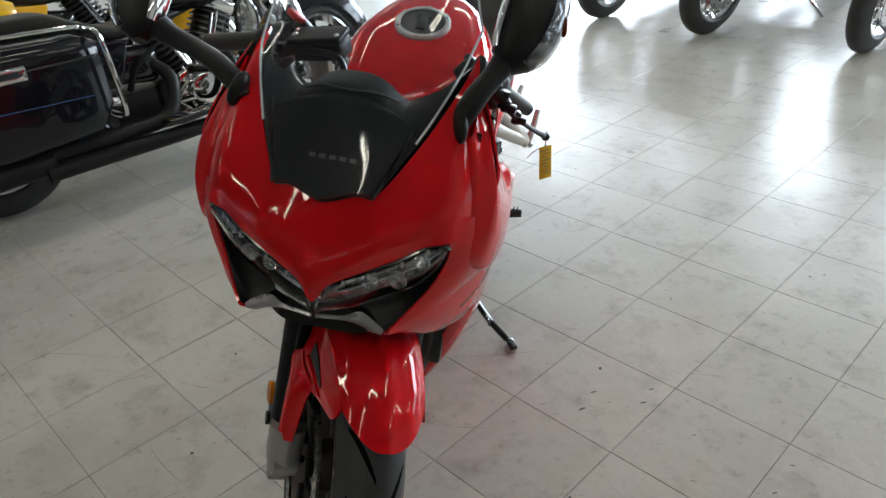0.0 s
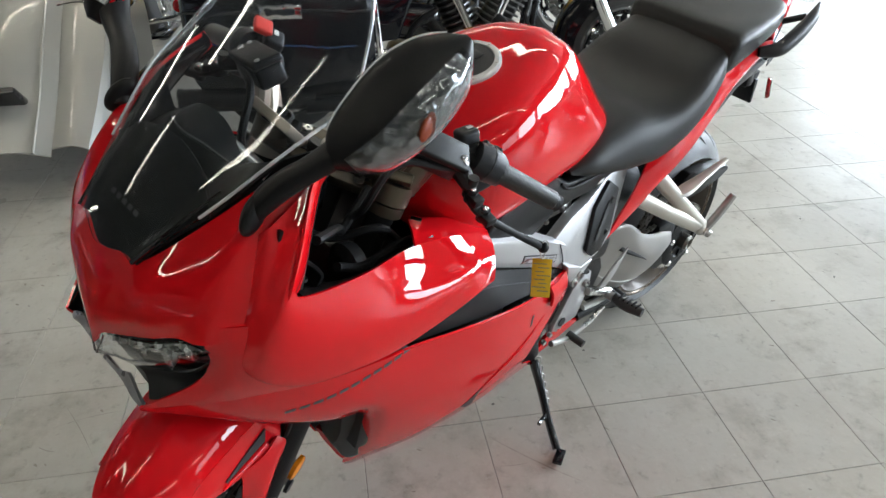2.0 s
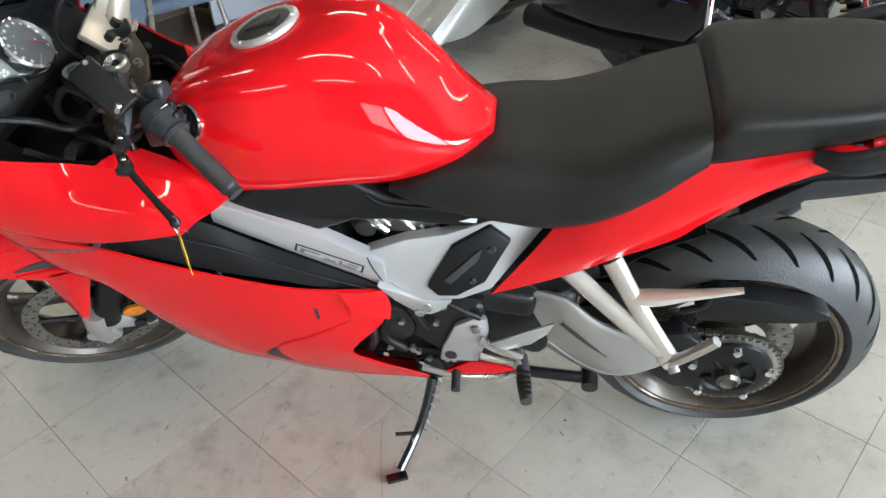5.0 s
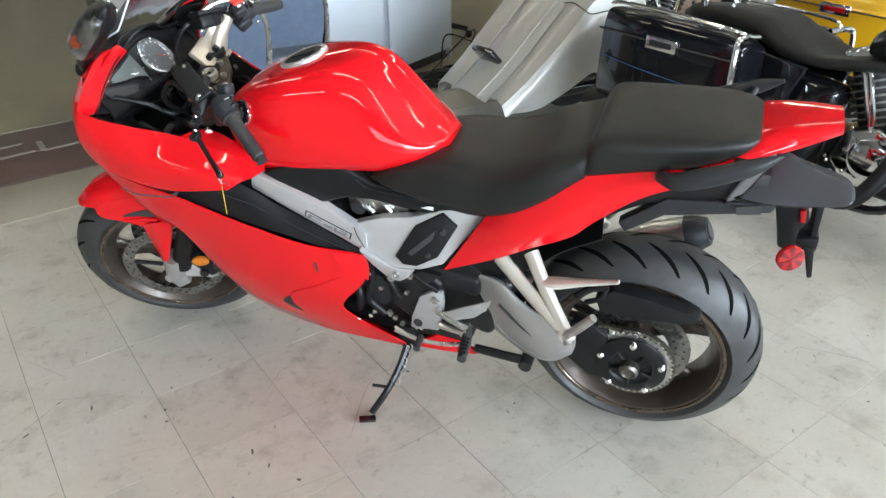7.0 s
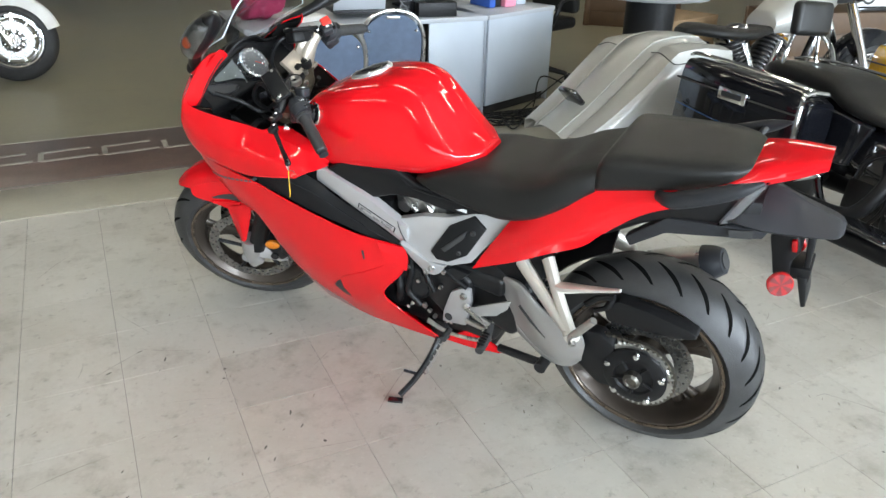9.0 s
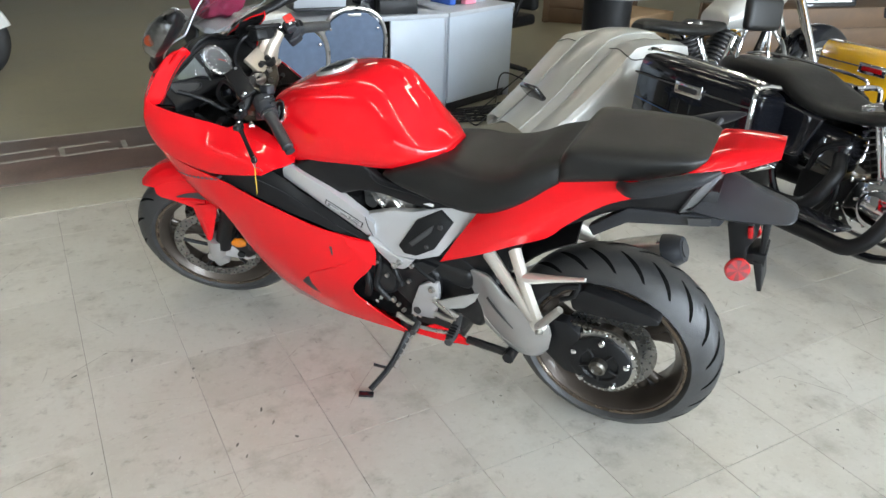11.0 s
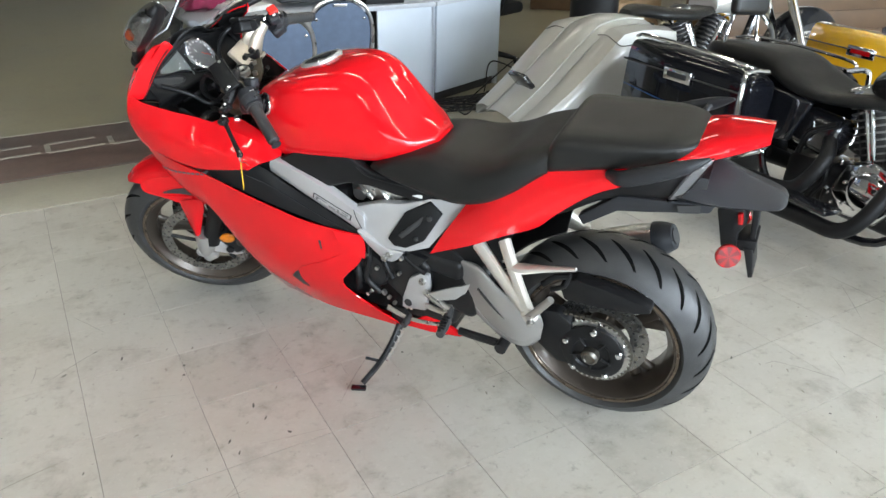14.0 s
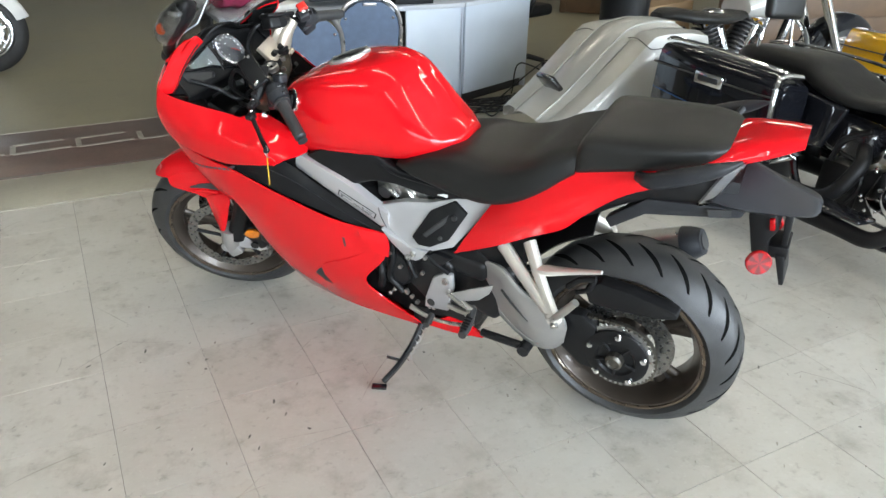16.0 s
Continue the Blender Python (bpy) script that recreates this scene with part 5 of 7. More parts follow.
bp("under_tail", hull_of([(0.30, 0.60, 0.05, 0.08, 0.64, 0.06, 0.70, 0.70), (0.12, 0.70, 0.08, 0.11, 0.74, 0.09, 0.80, 0.80), (0.0, 0.775, 0.085, 0.115, 0.80, 0.09, 0.86, 0.86), (-0.12, 0.785, 0.08, 0.105, 0.81, 0.09, 0.88, 0.885), (-0.22, 0.79, 0.06, 0.085, 0.81, 0.07, 0.87, 0.88)], 22, 22), BLACK, "black plastic under the tail")
pair("under_rail", lambda: slab([(0.065, 0.118, 0.728), (-0.03, 0.118, 0.806), (-0.15, 0.112, 0.814), (-0.245, 0.094, 0.812), (-0.235, 0.092, 0.788), (-0.10, 0.110, 0.772), (-0.03, 0.115, 0.762), (0.05, 0.118, 0.705)], 0.11, 0.03, 0.004), GREY, "dark grey under-tail rail")
pair("rail_slot", lambda: slab([(-0.165, 0.1125, 0.808), (-0.215, 0.103, 0.813), (-0.215, 0.1035, 0.792), (-0.17, 0.1115, 0.788)], 0.1, -0.002, 0), INK_SHADE)
bp("rear_fender", hull_of([(-0.15, 0.812, 0.07, 0.108, 0.828, 0.070, 0.862, 0.870), (-0.23, 0.804, 0.06, 0.106, 0.820, 0.045, 0.866, 0.882), (-0.31, 0.802, 0.050, 0.084, 0.814, 0.030, 0.838, 0.850), (-0.372, 0.800, 0.036, 0.056, 0.808, 0.022, 0.820, 0.826), (-0.388, 0.802, 0.016, 0.026, 0.806, 0.010, 0.811, 0.813)], 22, 24), GREY, "dark grey rear mudguard", None, 60)
pair("tail_lamp", lambda: slab([(-0.138, 0.122, 0.812), (-0.164, 0.114, 0.862), (-0.193, 0.106, 0.918), (-0.228, 0.094, 0.930), (-0.220, 0.096, 0.908), (-0.192, 0.104, 0.858), (-0.168, 0.113, 0.820)], 0.1, 0.02, 0.004), LENS, "clear tail lamp lens")
pair("lamp_insert", lambda: slab([(-0.145, 0.112, 0.818), (-0.170, 0.104, 0.866), (-0.198, 0.097, 0.914), (-0.222, 0.086, 0.922), (-0.186, 0.096, 0.858), (-0.164, 0.104, 0.824)], 0.1, 0.006, 0.001), GREYINK)
pair("grab_rail", lambda: tube([(-0.010, 0.142, 0.874), (-0.045, 0.170, 0.884), (-0.09, 0.177, 0.903), (-0.14, 0.177, 0.924), (-0.185, 0.172, 0.943), (-0.224, 0.160, 0.962)], [0.010, 0.015, 0.016, 0.015, 0.012, 0.003], 14, 30, 1.25), GREY, "black passenger grab rail")
pair("grab_stay", lambda: rod((-0.17, 0.160, 0.938), (-0.14, 0.09, 0.90), 0.008), GREY)
bk = bp("plate_bracket", slab([(-0.245, 0.775), (-0.300, 0.80), (-0.316, 0.750), (-0.300, 0.715), (-0.306, 0.668), (-0.268, 0.672), (-0.258, 0.72)], 0.045, 0.09, 0.006), BLACK, "black number-plate bracket")
bp("plate_post", merge(slab([(-0.322, 0.785), (-0.338, 0.780), (-0.340, 0.700), (-0.328, 0.690)], 0.032, 0.022, 0.003), slab([(-0.322, 0.785), (-0.338, 0.780), (-0.340, 0.700), (-0.328, 0.690)], -0.010, 0.022, 0.003), slab([(-0.29, 0.700), (-0.345, 0.705), (-0.345, 0.670), (-0.300, 0.672)], 0.04, 0.08, 0.004), slab([(-0.318, 0.685), (-0.340, 0.682), (-0.352, 0.605), (-0.342, 0.602)], 0.045, 0.09, 0.003)), BLACK, "", bk)
for s in (1, -1):
    b = lathe([(0, 0.0), (0.029, 0.0), (0.029, 0.007), (0.026, 0.010), (0, 0.011)], (0, 0, 0), "z", 32, False)
    b.transform(pose(-0.290, 0.092 * s, 0.687, 0, 0, 22 * s) @ Matrix.Rotation(radians(-78 * s), 4, "X"))
    rf = bp("reflector", b, REDLENS, "round red reflector", bk)
    wedges = []
    for k in range(6):
        a0, a1 = math.pi * k / 3 + 0.25, math.pi * k / 3 + 0.75
        ring = [(0.0, 0.0), (0.0255 * math.cos(a0), 0.0255 * math.sin(a0)), (0.0262 * math.cos((a0 + a1) / 2), 0.0262 * math.sin((a0 + a1) / 2)), (0.0255 * math.cos(a1), 0.0255 * math.sin(a1))]
        wedges.append(from_arrays([(x, y, h) for h in (0.0085, 0.0117) for x, y in ring], [[4, 5, 6, 7], [0, 1, 5, 4], [1, 2, 6, 5], [2, 3, 7, 6], [3, 0, 4, 7]]))
    wb = merge(*wedges)
    wb.transform(pose(-0.290, 0.092 * s, 0.687, 0, 0, 22 * s) @ Matrix.Rotation(radians(-78 * s), 4, "X"))
    bp("facet", wb, REDDEEP, "deep red prism facets", rf)
bp("lamp_stub", block((-0.30, 0.048, 0.765), (0.012, 0.012, 0.03), 0.003, (0, 10, 0)), REDLENS, "", bk)

# --- foot controls and stand
pair("peg_hanger", lambda: merge(tube([(0.335, 0.122, 0.578), (0.240, 0.176, 0.520), (0.150, 0.222, 0.472)], [0.018, 0.016, 0.017], 10, 12, 1.2), tube([(0.258, 0.122, 0.607), (0.205, 0.176, 0.540), (0.150, 0.223, 0.474)], [0.018, 0.016, 0.016], 10, 12, 1.2),
     tube([(0.222, 0.164, 0.562), (0.185, 0.170, 0.568), (0.125, 0.176, 0.588), (0.042, 0.182, 0.615)], [0.014, 0.020, 0.013, 0.007], 10, 16, 0.6), ball((0.146, 0.228, 0.468), (0.024, 0.014, 0.020)), rod((0.146, 0.218, 0.468), (0.146, 0.244, 0.466), 0.012)), HANGER, "champagne-silver cast passenger peg hanger")
pair("passenger_peg", lambda: merge(tube([(0.146, 0.237, 0.468), (0.115, 0.244, 0.510), (0.082, 0.249, 0.556)], [0.010, 0.011, 0.010], 10), rod((0.146, 0.227, 0.468), (0.135, 0.248, 0.454), 0.010)), STEEL, "folded metal passenger peg")
bp("heel_plate", slab([(0.553, 0.150, 0.415), (0.515, 0.148, 0.440), (0.487, 0.148, 0.441), (0.484, 0.150, 0.40), (0.492, 0.152, 0.36), (0.506, 0.152, 0.304), (0.592, 0.146, 0.289), (0.585, 0.148, 0.33)], 0.15, 0.018, 0.006, 2), SILVER, "silver footrest plate")
bp("plate_hole", lathe([(0, 0), (0.013, 0), (0.013, 0.002), (0, 0.002)], (0.565, 0.1485, 0.318), "y", 16, False), INK_SHADE)
bp("plate_screw", lathe([(0, 0), (0.012, 0), (0.010, 0.008), (0, 0.009)], (0.508, 0.149, 0.415), "y", 16, False), STEEL)
bp("heel_guard", slab([(0.480, 0.172, 0.395), (0.418, 0.164, 0.426), (0.353, 0.154, 0.453), (0.366, 0.154, 0.418), (0.398, 0.160, 0.389), (0.450, 0.170, 0.375)], 0.15, 0.006, 0.002), CASTING, "brushed heel guard")
bp("black_frame_lug", slab([(0.60, 0.150, 0.455), (0.53, 0.148, 0.455), (0.49, 0.140, 0.49), (0.55, 0.140, 0.50)], 0.15, 0.03, 0.006), ENGINE)
pg = bp("footpeg", tube([(0.415, 0.160, 0.352), (0.408, 0.212, 0.337), (0.400, 0.264, 0.339)], [0.011, 0.015, 0.012], 12), RUBBER, "rubber-topped rider footpeg")
bp("peg_bracket", merge(tube([(0.50, 0.158, 0.388), (0.455, 0.166, 0.370), (0.415, 0.168, 0.354)], 0.010, 8), tube([(0.50, 0.158, 0.335), (0.455, 0.164, 0.334), (0.41, 0.165, 0.335)], 0.008, 8), rod((0.42, 0.150, 0.347), (0.42, 0.187, 0.347), 0.012)), STEEL, "", pg)
for k in range(5):
    bp("peg_rib", block((0.4075 - 0.0014 * k, 0.202 + 0.012 * k, 0.353), (0.022, 0.004, 0.006), 0.001), BLACK, "", pg)
sl = bp("gear_lever", tube([(0.415, 0.165, 0.300), (0.47, 0.170, 0.282), (0.555, 0.175, 0.280), (0.625, 0.172, 0.298)], [0.007, 0.006, 0.006, 0.008], 8, 18), STEEL, "bright gear lever with rubber tip")
bp("lever_rubber", rod((0.553, 0.168, 0.286), (0.549, 0.214, 0.283), 0.010), RUBBER, "", sl)
st = bp("side_stand", tube([(0.615, 0.130, 0.200), (0.628, 0.178, 0.150), (0.650, 0.235, 0.100), (0.676, 0.296, 0.064)], [0.013, 0.011, 0.010, 0.010], 10, 18), GLOSSBLACK, "black steel side stand propped on the floor")
bp("stand_foot", block((0.682, 0.312, 0.0555), (0.048, 0.024, 0.009), 0.003, (9, -4, 25)), GLOSSBLACK, "", st)
bp("stand_tab", tube([(0.642, 0.225, 0.110), (0.674, 0.232, 0.113), (0.692, 0.238, 0.117)], 0.005, 8), GLOSSBLACK, "", st)
sp = [(0.600 + 0.03 * f + 0.007 * math.cos(40 * f), 0.132 + 0.085 * f, 0.205 - 0.10 * f + 0.007 * math.sin(40 * f)) for f in np.linspace(0, 1, 90)]
bp("stand_spring", tube(sp, 0.002, 5, 90), STEEL, "", st)
bp("stand_bracket", slab([(0.655, 0.120, 0.255), (0.60, 0.120, 0.26), (0.585, 0.124, 0.20), (0.62, 0.128, 0.18), (0.65, 0.124, 0.20)], 0.13, 0.03, 0.006), ENGINE, "", st)
bp("lower_link", merge(tube([(0.42, 0.10, 0.215), (0.33, 0.11, 0.222), (0.27, 0.115, 0.226)], 0.013, 10), rod((0.27, 0.09, 0.226), (0.27, 0.14, 0.226), 0.018)), ENGINE, "dark linkage under the swing arm")

# --- front end, turned to full left lock
def leg(s):
    p = lambda z: (1.436 - (z - 0.30) * math.tan(RAKE), 0.105 * s, z)
    return merge(rod(p(0.335), p(0.66), 0.031, 20), rod(p(0.66), p(0.918), 0.0225, 18))


for s in (1, -1):
    lg = bp("fork_leg", leg(s), BLACK, "black telescopic fork leg", None, 35, True)
    bp("fork_foot", merge(tube([(1.43, 0.105 * s, 0.375), (1.442, 0.105 * s, 0.325), (1.455, 0.102 * s, 0.285)], [0.034, 0.034, 0.028], 16), block((1.44, 0.108 * s, 0.272), (0.052, 0.04, 0.034), 0.008, (0, 25, 0)), lathe([(0, -0.02), (0.022, -0.02), (0.022, 0.024), (0.012, 0.026), (0, 0.02)], (1.46, 0.104 * s, 0.300), "y", 20, False)), CASTING, "", lg, 35, True)
    bp("caliper", merge(block((1.345, 0.098 * s, 0.335), (0.055, 0.06, 0.105), 0.014, (0, 30, 0), 3), rod((1.345, 0.128 * s, 0.36), (1.345, 0.135 * s, 0.36), 0.014), rod((1.355, 0.128 * s, 0.31), (1.355, 0.135 * s, 0.31), 0.014)), ENGINE, "black four-piston brake caliper", lg, 35, True)
    bp("caliper_bracket", slab([(1.435, 0.118, 0.345), (1.395, 0.118, 0.345), (1.335, 0.118, 0.292), (1.318, 0.118, 0.272), (1.345, 0.118, 0.268), (1.42, 0.118, 0.290)] if s > 0 else [(1.435, -0.10, 0.345), (1.395, -0.10, 0.345), (1.335, -0.10, 0.292), (1.318, -0.10, 0.272), (1.345, -0.10, 0.268), (1.42, -0.10, 0.290)], 0, 0.014, 0.004), SILVER, "", lg, 35, True)
    b = lathe([(0, 0.0), (0.026, 0.0), (0.026, 0.008), (0.02, 0.011), (0, 0.012)], (0, 0, 0), "z", 24, False)
    b.transform(pose(1.345, 0.130 * s, 0.370, -90 * s, 0, 0) @ Matrix.Diagonal((1.0, 0.72, 1, 1)))
    bp("fork_reflector", b, AMBER, "amber side reflector", lg, 35, True)
    bp("brake_hose", tube([(1.37, 0.100 * s, 0.385), (1.37, 0.105 * s, 0.46), (1.36, 0.11 * s, 0.56), (1.29, 0.08 * s, 0.68)], 0.006, 8), BLACK, "", lg, 35, True)


def on_guard(deg, r, y):
    t = math.radians(deg)
    return (FX + r * math.cos(t), y, FR + r * math.sin(t))


def mudguard():
    rows = []
    for f in np.linspace(-1, 1, 9):
        row = []
        for k in np.linspace(0, 1, 12):
            start = 53 + 13 * abs(f) ** 2.5                     # rounded front edge
            deg = start + (142 - start) * k
            wid = 0.070 + 0.014 * min(1, k * 2.5)
            drop = (0.022 + 0.018 * min(1, k * 2)) * abs(f) ** 3 - 0.004 * (abs(f) < 0.1)
            row.append(on_guard(deg, 0.337 + 0.008 * math.sin(k * math.pi) - drop - 0.006 * (k < 0.05), f * wid))
        rows.append(row)
    return sheet(rows, 36, 26, 0.004, (0.3, 0, 1))


mg = bp("front_mudguard", mudguard(), RED, "glossy red front mudguard with side slots", None, 40, True)
for s in (1, -1):
    flank = [[(65.5, 0.311, 0.0700), (75, 0.3150, 0.0738), (88, 0.3125, 0.0798), (100, 0.3090, 0.0838), (114, 0.306, 0.0838)],
             [(64, 0.291, 0.0765), (76, 0.272, 0.087), (87, 0.262, 0.091), (98, 0.256, 0.090), (112, 0.260, 0.092)],
             [(65, 0.273, 0.079), (77, 0.234, 0.090), (88, 0.203, 0.094), (99, 0.200, 0.102), (110, 0.222, 0.108)]]
    bp("guard_flank", sheet([[on_guard(a, r, y * s) for a, r, y in row] for row in flank], 24, 12, 0.004, (0, s, 0.2)), RED, "", mg, 40, True)
    guard = [[(1.474, 0.092, 0.515), (1.434, 0.108, 0.530), (1.394, 0.106, 0.530)], [(1.473, 0.097, 0.490), (1.432, 0.117, 0.503), (1.384, 0.119, 0.511)],
             [(1.472, 0.100, 0.440), (1.438, 0.124, 0.455), (1.404, 0.121, 0.462)], [(1.472, 0.102, 0.372), (1.458, 0.124, 0.370), (1.437, 0.125, 0.388)]]
    bp("fork_guard", sheet([[(x, y * s, z) for x, y, z in row] for row in guard], 12, 20, 0.004, (0, s, 0.2)), RED, "", mg, 40, True)
    # dark sheet over the flank, standing for the shade inside its slot
    slot = [[(78, 0.264, 0.0910), (88, 0.269, 0.0920), (100, 0.270, 0.0920)], [(78, 0.260, 0.0925), (88, 0.252, 0.0955), (100, 0.244, 0.0970)]]
    bp("guard_slot_shade", sheet([[on_guard(a, r, y * s) for a, r, y in row] for row in slot], 14, 4, 0.003, (0, s, 0.2)), INK_SHADE, "", mg, 40, True)
    ridge = [on_guard(76, 0.248, 0.0910 * s), on_guard(88, 0.240, 0.0955 * s), on_guard(100, 0.236, 0.0990 * s)]
    bp("slot_lip", tube(ridge, [0.002, 0.006, 0.007], 8, 16), RED, "", mg, 50, True)


def yoke():
    web = slab([(1.095, 0.035), (1.095, -0.035), (1.105, -0.070), (1.125, -0.128), (1.165, -0.132), (1.180, -0.095), (1.190, -0.030), (1.190, 0.030), (1.180, 0.095), (1.165, 0.132), (1.125, 0.128), (1.105, 0.070)], 0, 0.018, 0.005)
    web.transform(Matrix.Translation((0, 0, 0.915)) @ Matrix.Rotation(radians(90), 4, "X"))
    return merge(web, rod((1.150, 0.0, 0.893), (1.145, 0.0, 0.922), 0.030, 20), *[rod((1.155, 0.105 * s, 0.892), (1.141, 0.105 * s, 0.922), 0.033, 24) for s in (1, -1)])


yk = bp("top_yoke", yoke(), GOLD, "dark champagne aluminium top yoke", None, 35, True)
for q in (-0.05, 0.05):
    pocket = slab([(1.128, q - 0.018), (1.128, q + 0.018), (1.165, q + 0.022), (1.165, q - 0.022)], 0, 0.003, 0.001)
    pocket.transform(Matrix.Translation((0, 0, 0.9175)) @ Matrix.Rotation(radians(90), 4, "X"))
    bp("yoke_pocket", pocket, ENGINE, "", yk, 35, True)
bp("stem_nut", lathe([(0.009, 0.92), (0.022, 0.92), (0.022, 0.934), (0.017, 0.938), (0.009, 0.932)], (1.145, 0, 0), "z", 16), STEEL, "", yk, 20, True)
bp("ignition_lock", merge(lathe([(0, 0.87), (0.027, 0.87), (0.027, 0.928), (0.020, 0.934), (0.008, 0.932), (0, 0.928)], (1.215, 0, 0), "z", 24, False)), GLOSSBLACK, "", yk, 30, True)
bp("lock_ring", lathe([(0.012, 0.930), (0.021, 0.930), (0.020, 0.937), (0.012, 0.937)], (1.215, 0, 0), "z", 24), CHROME, "", yk, 30, True)
for x, y in ((1.125, 0.060), (1.125, -0.060), (1.172, 0.060), (1.172, -0.060), (1.110, 0.0)):
    bp("yoke_bolt", lathe([(0.003, 0.915), (0.008, 0.915), (0.008, 0.925), (0.003, 0.925)], (x, y, 0), "z", 10), STEEL, "", yk, 20, True)
for s in (1, -1):
    bp("fork_cap", lathe([(0, 0.915), (0.025, 0.915), (0.025, 0.932), (0.019, 0.936), (0.017, 0.928), (0, 0.926)], (1.141, 0.105 * s, 0), "z", 20, False), ENGINE, "", yk, 20, True)
    # right clamp painted pale as window-lit, left one dark as shaded
    br = bp("bar_riser", merge(rod((1.161, 0.105 * s, 0.872), (1.154, 0.105 * s, 0.888), 0.031, 24), tube([(1.140, 0.118 * s, 0.915), (1.118, 0.140 * s, 0.962), (1.098, 0.168 * s, 0.985)], [0.020, 0.016, 0.014], 12, 12, 1.3), block((1.158, 0.090 * s, 0.934), (0.016, 0.088, 0.074), 0.004, (0, 42, 18 * s)), block((1.132, 0.096 * s, 0.906), (0.030, 0.084, 0.014), 0.004, (0, 10, 18 * s)), tube([(1.150, 0.130 * s, 0.940), (1.136, 0.138 * s, 0.965), (1.110, 0.160 * s, 0.985)], [0.014, 0.013, 0.013], 10, 10, 1.8)), CLAMP_LIT if s < 0 else GOLD, "cast champagne handlebar clamp", yk, 35, True)
    for q, dx in ((0.068, 0.010), (0.104, -0.002)):
        bp("riser_bolt", rod((1.146 + dx, q * s, 0.930), (1.134 + dx, q * s, 0.941), 0.009, 12), ENGINE, "", yk, 30, True)
    bp("clamp_bolt", rod((1.150, 0.148 * s, 0.872), (1.145, 0.165 * s, 0.872), 0.008, 8), CHROME, "", yk, 30, True)
    ends = [(1.105, 0.160 * s, 0.985), (1.066, 0.215 * s, 0.968), (0.990, 0.336 * s, 0.907)]
    hb = bp("handlebar", tube(ends, 0.0115, 12), BLACK, "black clip-on handlebar", None, 35, True)
    d = V(*ends[2]) - V(*ends[1])
    g0, g1 = V(*ends[1]) + d * 0.10, V(*ends[1]) + d * 0.94
    bp("grip", tube([g0, g0 + (g1 - g0) * 0.04, g1], [0.021, 0.0175, 0.0165], 16, 12), RUBBER, "ribbed black rubber grip", hb, 40, True)
    bp("bar_end", tube([g1, g1 + d * 0.03, V(*ends[2]) + d * 0.03], [0.0165, 0.013, 0.014], 14, 5), GREY, "", hb, 40, True)
    along = d / np.linalg.norm(d)
    sw_c = V(*ends[1]) - d * 0.02
    flange = tube([sw_c + along * 0.026, sw_c + along * 0.032], 0.024, 18, 2)
    bp("grip_flange", flange, RUBBER, "", hb, 40, True)
    bp("switch_box", merge(tube([sw_c - along * 0.024, sw_c, sw_c + along * 0.024], [0.026, 0.029, 0.026], 16, 8, 1.1), block(tuple(sw_c + V(0.006, -0.004 * s, -0.024)), (0.045, 0.046, 0.036), 0.008, (25 * s, 22, -32 * s), 3)), GREY, "black switch housing", hb, 35, True)
    bp("switch_seam", tube([sw_c - along * 0.0008, sw_c + along * 0.0008], 0.0298, 16, 2, 1.1), INK_SHADE, "", hb, 35, True)
    bp("beam_switch", merge(block((1.062, 0.172 * s, 0.997), (0.034, 0.030, 0.026), 0.006, (20 * s, 10, -32 * s), 3), block((1.068, 0.188 * s, 0.985), (0.03, 0.02, 0.02), 0.005, (20 * s, 10, -32 * s))), GREY, "", hb, 35, True)
    bp("switch_mark", block((1.0575, 0.170 * s, 1.0115), (0.010, 0.007, 0.0012), 0, (20 * s, 10, -32 * s)), WHITE, "", hb, 35, True)
    bp("switch_button", merge(block(tuple(sw_c + V(-0.026, 0.008 * s, 0.014)), (0.012, 0.020, 0.012), 0.003, (20 * s, 20, -30 * s)), block(tuple(sw_c + V(-0.020, -0.012 * s, 0.020)), (0.012, 0.010, 0.010), 0.002, (20 * s, 20, -30 * s))), BLACK, "", hb, 35, True)
    bp("switch_label", block(tuple(sw_c + V(-0.012, -0.002 * s, 0.0285)), (0.004, 0.014, 0.001), 0, (20 * s, 24, -30 * s)), WHITE, "", hb, 35, True)
    # fluid reservoir lying along the bar
    ra, rb = V(1.166, 0.120 * s, 1.036), V(1.112, 0.196 * s, 0.998)
    rz = V(0.30, 0.10 * s, 0.95)
    ry_ = (rb - ra) / np.linalg.norm(rb - ra)
    rx_ = np.cross(ry_, rz) / np.linalg.norm(np.cross(ry_, rz))
    rz = np.cross(rx_, ry_)
    RM = Matrix([[rx_[i], ry_[i], rz[i], (ra + rb)[i] / 2] for i in range(3)] + [[0, 0, 0, 1]])
    body = merge(block((0, 0, -0.026), (0.044, 0.098, 0.034), 0.007, (0, 0, 0), 3), block((0, 0, -0.004), (0.049, 0.104, 0.013), 0.005, (0, 0, 0), 3))
    body.transform(RM)
    rv = bp("fluid_reservoir", body, BLACK, "black fluid reservoir with screwed lid", hb, 35, True)
    for q in (-0.044, 0.044):
        sc = lathe([(0, 0.001), (0.0045, 0.001), (0.004, 0.0042), (0, 0.0042)], (0.012 * (1 if q > 0 else -1), q, 0), "z", 10, False)
        sc.transform(RM)
        bp("lid_screw", sc, STEEL, "", rv, 20, True)
    mc = V(1.118, 0.178 * s, 0.985)
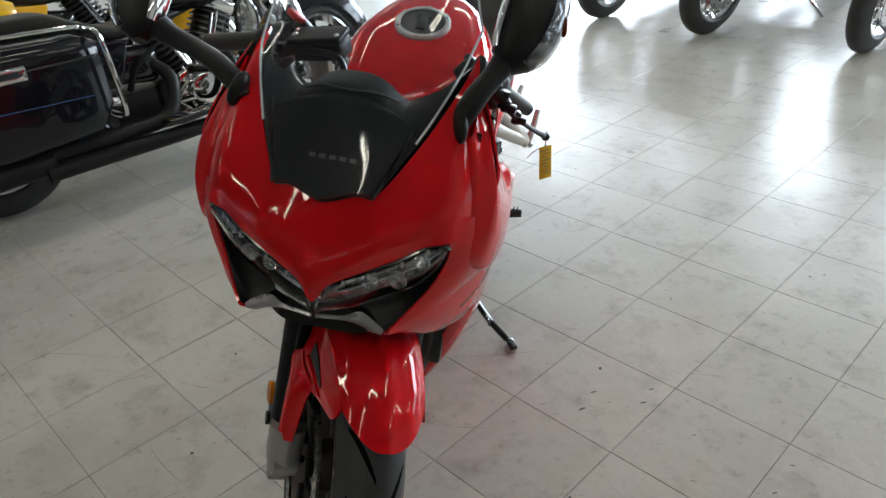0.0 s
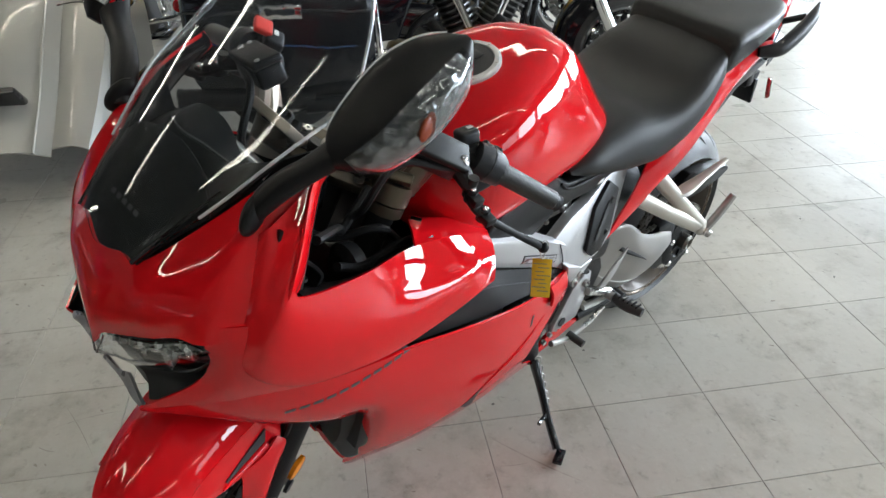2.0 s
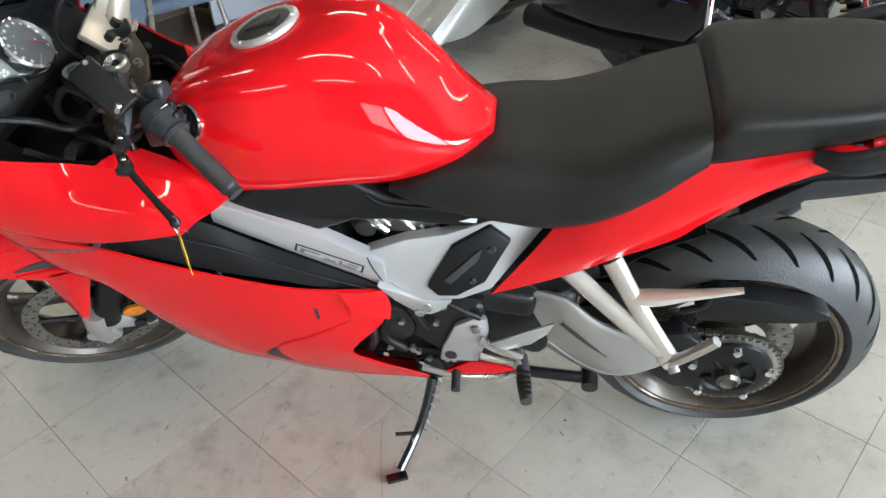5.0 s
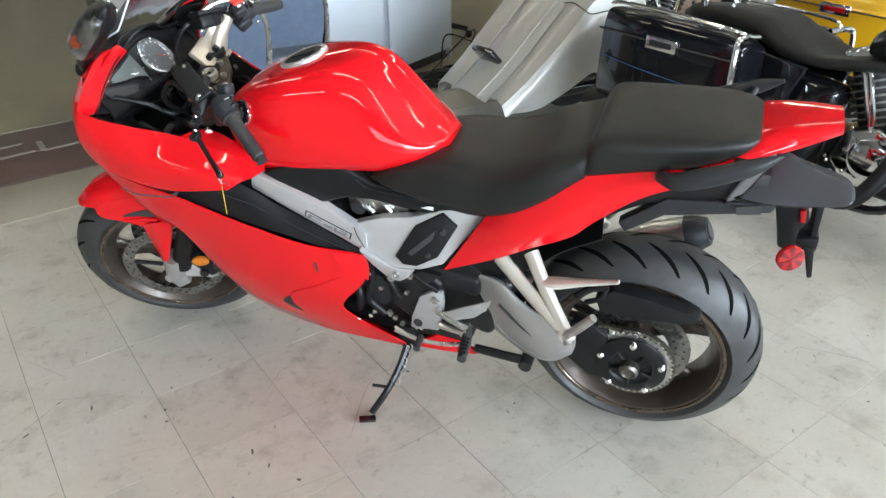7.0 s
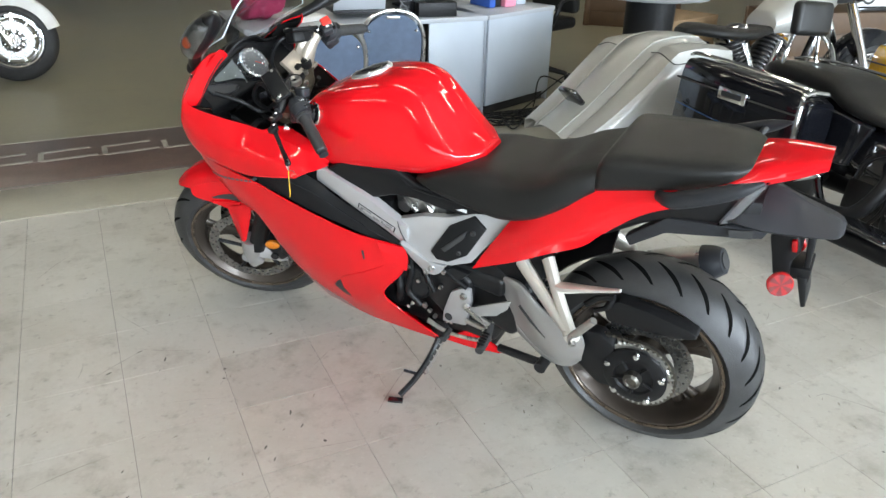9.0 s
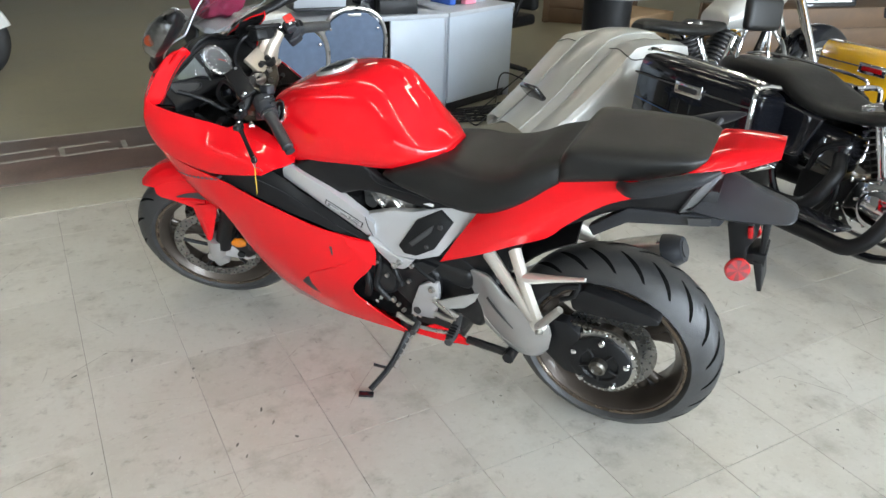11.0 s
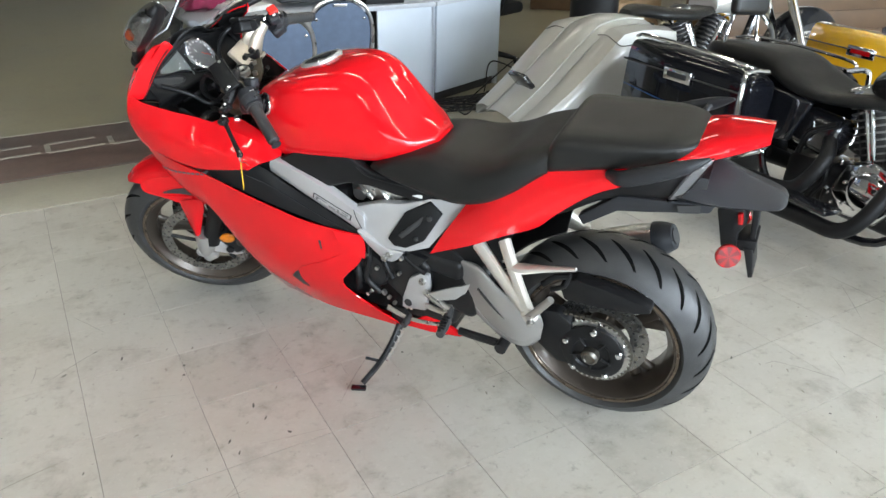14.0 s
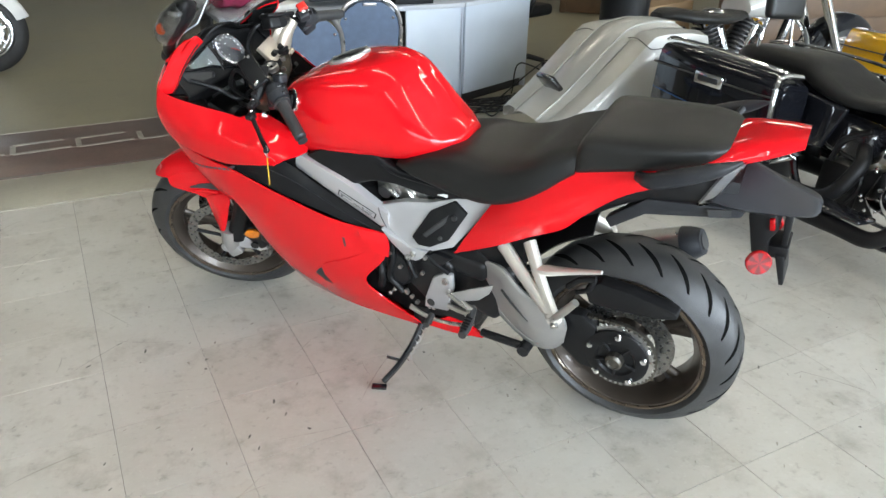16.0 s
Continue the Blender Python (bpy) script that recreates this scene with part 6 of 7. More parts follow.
    bp("lever_perch", merge(tube([tuple(mc + V(0.0, -0.05 * s, 0.02)), tuple(mc), tuple(mc + V(0.012, 0.04 * s, -0.02))], [0.016, 0.017, 0.012], 10), rod(tuple(mc + V(0.012, 0.038 * s, -0.035)), tuple(mc + V(0.012, 0.038 * s, 0.0)), 0.009)), ENGINE, "", hb, 35, True)
    bp("lever", tube([tuple(mc + V(0.010, 0.03 * s, -0.018)), (1.145, 0.240 * s, 0.945), (1.118, 0.300 * s, 0.915), (1.090, 0.350 * s, 0.893)], [0.009, 0.008, 0.006, 0.008], 10, 18, 0.7), BLACK, "black hinged hand lever", hb, 35, True)
    for q in ((1.136, 0.222, 0.957), (1.140, 0.250, 0.938)):
        bp("lever_hinge", merge(rod((q[0], q[1] * s, q[2] - 0.010), (q[0], q[1] * s, q[2] + 0.012), 0.009, 10), block((q[0] + 0.004, (q[1] + 0.008) * s, q[2]), (0.020, 0.024, 0.014), 0.003, (0, 0, -25 * s))), ENGINE, "", hb, 35, True)
        bp("hinge_bolt", ball((q[0], q[1] * s, q[2] + 0.013), (0.0055, 0.0055, 0.003), (0, 0, 0), 10, 6), CHROME, "", hb, 35, True)
    bp("lever_ball", ball((1.090, 0.352 * s, 0.892), (0.009, 0.009, 0.009)), BLACK, "", hb, 35, True)
    bp("cable", tube([tuple(mc + V(0.02, 0, 0)), (1.20, 0.12 * s, 1.0), (1.24, 0.10 * s, 0.93), (1.18, 0.06 * s, 0.84)], 0.006, 8, 24), BLACK, "", hb, 35, True)
    for q in (V(0.004, 0.012, 0.0), V(0.02, -0.03, -0.01), V(0.012, 0.035, -0.036)):
        bp("perch_bolt", ball(tuple(mc + V(q[0], q[1] * s, q[2] + 0.016)), (0.007, 0.007, 0.006), (0, 0, 0), 10, 6), CHROME, "", hb, 35, True)
bp("lower_yoke", block((1.235, 0, 0.71), (0.09, 0.27, 0.05), 0.012, (0, 25.5, 0)), ENGINE, "", None, 35, True)
bp("steering_head", rod((1.25, 0, 0.68), (1.135, 0, 0.92), 0.04, 20), ENGINE)
bp("horn", lathe([(0, -0.02), (0.038, -0.02), (0.042, 0.0), (0.030, 0.012), (0, 0.014)], (1.21, 0.14, 0.80), "x", 24, False), ENGINE)
for pts in ([(1.30, 0.20, 0.93), (1.24, 0.16, 0.90), (1.20, 0.12, 0.86), (1.14, 0.10, 0.90)], [(1.28, 0.05, 0.88), (1.22, 0.10, 0.84), (1.15, 0.14, 0.85), (1.10, 0.13, 0.80)], [(1.26, 0.19, 0.86), (1.20, 0.17, 0.82), (1.12, 0.16, 0.82), (1.05, 0.14, 0.79)]):
    bp("wiring_loom", tube(pts, 0.007, 8, 22), BLACK)
    bp("wiring_loom", tube([(x, -y, z) for x, y, z in pts], 0.007, 8, 22), BLACK)

bp("kill_switch", block((1.066, -0.190, 1.017), (0.030, 0.030, 0.012), 0.004, (-20, 10, 32), 3), NEEDLE, "red engine stop switch", None, 35, True)

# --- the price tag hung on the clutch lever
tip = TURNED @ Vector((1.090, 0.352, 0.892))
tw = bike.matrix_world @ tip
tag = thing("price_tag", "yellow card tag hung by wire from the clutch lever", "tag", pose(tw.x, tw.y, tw.z, 0, 0, 73))
card = part("card", block((0, 0, -0.058), (0.031, 0.0010, 0.074), 0.0003), YELLOWTAG, tag, "yellow printed card")
part("wire", tube([(0, 0.0, -0.022), (0.004, 0.004, -0.008), (0, 0.0, 0.012), (-0.008, -0.004, 0.004), (0.0, 0.0, -0.02)], 0.0011, 6), STEEL, tag)
part("wire", tube([(0, 0.0, -0.02), (0.02, -0.01, -0.03), (0.034, -0.018, -0.045)], 0.001, 5), STEEL, tag)
for k in range(8):
    for sd in (-1, 1):
        part("bar", block(((-1) ** k * 0.003, 0.0007 * sd, -0.030 - 0.0075 * k), (0.022 - 0.004 * (k % 3), 0.0004, 0.0013), 0), GREYINK, card)


# ---------------------------------------------------------------- the other motorcycles
def arc_shell(x, z, r, w, a0, a1, lip=0.05, th=0.005):
    rows = []
    for f in np.linspace(-1, 1, 9):
        rows.append([(x + (r - lip * abs(f) ** 4) * math.cos(a), f * w, z + (r - lip * abs(f) ** 4) * math.sin(a)) for a in np.linspace(radians(a0), radians(a1), 14)])
    return sheet(rows, 30, 17, th, (0, 0, 1))


def finned_cylinder(a, b, r, n):
    a, b = V(*a), V(*b)
    t = (b - a) / np.linalg.norm(b - a)
    bms = [rod(a, b, r * 0.78, 20)]
    fins = [tube([c - t * 0.004, c + t * 0.004], r, 20, 2) for c in (a + (b - a) * (k + 0.5) / n for k in range(n))]
    return bms[0], fins


def cruiser_wheel(t, x, R, W, face):
    ty = []
    prof = [(R - (R - 0.20 - 0.01) * abs(a) ** 3 * 0.9, W / 2 * a) for a in np.linspace(-1, 1, 11)] + [(0.2, W * 0.38), (0.2, -W * 0.38)]
    part("tyre", lathe(prof, (x, 0, R), "y", 56), RUBBER, t, "black road tyre", 50)
    rm = part("rim", lathe([(0.212, W * 0.40), (0.196, W * 0.36), (0.182, W * 0.2), (0.182, -W * 0.2), (0.196, -W * 0.36), (0.212, -W * 0.40), (0.196, -W * 0.43), (0.168, -W * 0.2), (0.168, W * 0.2), (0.196, W * 0.43)], (x, 0, R), "y", 56), CHROME, t, "polished rim")
    for k in range(9):
        a = 2 * math.pi * k / 9
        part("spoke", tube([(x + 0.04 * math.cos(a), 0, R + 0.04 * math.sin(a)), (x + 0.175 * math.cos(a + 0.12), 0, R + 0.175 * math.sin(a + 0.12))], [0.016, 0.010], 8, 3, 1.4), face, rm)
    part("hub", lathe([(0, 0.07), (0.05, 0.07), (0.06, 0.03), (0.06, -0.03), (0.05, -0.07), (0, -0.07)], (x, 0, R), "y", 28, False), CHROME, rm)
    for s in (1, -1):
        part("brake_disc", lathe([(0.085, 0.075 * s), (0.145, 0.075 * s), (0.145, 0.080 * s), (0.085, 0.080 * s)], (x, 0, R), "y", 40), DISC, rm)


def saddlebag(t, paint, s, stripe):
    """A hard pannier with lid, latch plate and chrome rail."""
    rings = []
    for x, z0, z1, y0, y1 in ((-0.33, 0.33, 0.685, 0.215, 0.355), (-0.30, 0.30, 0.710, 0.20, 0.385), (0.0, 0.29, 0.715, 0.19, 0.400), (0.36, 0.31, 0.705, 0.19, 0.390), (0.44, 0.40, 0.67, 0.205, 0.350)):
        ring = []
        for a in np.linspace(0, 2 * np.pi, 32, endpoint=False):
            u, w = math.cos(a), math.sin(a)
            e = 0.4
            uu, ww = abs(u) ** e * (1 if u > 0 else -1), abs(w) ** e * (1 if w > 0 else -1)
            ring.append((x, s * ((y0 + y1) / 2 + uu * (y1 - y0) / 2), (z0 + z1) / 2 + ww * (z1 - z0) / 2))
        rings.append(ring)
    bag = part("saddlebag", loft(rings), paint, t, "hard pannier with latch", 50)
    part("lid_seam", tube([(-0.33, 0.358 * s, 0.612), (-0.30, 0.389 * s, 0.614), (0.0, 0.405 * s, 0.616), (0.36, 0.395 * s, 0.615), (0.42, 0.365 * s, 0.612)], 0.004, 6), INK_SHADE, bag)
    part("latch", block((0.07, 0.404 * s, 0.612), (0.17, 0.012, 0.055), 0.005), CHROME, bag, "chrome latch plate")
    part("latch_inset", block((0.07, 0.410 * s, 0.612), (0.12, 0.008, 0.024), 0.003), REDLENS if stripe is None else GREY, bag)
    if stripe is not None:
        part("stripe", tube([(-0.30, 0.390 * s, 0.50), (0.0, 0.406 * s, 0.485), (0.36, 0.394 * s, 0.47)], 0.002, 6), stripe, bag)


FINS = material("machined_fins", (0.16, 0.16, 0.16), 0.35, 0.8, 0, 0.15, 30)


def engine_vtwin(t):
    e = part("crankcase", merge(block((0.78, 0, 0.30), (0.40, 0.24, 0.22), 0.05, (0, 0, 0), 3), block((0.50, 0.02, 0.30), (0.26, 0.22, 0.18), 0.04)), ENGINE, t, "black V-twin engine with chrome covers")
    for a, b in (((0.76, 0, 0.38), (0.64, 0, 0.66)), ((0.82, 0, 0.38), (0.97, 0, 0.64))):
        barrel, fins = finned_cylinder(a, b, 0.095, 11)
        part("cylinder", barrel, ENGINE, e)
        for f in fins:
            part("fin", f, FINS, e)
    part("rocker_cover", block((0.63, 0, 0.69), (0.17, 0.15, 0.07), 0.02, (0, -22, 0), 3), CHROME, e)
    part("rocker_cover", block((0.985, 0, 0.67), (0.17, 0.15, 0.07), 0.02, (0, 28, 0), 3), CHROME, e)
    part("cam_cover", lathe([(0, -0.165), (0.055, -0.165), (0.075, -0.155), (0.085, -0.13), (0.085, -0.10), (0, -0.10)], (0.80, 0, 0.34), "y", 36, False), CHROME, e, "round chrome cam cover")
    part("gear_cover", slab([(0.92, 0.30), (0.90, 0.42), (0.80, 0.46), (0.68, 0.42), (0.64, 0.30), (0.72, 0.22), (0.86, 0.22)], -0.10, 0.035, 0.012, 3), CHROME, e)
    part("primary_cover", slab([(1.0, 0.26), (0.98, 0.36), (0.85, 0.40), (0.55, 0.38), (0.45, 0.30), (0.50, 0.22), (0.90, 0.20)], 0.165, 0.06, 0.02, 3), CHROME, e)
    part("derby_cover", lathe([(0, 0.18), (0.06, 0.178), (0.075, 0.165), (0.075, 0.14), (0, 0.14)], (0.62, 0, 0.30), "y", 36, False), CHROME, e)
    for x0, x1 in ((0.76, 0.655), (0.775, 0.68), (0.83, 0.93), (0.845, 0.955)):
        part("pushrod_tube", rod((x0, -0.10, 0.42), (x1, -0.085, 0.64), 0.010, 10), CHROME, e)
    rng = random.Random(7)
    for k in range(26):
        a = rng.uniform(0, 6.28)
        p = (0.78 + rng.uniform(-0.16, 0.18), -0.136 - 0.01 * rng.random(), 0.33 + rng.uniform(-0.09, 0.14))
        part("engine_bolt", ball(p, (0.008, 0.006, 0.008), (0, 0, 0), 8, 6), CHROME, e)
    for pts, r in (([(0.45, -0.13, 0.40), (0.50, -0.16, 0.50), (0.60, -0.15, 0.56)], 0.013), ([(0.55, -0.12, 0.22), (0.62, -0.15, 0.33), (0.60, -0.15, 0.45)], 0.010), ([(0.95, -0.12, 0.28), (1.02, -0.14, 0.40), (1.00, -0.11, 0.52)], 0.011)):
        part("hose", tube(pts, r, 8), BLACK, e)
    part("oil_tank", block((0.50, -0.08, 0.50), (0.22, 0.14, 0.16), 0.04, (0, 8, 0), 3), GLOSSBLACK, e)


def touring_motorcycle(label, paint, m, stripe=None, bags=True, seat_pad=False, guard=True, group="parked motorcycles", wheel_mat=BLACKPAINT, tall=False):
    t = thing("touring_motorcycle", label, "motorcycle", m, group)
    cruiser_wheel(t, 0.0, 0.315, 0.16, wheel_mat)
    cruiser_wheel(t, 1.63, 0.315, 0.13, wheel_mat)
    part("rear_fender", arc_shell(0.0, 0.315, 0.365, 0.105, 15, 165, 0.10), paint, t, "", 50)
    part("front_fender", arc_shell(1.63, 0.315, 0.350, 0.085, 15, 175, 0.09), paint, t, "", 50)
    if bags:
        for s in (1, -1):
            saddlebag(t, paint, s, stripe)
            if guard:
                part("bag_rail", tube([(-0.31, 0.34 * s, 0.722), (-0.22, 0.375 * s, 0.742), (0.05, 0.385 * s, 0.745), (0.34, 0.375 * s, 0.732), (0.42, 0.33 * s, 0.715)], 0.008, 8, 30), CHROME, t, "chrome rail along the pannier lid")
                part("bag_guard", tube([(0.44, 0.20 * s, 0.36), (0.455, 0.37 * s, 0.36), (0.46, 0.405 * s, 0.42), (0.445, 0.405 * s, 0.66), (0.435, 0.37 * s, 0.705), (0.42, 0.25 * s, 0.70)], 0.013, 10, 36), CHROME, t, "chrome crash bar before the pannier")
    part("rider_seat", hull_of([(0.980, 0.670, 0.050, 0.070, 0.685, 0.050, 0.705, 0.708), (0.820, 0.640, 0.100, 0.135, 0.665, 0.110, 0.690, 0.690), (0.620, 0.620, 0.140, 0.175, 0.645, 0.150, 0.668, 0.664), (0.460, 0.640, 0.150, 0.180, 0.680, 0.145, 0.718, 0.722), (0.340, 0.675, 0.130, 0.160, 0.720, 0.130, 0.768, 0.776), (0.170, 0.685, 0.110, 0.138, 0.728, 0.112, 0.770, 0.777), (-0.030, 0.680, 0.090, 0.112, 0.718, 0.092, 0.755, 0.760), (-0.120, 0.685, 0.040, 0.060, 0.705, 0.040, 0.722, 0.726)], 40, 28), LEATHER, t, "black stitched two-up seat", 60)
    part("fuel_tank", hull_of([(1.27, 0.80, 0.05, 0.075, 0.84, 0.05, 0.90, 0.905), (1.18, 0.72, 0.10, 0.145, 0.83, 0.10, 0.93, 0.945), (1.05, 0.69, 0.13, 0.185, 0.81, 0.13, 0.935, 0.95), (0.90, 0.68, 0.11, 0.16, 0.77, 0.11, 0.86, 0.875), (0.78, 0.69, 0.06, 0.09, 0.73, 0.06, 0.775, 0.78)], 28, 28), paint, t, "", 60)
    part("tank_console", hull_of([(1.22, 0.92, 0.02, 0.03, 0.935, 0.02, 0.955, 0.957), (1.05, 0.93, 0.035, 0.045, 0.945, 0.03, 0.97, 0.972), (0.85, 0.83, 0.02, 0.03, 0.85, 0.02, 0.865, 0.868)], 14, 16), CHROME, t)
    if stripe is not None:
        rest = part("backrest", block((0.02, 0, 0.955), (0.055, 0.22, 0.15), 0.026, (0, -8, 0), 4), LEATHER, t, "black padded passenger backrest")
        for s in (1, -1):
            part("backrest_post", tube([(0.06, 0.11 * s, 0.64), (0.02, 0.10 * s, 0.78), (0.015, 0.07 * s, 0.92)], 0.009, 8), CHROME, rest)
    before = set(t.children)
    engine_vtwin(t)
    for o in set(t.children) - before:
        o.location.x += 0.13
    part("side_panel", slab([(0.62, 0.62), (0.40, 0.64), (0.30, 0.56), (0.36, 0.42), (0.55, 0.44)], -0.16, 0.03, 0.012, 3), paint, t)
    part("side_panel", slab([(0.62, 0.62), (0.40, 0.64), (0.30, 0.56), (0.36, 0.42), (0.55, 0.44)], 0.19, 0.03, 0.012, 3), paint, t)
    for z, x1, y in ((0.26, 0.70, -0.24), (0.20, 1.0, -0.27)):
        part("exhaust_pipe", tube([(x1, -0.12, 0.50), (x1 + 0.05, -0.19, 0.42), (x1 - 0.02, y, z + 0.02), (x1 - 0.22, y - 0.02, z), (0.30, y - 0.03, z), (0.12, y - 0.03, z)], [0.028, 0.030, 0.032, 0.034, 0.036, 0.038], 14, 40), BLACK, t, "matt black exhaust pipe")
    part("muffler", tube([(0.16, -0.275, 0.235), (-0.10, -0.285, 0.24), (-0.42, -0.295, 0.25)], [0.05, 0.056, 0.052], 20, 14), BLACK, t, "matt black muffler")
    part("muffler", tube([(0.40, 0.255, 0.225), (0.0, 0.275, 0.235), (-0.42, 0.285, 0.25)], [0.03, 0.056, 0.052], 20, 14), BLACK, t, "matt black muffler")
    for s in (1, -1):
        fb = part("footboard", block((0.78, 0.30 * s, 0.27), (0.30, 0.11, 0.022), 0.010, (0, 0, 0), 3), GLOSSBLACK, t, "rider footboard")
        oval = lathe([(0, 0.0), (0.055, 0.0), (0.062, 0.006), (0.06, 0.016), (0, 0.018)], (0, 0, 0), "z", 32, False)
        oval.transform(pose(0.34, 0.27 * s, 0.42, 30 * s, 0, 0) @ Matrix.Diagonal((1.7, 1.0, 1.0, 1)))
        pb = part("passenger_board", oval, CHROME, t, "oval chrome passenger footboard")
        part("board_bracket", merge(block((0.34, 0.20 * s, 0.40), (0.05, 0.14, 0.03), 0.008), rod((0.43, 0.22 * s, 0.40), (0.52, 0.24 * s, 0.385), 0.02)), CHROME, pb)
        p = lambda z: (1.60 - (z - 0.315) * 0.50, 0.11 * s, z)
        part("fork_leg", merge(rod(p(0.29), p(0.62), 0.030, 16), rod(p(0.62), p(0.98), 0.024, 16)), CHROME, t, "chrome fork leg")
        part("grip", rod((1.00, 0.36 * s, 1.10), (0.92, 0.47 * s, 1.07), 0.018, 12), RUBBER, t)
        part("signal_lamp", ball((-0.36, 0.20 * s, 0.62), (0.03, 0.03, 0.03)), REDLENS, t)
    part("handlebar", tube([(0.94, 0.45, 1.08), (1.02, 0.34, 1.11), (1.16, 0.20, 1.12), (1.20, 0.0, 1.06), (1.16, -0.20, 1.12), (1.02, -0.34, 1.11), (0.94, -0.45, 1.08)], 0.013, 10, 40), CHROME, t)
    part("headlamp", lathe([(0, 0.09), (0.08, 0.085), (0.095, 0.06), (0.10, 0.0), (0.06, -0.10), (0, -0.12)], (1.36, 0, 0.92), "x", 32, False), CHROME, t, "chrome headlamp shell")
    part("rear_light", block((-0.37, 0, 0.48), (0.03, 0.12, 0.06), 0.012), REDLENS, t, "red tail lamp")
    part("drive_belt_guard", slab([(0.40, 0.36), (0.0, 0.40), (-0.10, 0.34), (0.0, 0.33), (0.40, 0.31)], 0.13, 0.02, 0.004), GLOSSBLACK, t)
    part("frame", merge(tube([(0.36, 0.12, 0.60), (0.42, 0.13, 0.30), (0.60, 0.13, 0.18), (1.05, 0.13, 0.18), (1.20, 0.06, 0.60), (1.25, 0.0, 0.86)], 0.018, 10, 40), tube([(0.36, -0.12, 0.60), (0.42, -0.13, 0.30), (0.60, -0.13, 0.18), (1.05, -0.13, 0.18), (1.20, -0.06, 0.60), (1.25, 0.0, 0.86)], 0.018, 10, 40)), GLOSSBLACK, t)
    part("side_stand", tube([(0.85, 0.16, 0.20), (0.83, 0.26, 0.11), (0.80, 0.33, 0.035)], [0.014, 0.012, 0.010], 10), CHROME, t, "chrome side stand")
    if seat_pad:
        bk_ = part("backrest", block((-0.06, 0, 1.08), (0.06, 0.24, 0.26), 0.03, (0, -8, 0), 4), LEATHER, t, "black padded passenger backrest")
        for s in (1, -1):
            part("backrest_bar", tube([(0.02, 0.14 * s, 0.66), (-0.06, 0.14 * s, 0.85), (-0.075, 0.10 * s, 1.08)], 0.010, 8), CHROME, bk_)
    return t


touring_motorcycle("black touring motorcycle with hard panniers and chrome engine", BLACKPAINT, pose(2.68, 0.21, 0, 0, 0, -93) @ pose(0, 0, 0, -5, 0, 0), BLUESTRIPE)
touring_motorcycle("yellow touring motorcycle with black seat and panniers", YELLOWPAINT, pose(3.92, 0.10, 0, 0, 0, -98) @ pose(0, 0, 0, -5, 0, 0), None, True, True, False)


def silver_bagger(m):
    t = thing("custom_bagger", "silver custom bagger with long stretched panniers and fender", "motorcycle", m, "parked motorcycles")
    cruiser_wheel(t, 0.13, 0.315, 0.18, BLACKPAINT)
    cruiser_wheel(t, 1.75, 0.32, 0.13, CHROME)
    for s in (1, -1):
        # pannier: high at the front, swept down and back to a low blade
        rows_top = [(0.34, 0.642), (0.18, 0.662), (0.02, 0.655), (-0.045, 0.622), (-0.20, 0.480), (-0.38, 0.325), (-0.57, 0.185)]
        outer = sheet([[(x, 0.375 * s if x > -0.2 else (0.375 - 0.10 * (-0.2 - x)) * s, z) for x, z in rows_top],
                       [(x + 0.01, (0.395 if x > -0.2 else 0.395 - 0.10 * (-0.2 - x)) * s, 0.30 + (z - 0.30) * 0.62 if x > -0.3 else z - 0.06) for x, z in rows_top],
                       [(x + 0.03, (0.365 if x > -0.2 else 0.365 - 0.1 * (-0.2 - x)) * s, (0.27 if x > -0.05 else 0.20) if x > -0.3 else 0.13) for x, z in rows_top]], 26, 12, 0.006, (0, s, 0))
        bag = part("pannier", outer, SILVERPAINT, t, "silver stretched pannier", 60)
        topsheet = sheet([[(x, 0.375 * s if x > -0.2 else (0.375 - 0.10 * (-0.2 - x)) * s, z) for x, z in rows_top],
                          [(x + 0.01, 0.27 * s, z + 0.018) for x, z in rows_top],
                          [(x + 0.02, 0.165 * s, z + 0.004) for x, z in rows_top]], 26, 10, 0.006, (0, 0, 1))
        part("pannier_lid", topsheet, SILVERPAINT, bag, "", 60)
        part("lid_seam", tube([(0.34, 0.388 * s, 0.588), (0.1, 0.394 * s, 0.596), (-0.03, 0.390 * s, 0.590), (-0.062, 0.372 * s, 0.607), (-0.055, 0.27 * s, 0.635), (-0.045, 0.17 * s, 0.628)], 0.003, 6), INK_SHADE, bag)
        part("latch", block((0.16, 0.396 * s, 0.572), (0.15, 0.014, 0.038), 0.005), CHROME, bag, "chrome pannier latch")
        part("latch_inset", block((0.16, 0.404 * s, 0.572), (0.11, 0.006, 0.022), 0.003), GLOSSBLACK, bag)
        part("fork_leg", rod((1.72, 0.11 * s, 0.30), (1.36, 0.11 * s, 0.98), 0.03, 16), CHROME, t)
        part("engine_guard", tube([(1.20, 0.08 * s, 0.24), (1.16, 0.32 * s, 0.28), (1.10, 0.38 * s, 0.42), (1.14, 0.30 * s, 0.60), (1.20, 0.08 * s, 0.72)], 0.015, 10, 30), CHROME, t)
        part("footboard", block((0.85, 0.30 * s, 0.27), (0.30, 0.11, 0.022), 0.01), GLOSSBLACK, t)
    ridge = [(0.30, 0.690), (0.16, 0.700), (0.02, 0.680), (-0.06, 0.635), (-0.21, 0.505), (-0.39, 0.345), (-0.59, 0.195)]
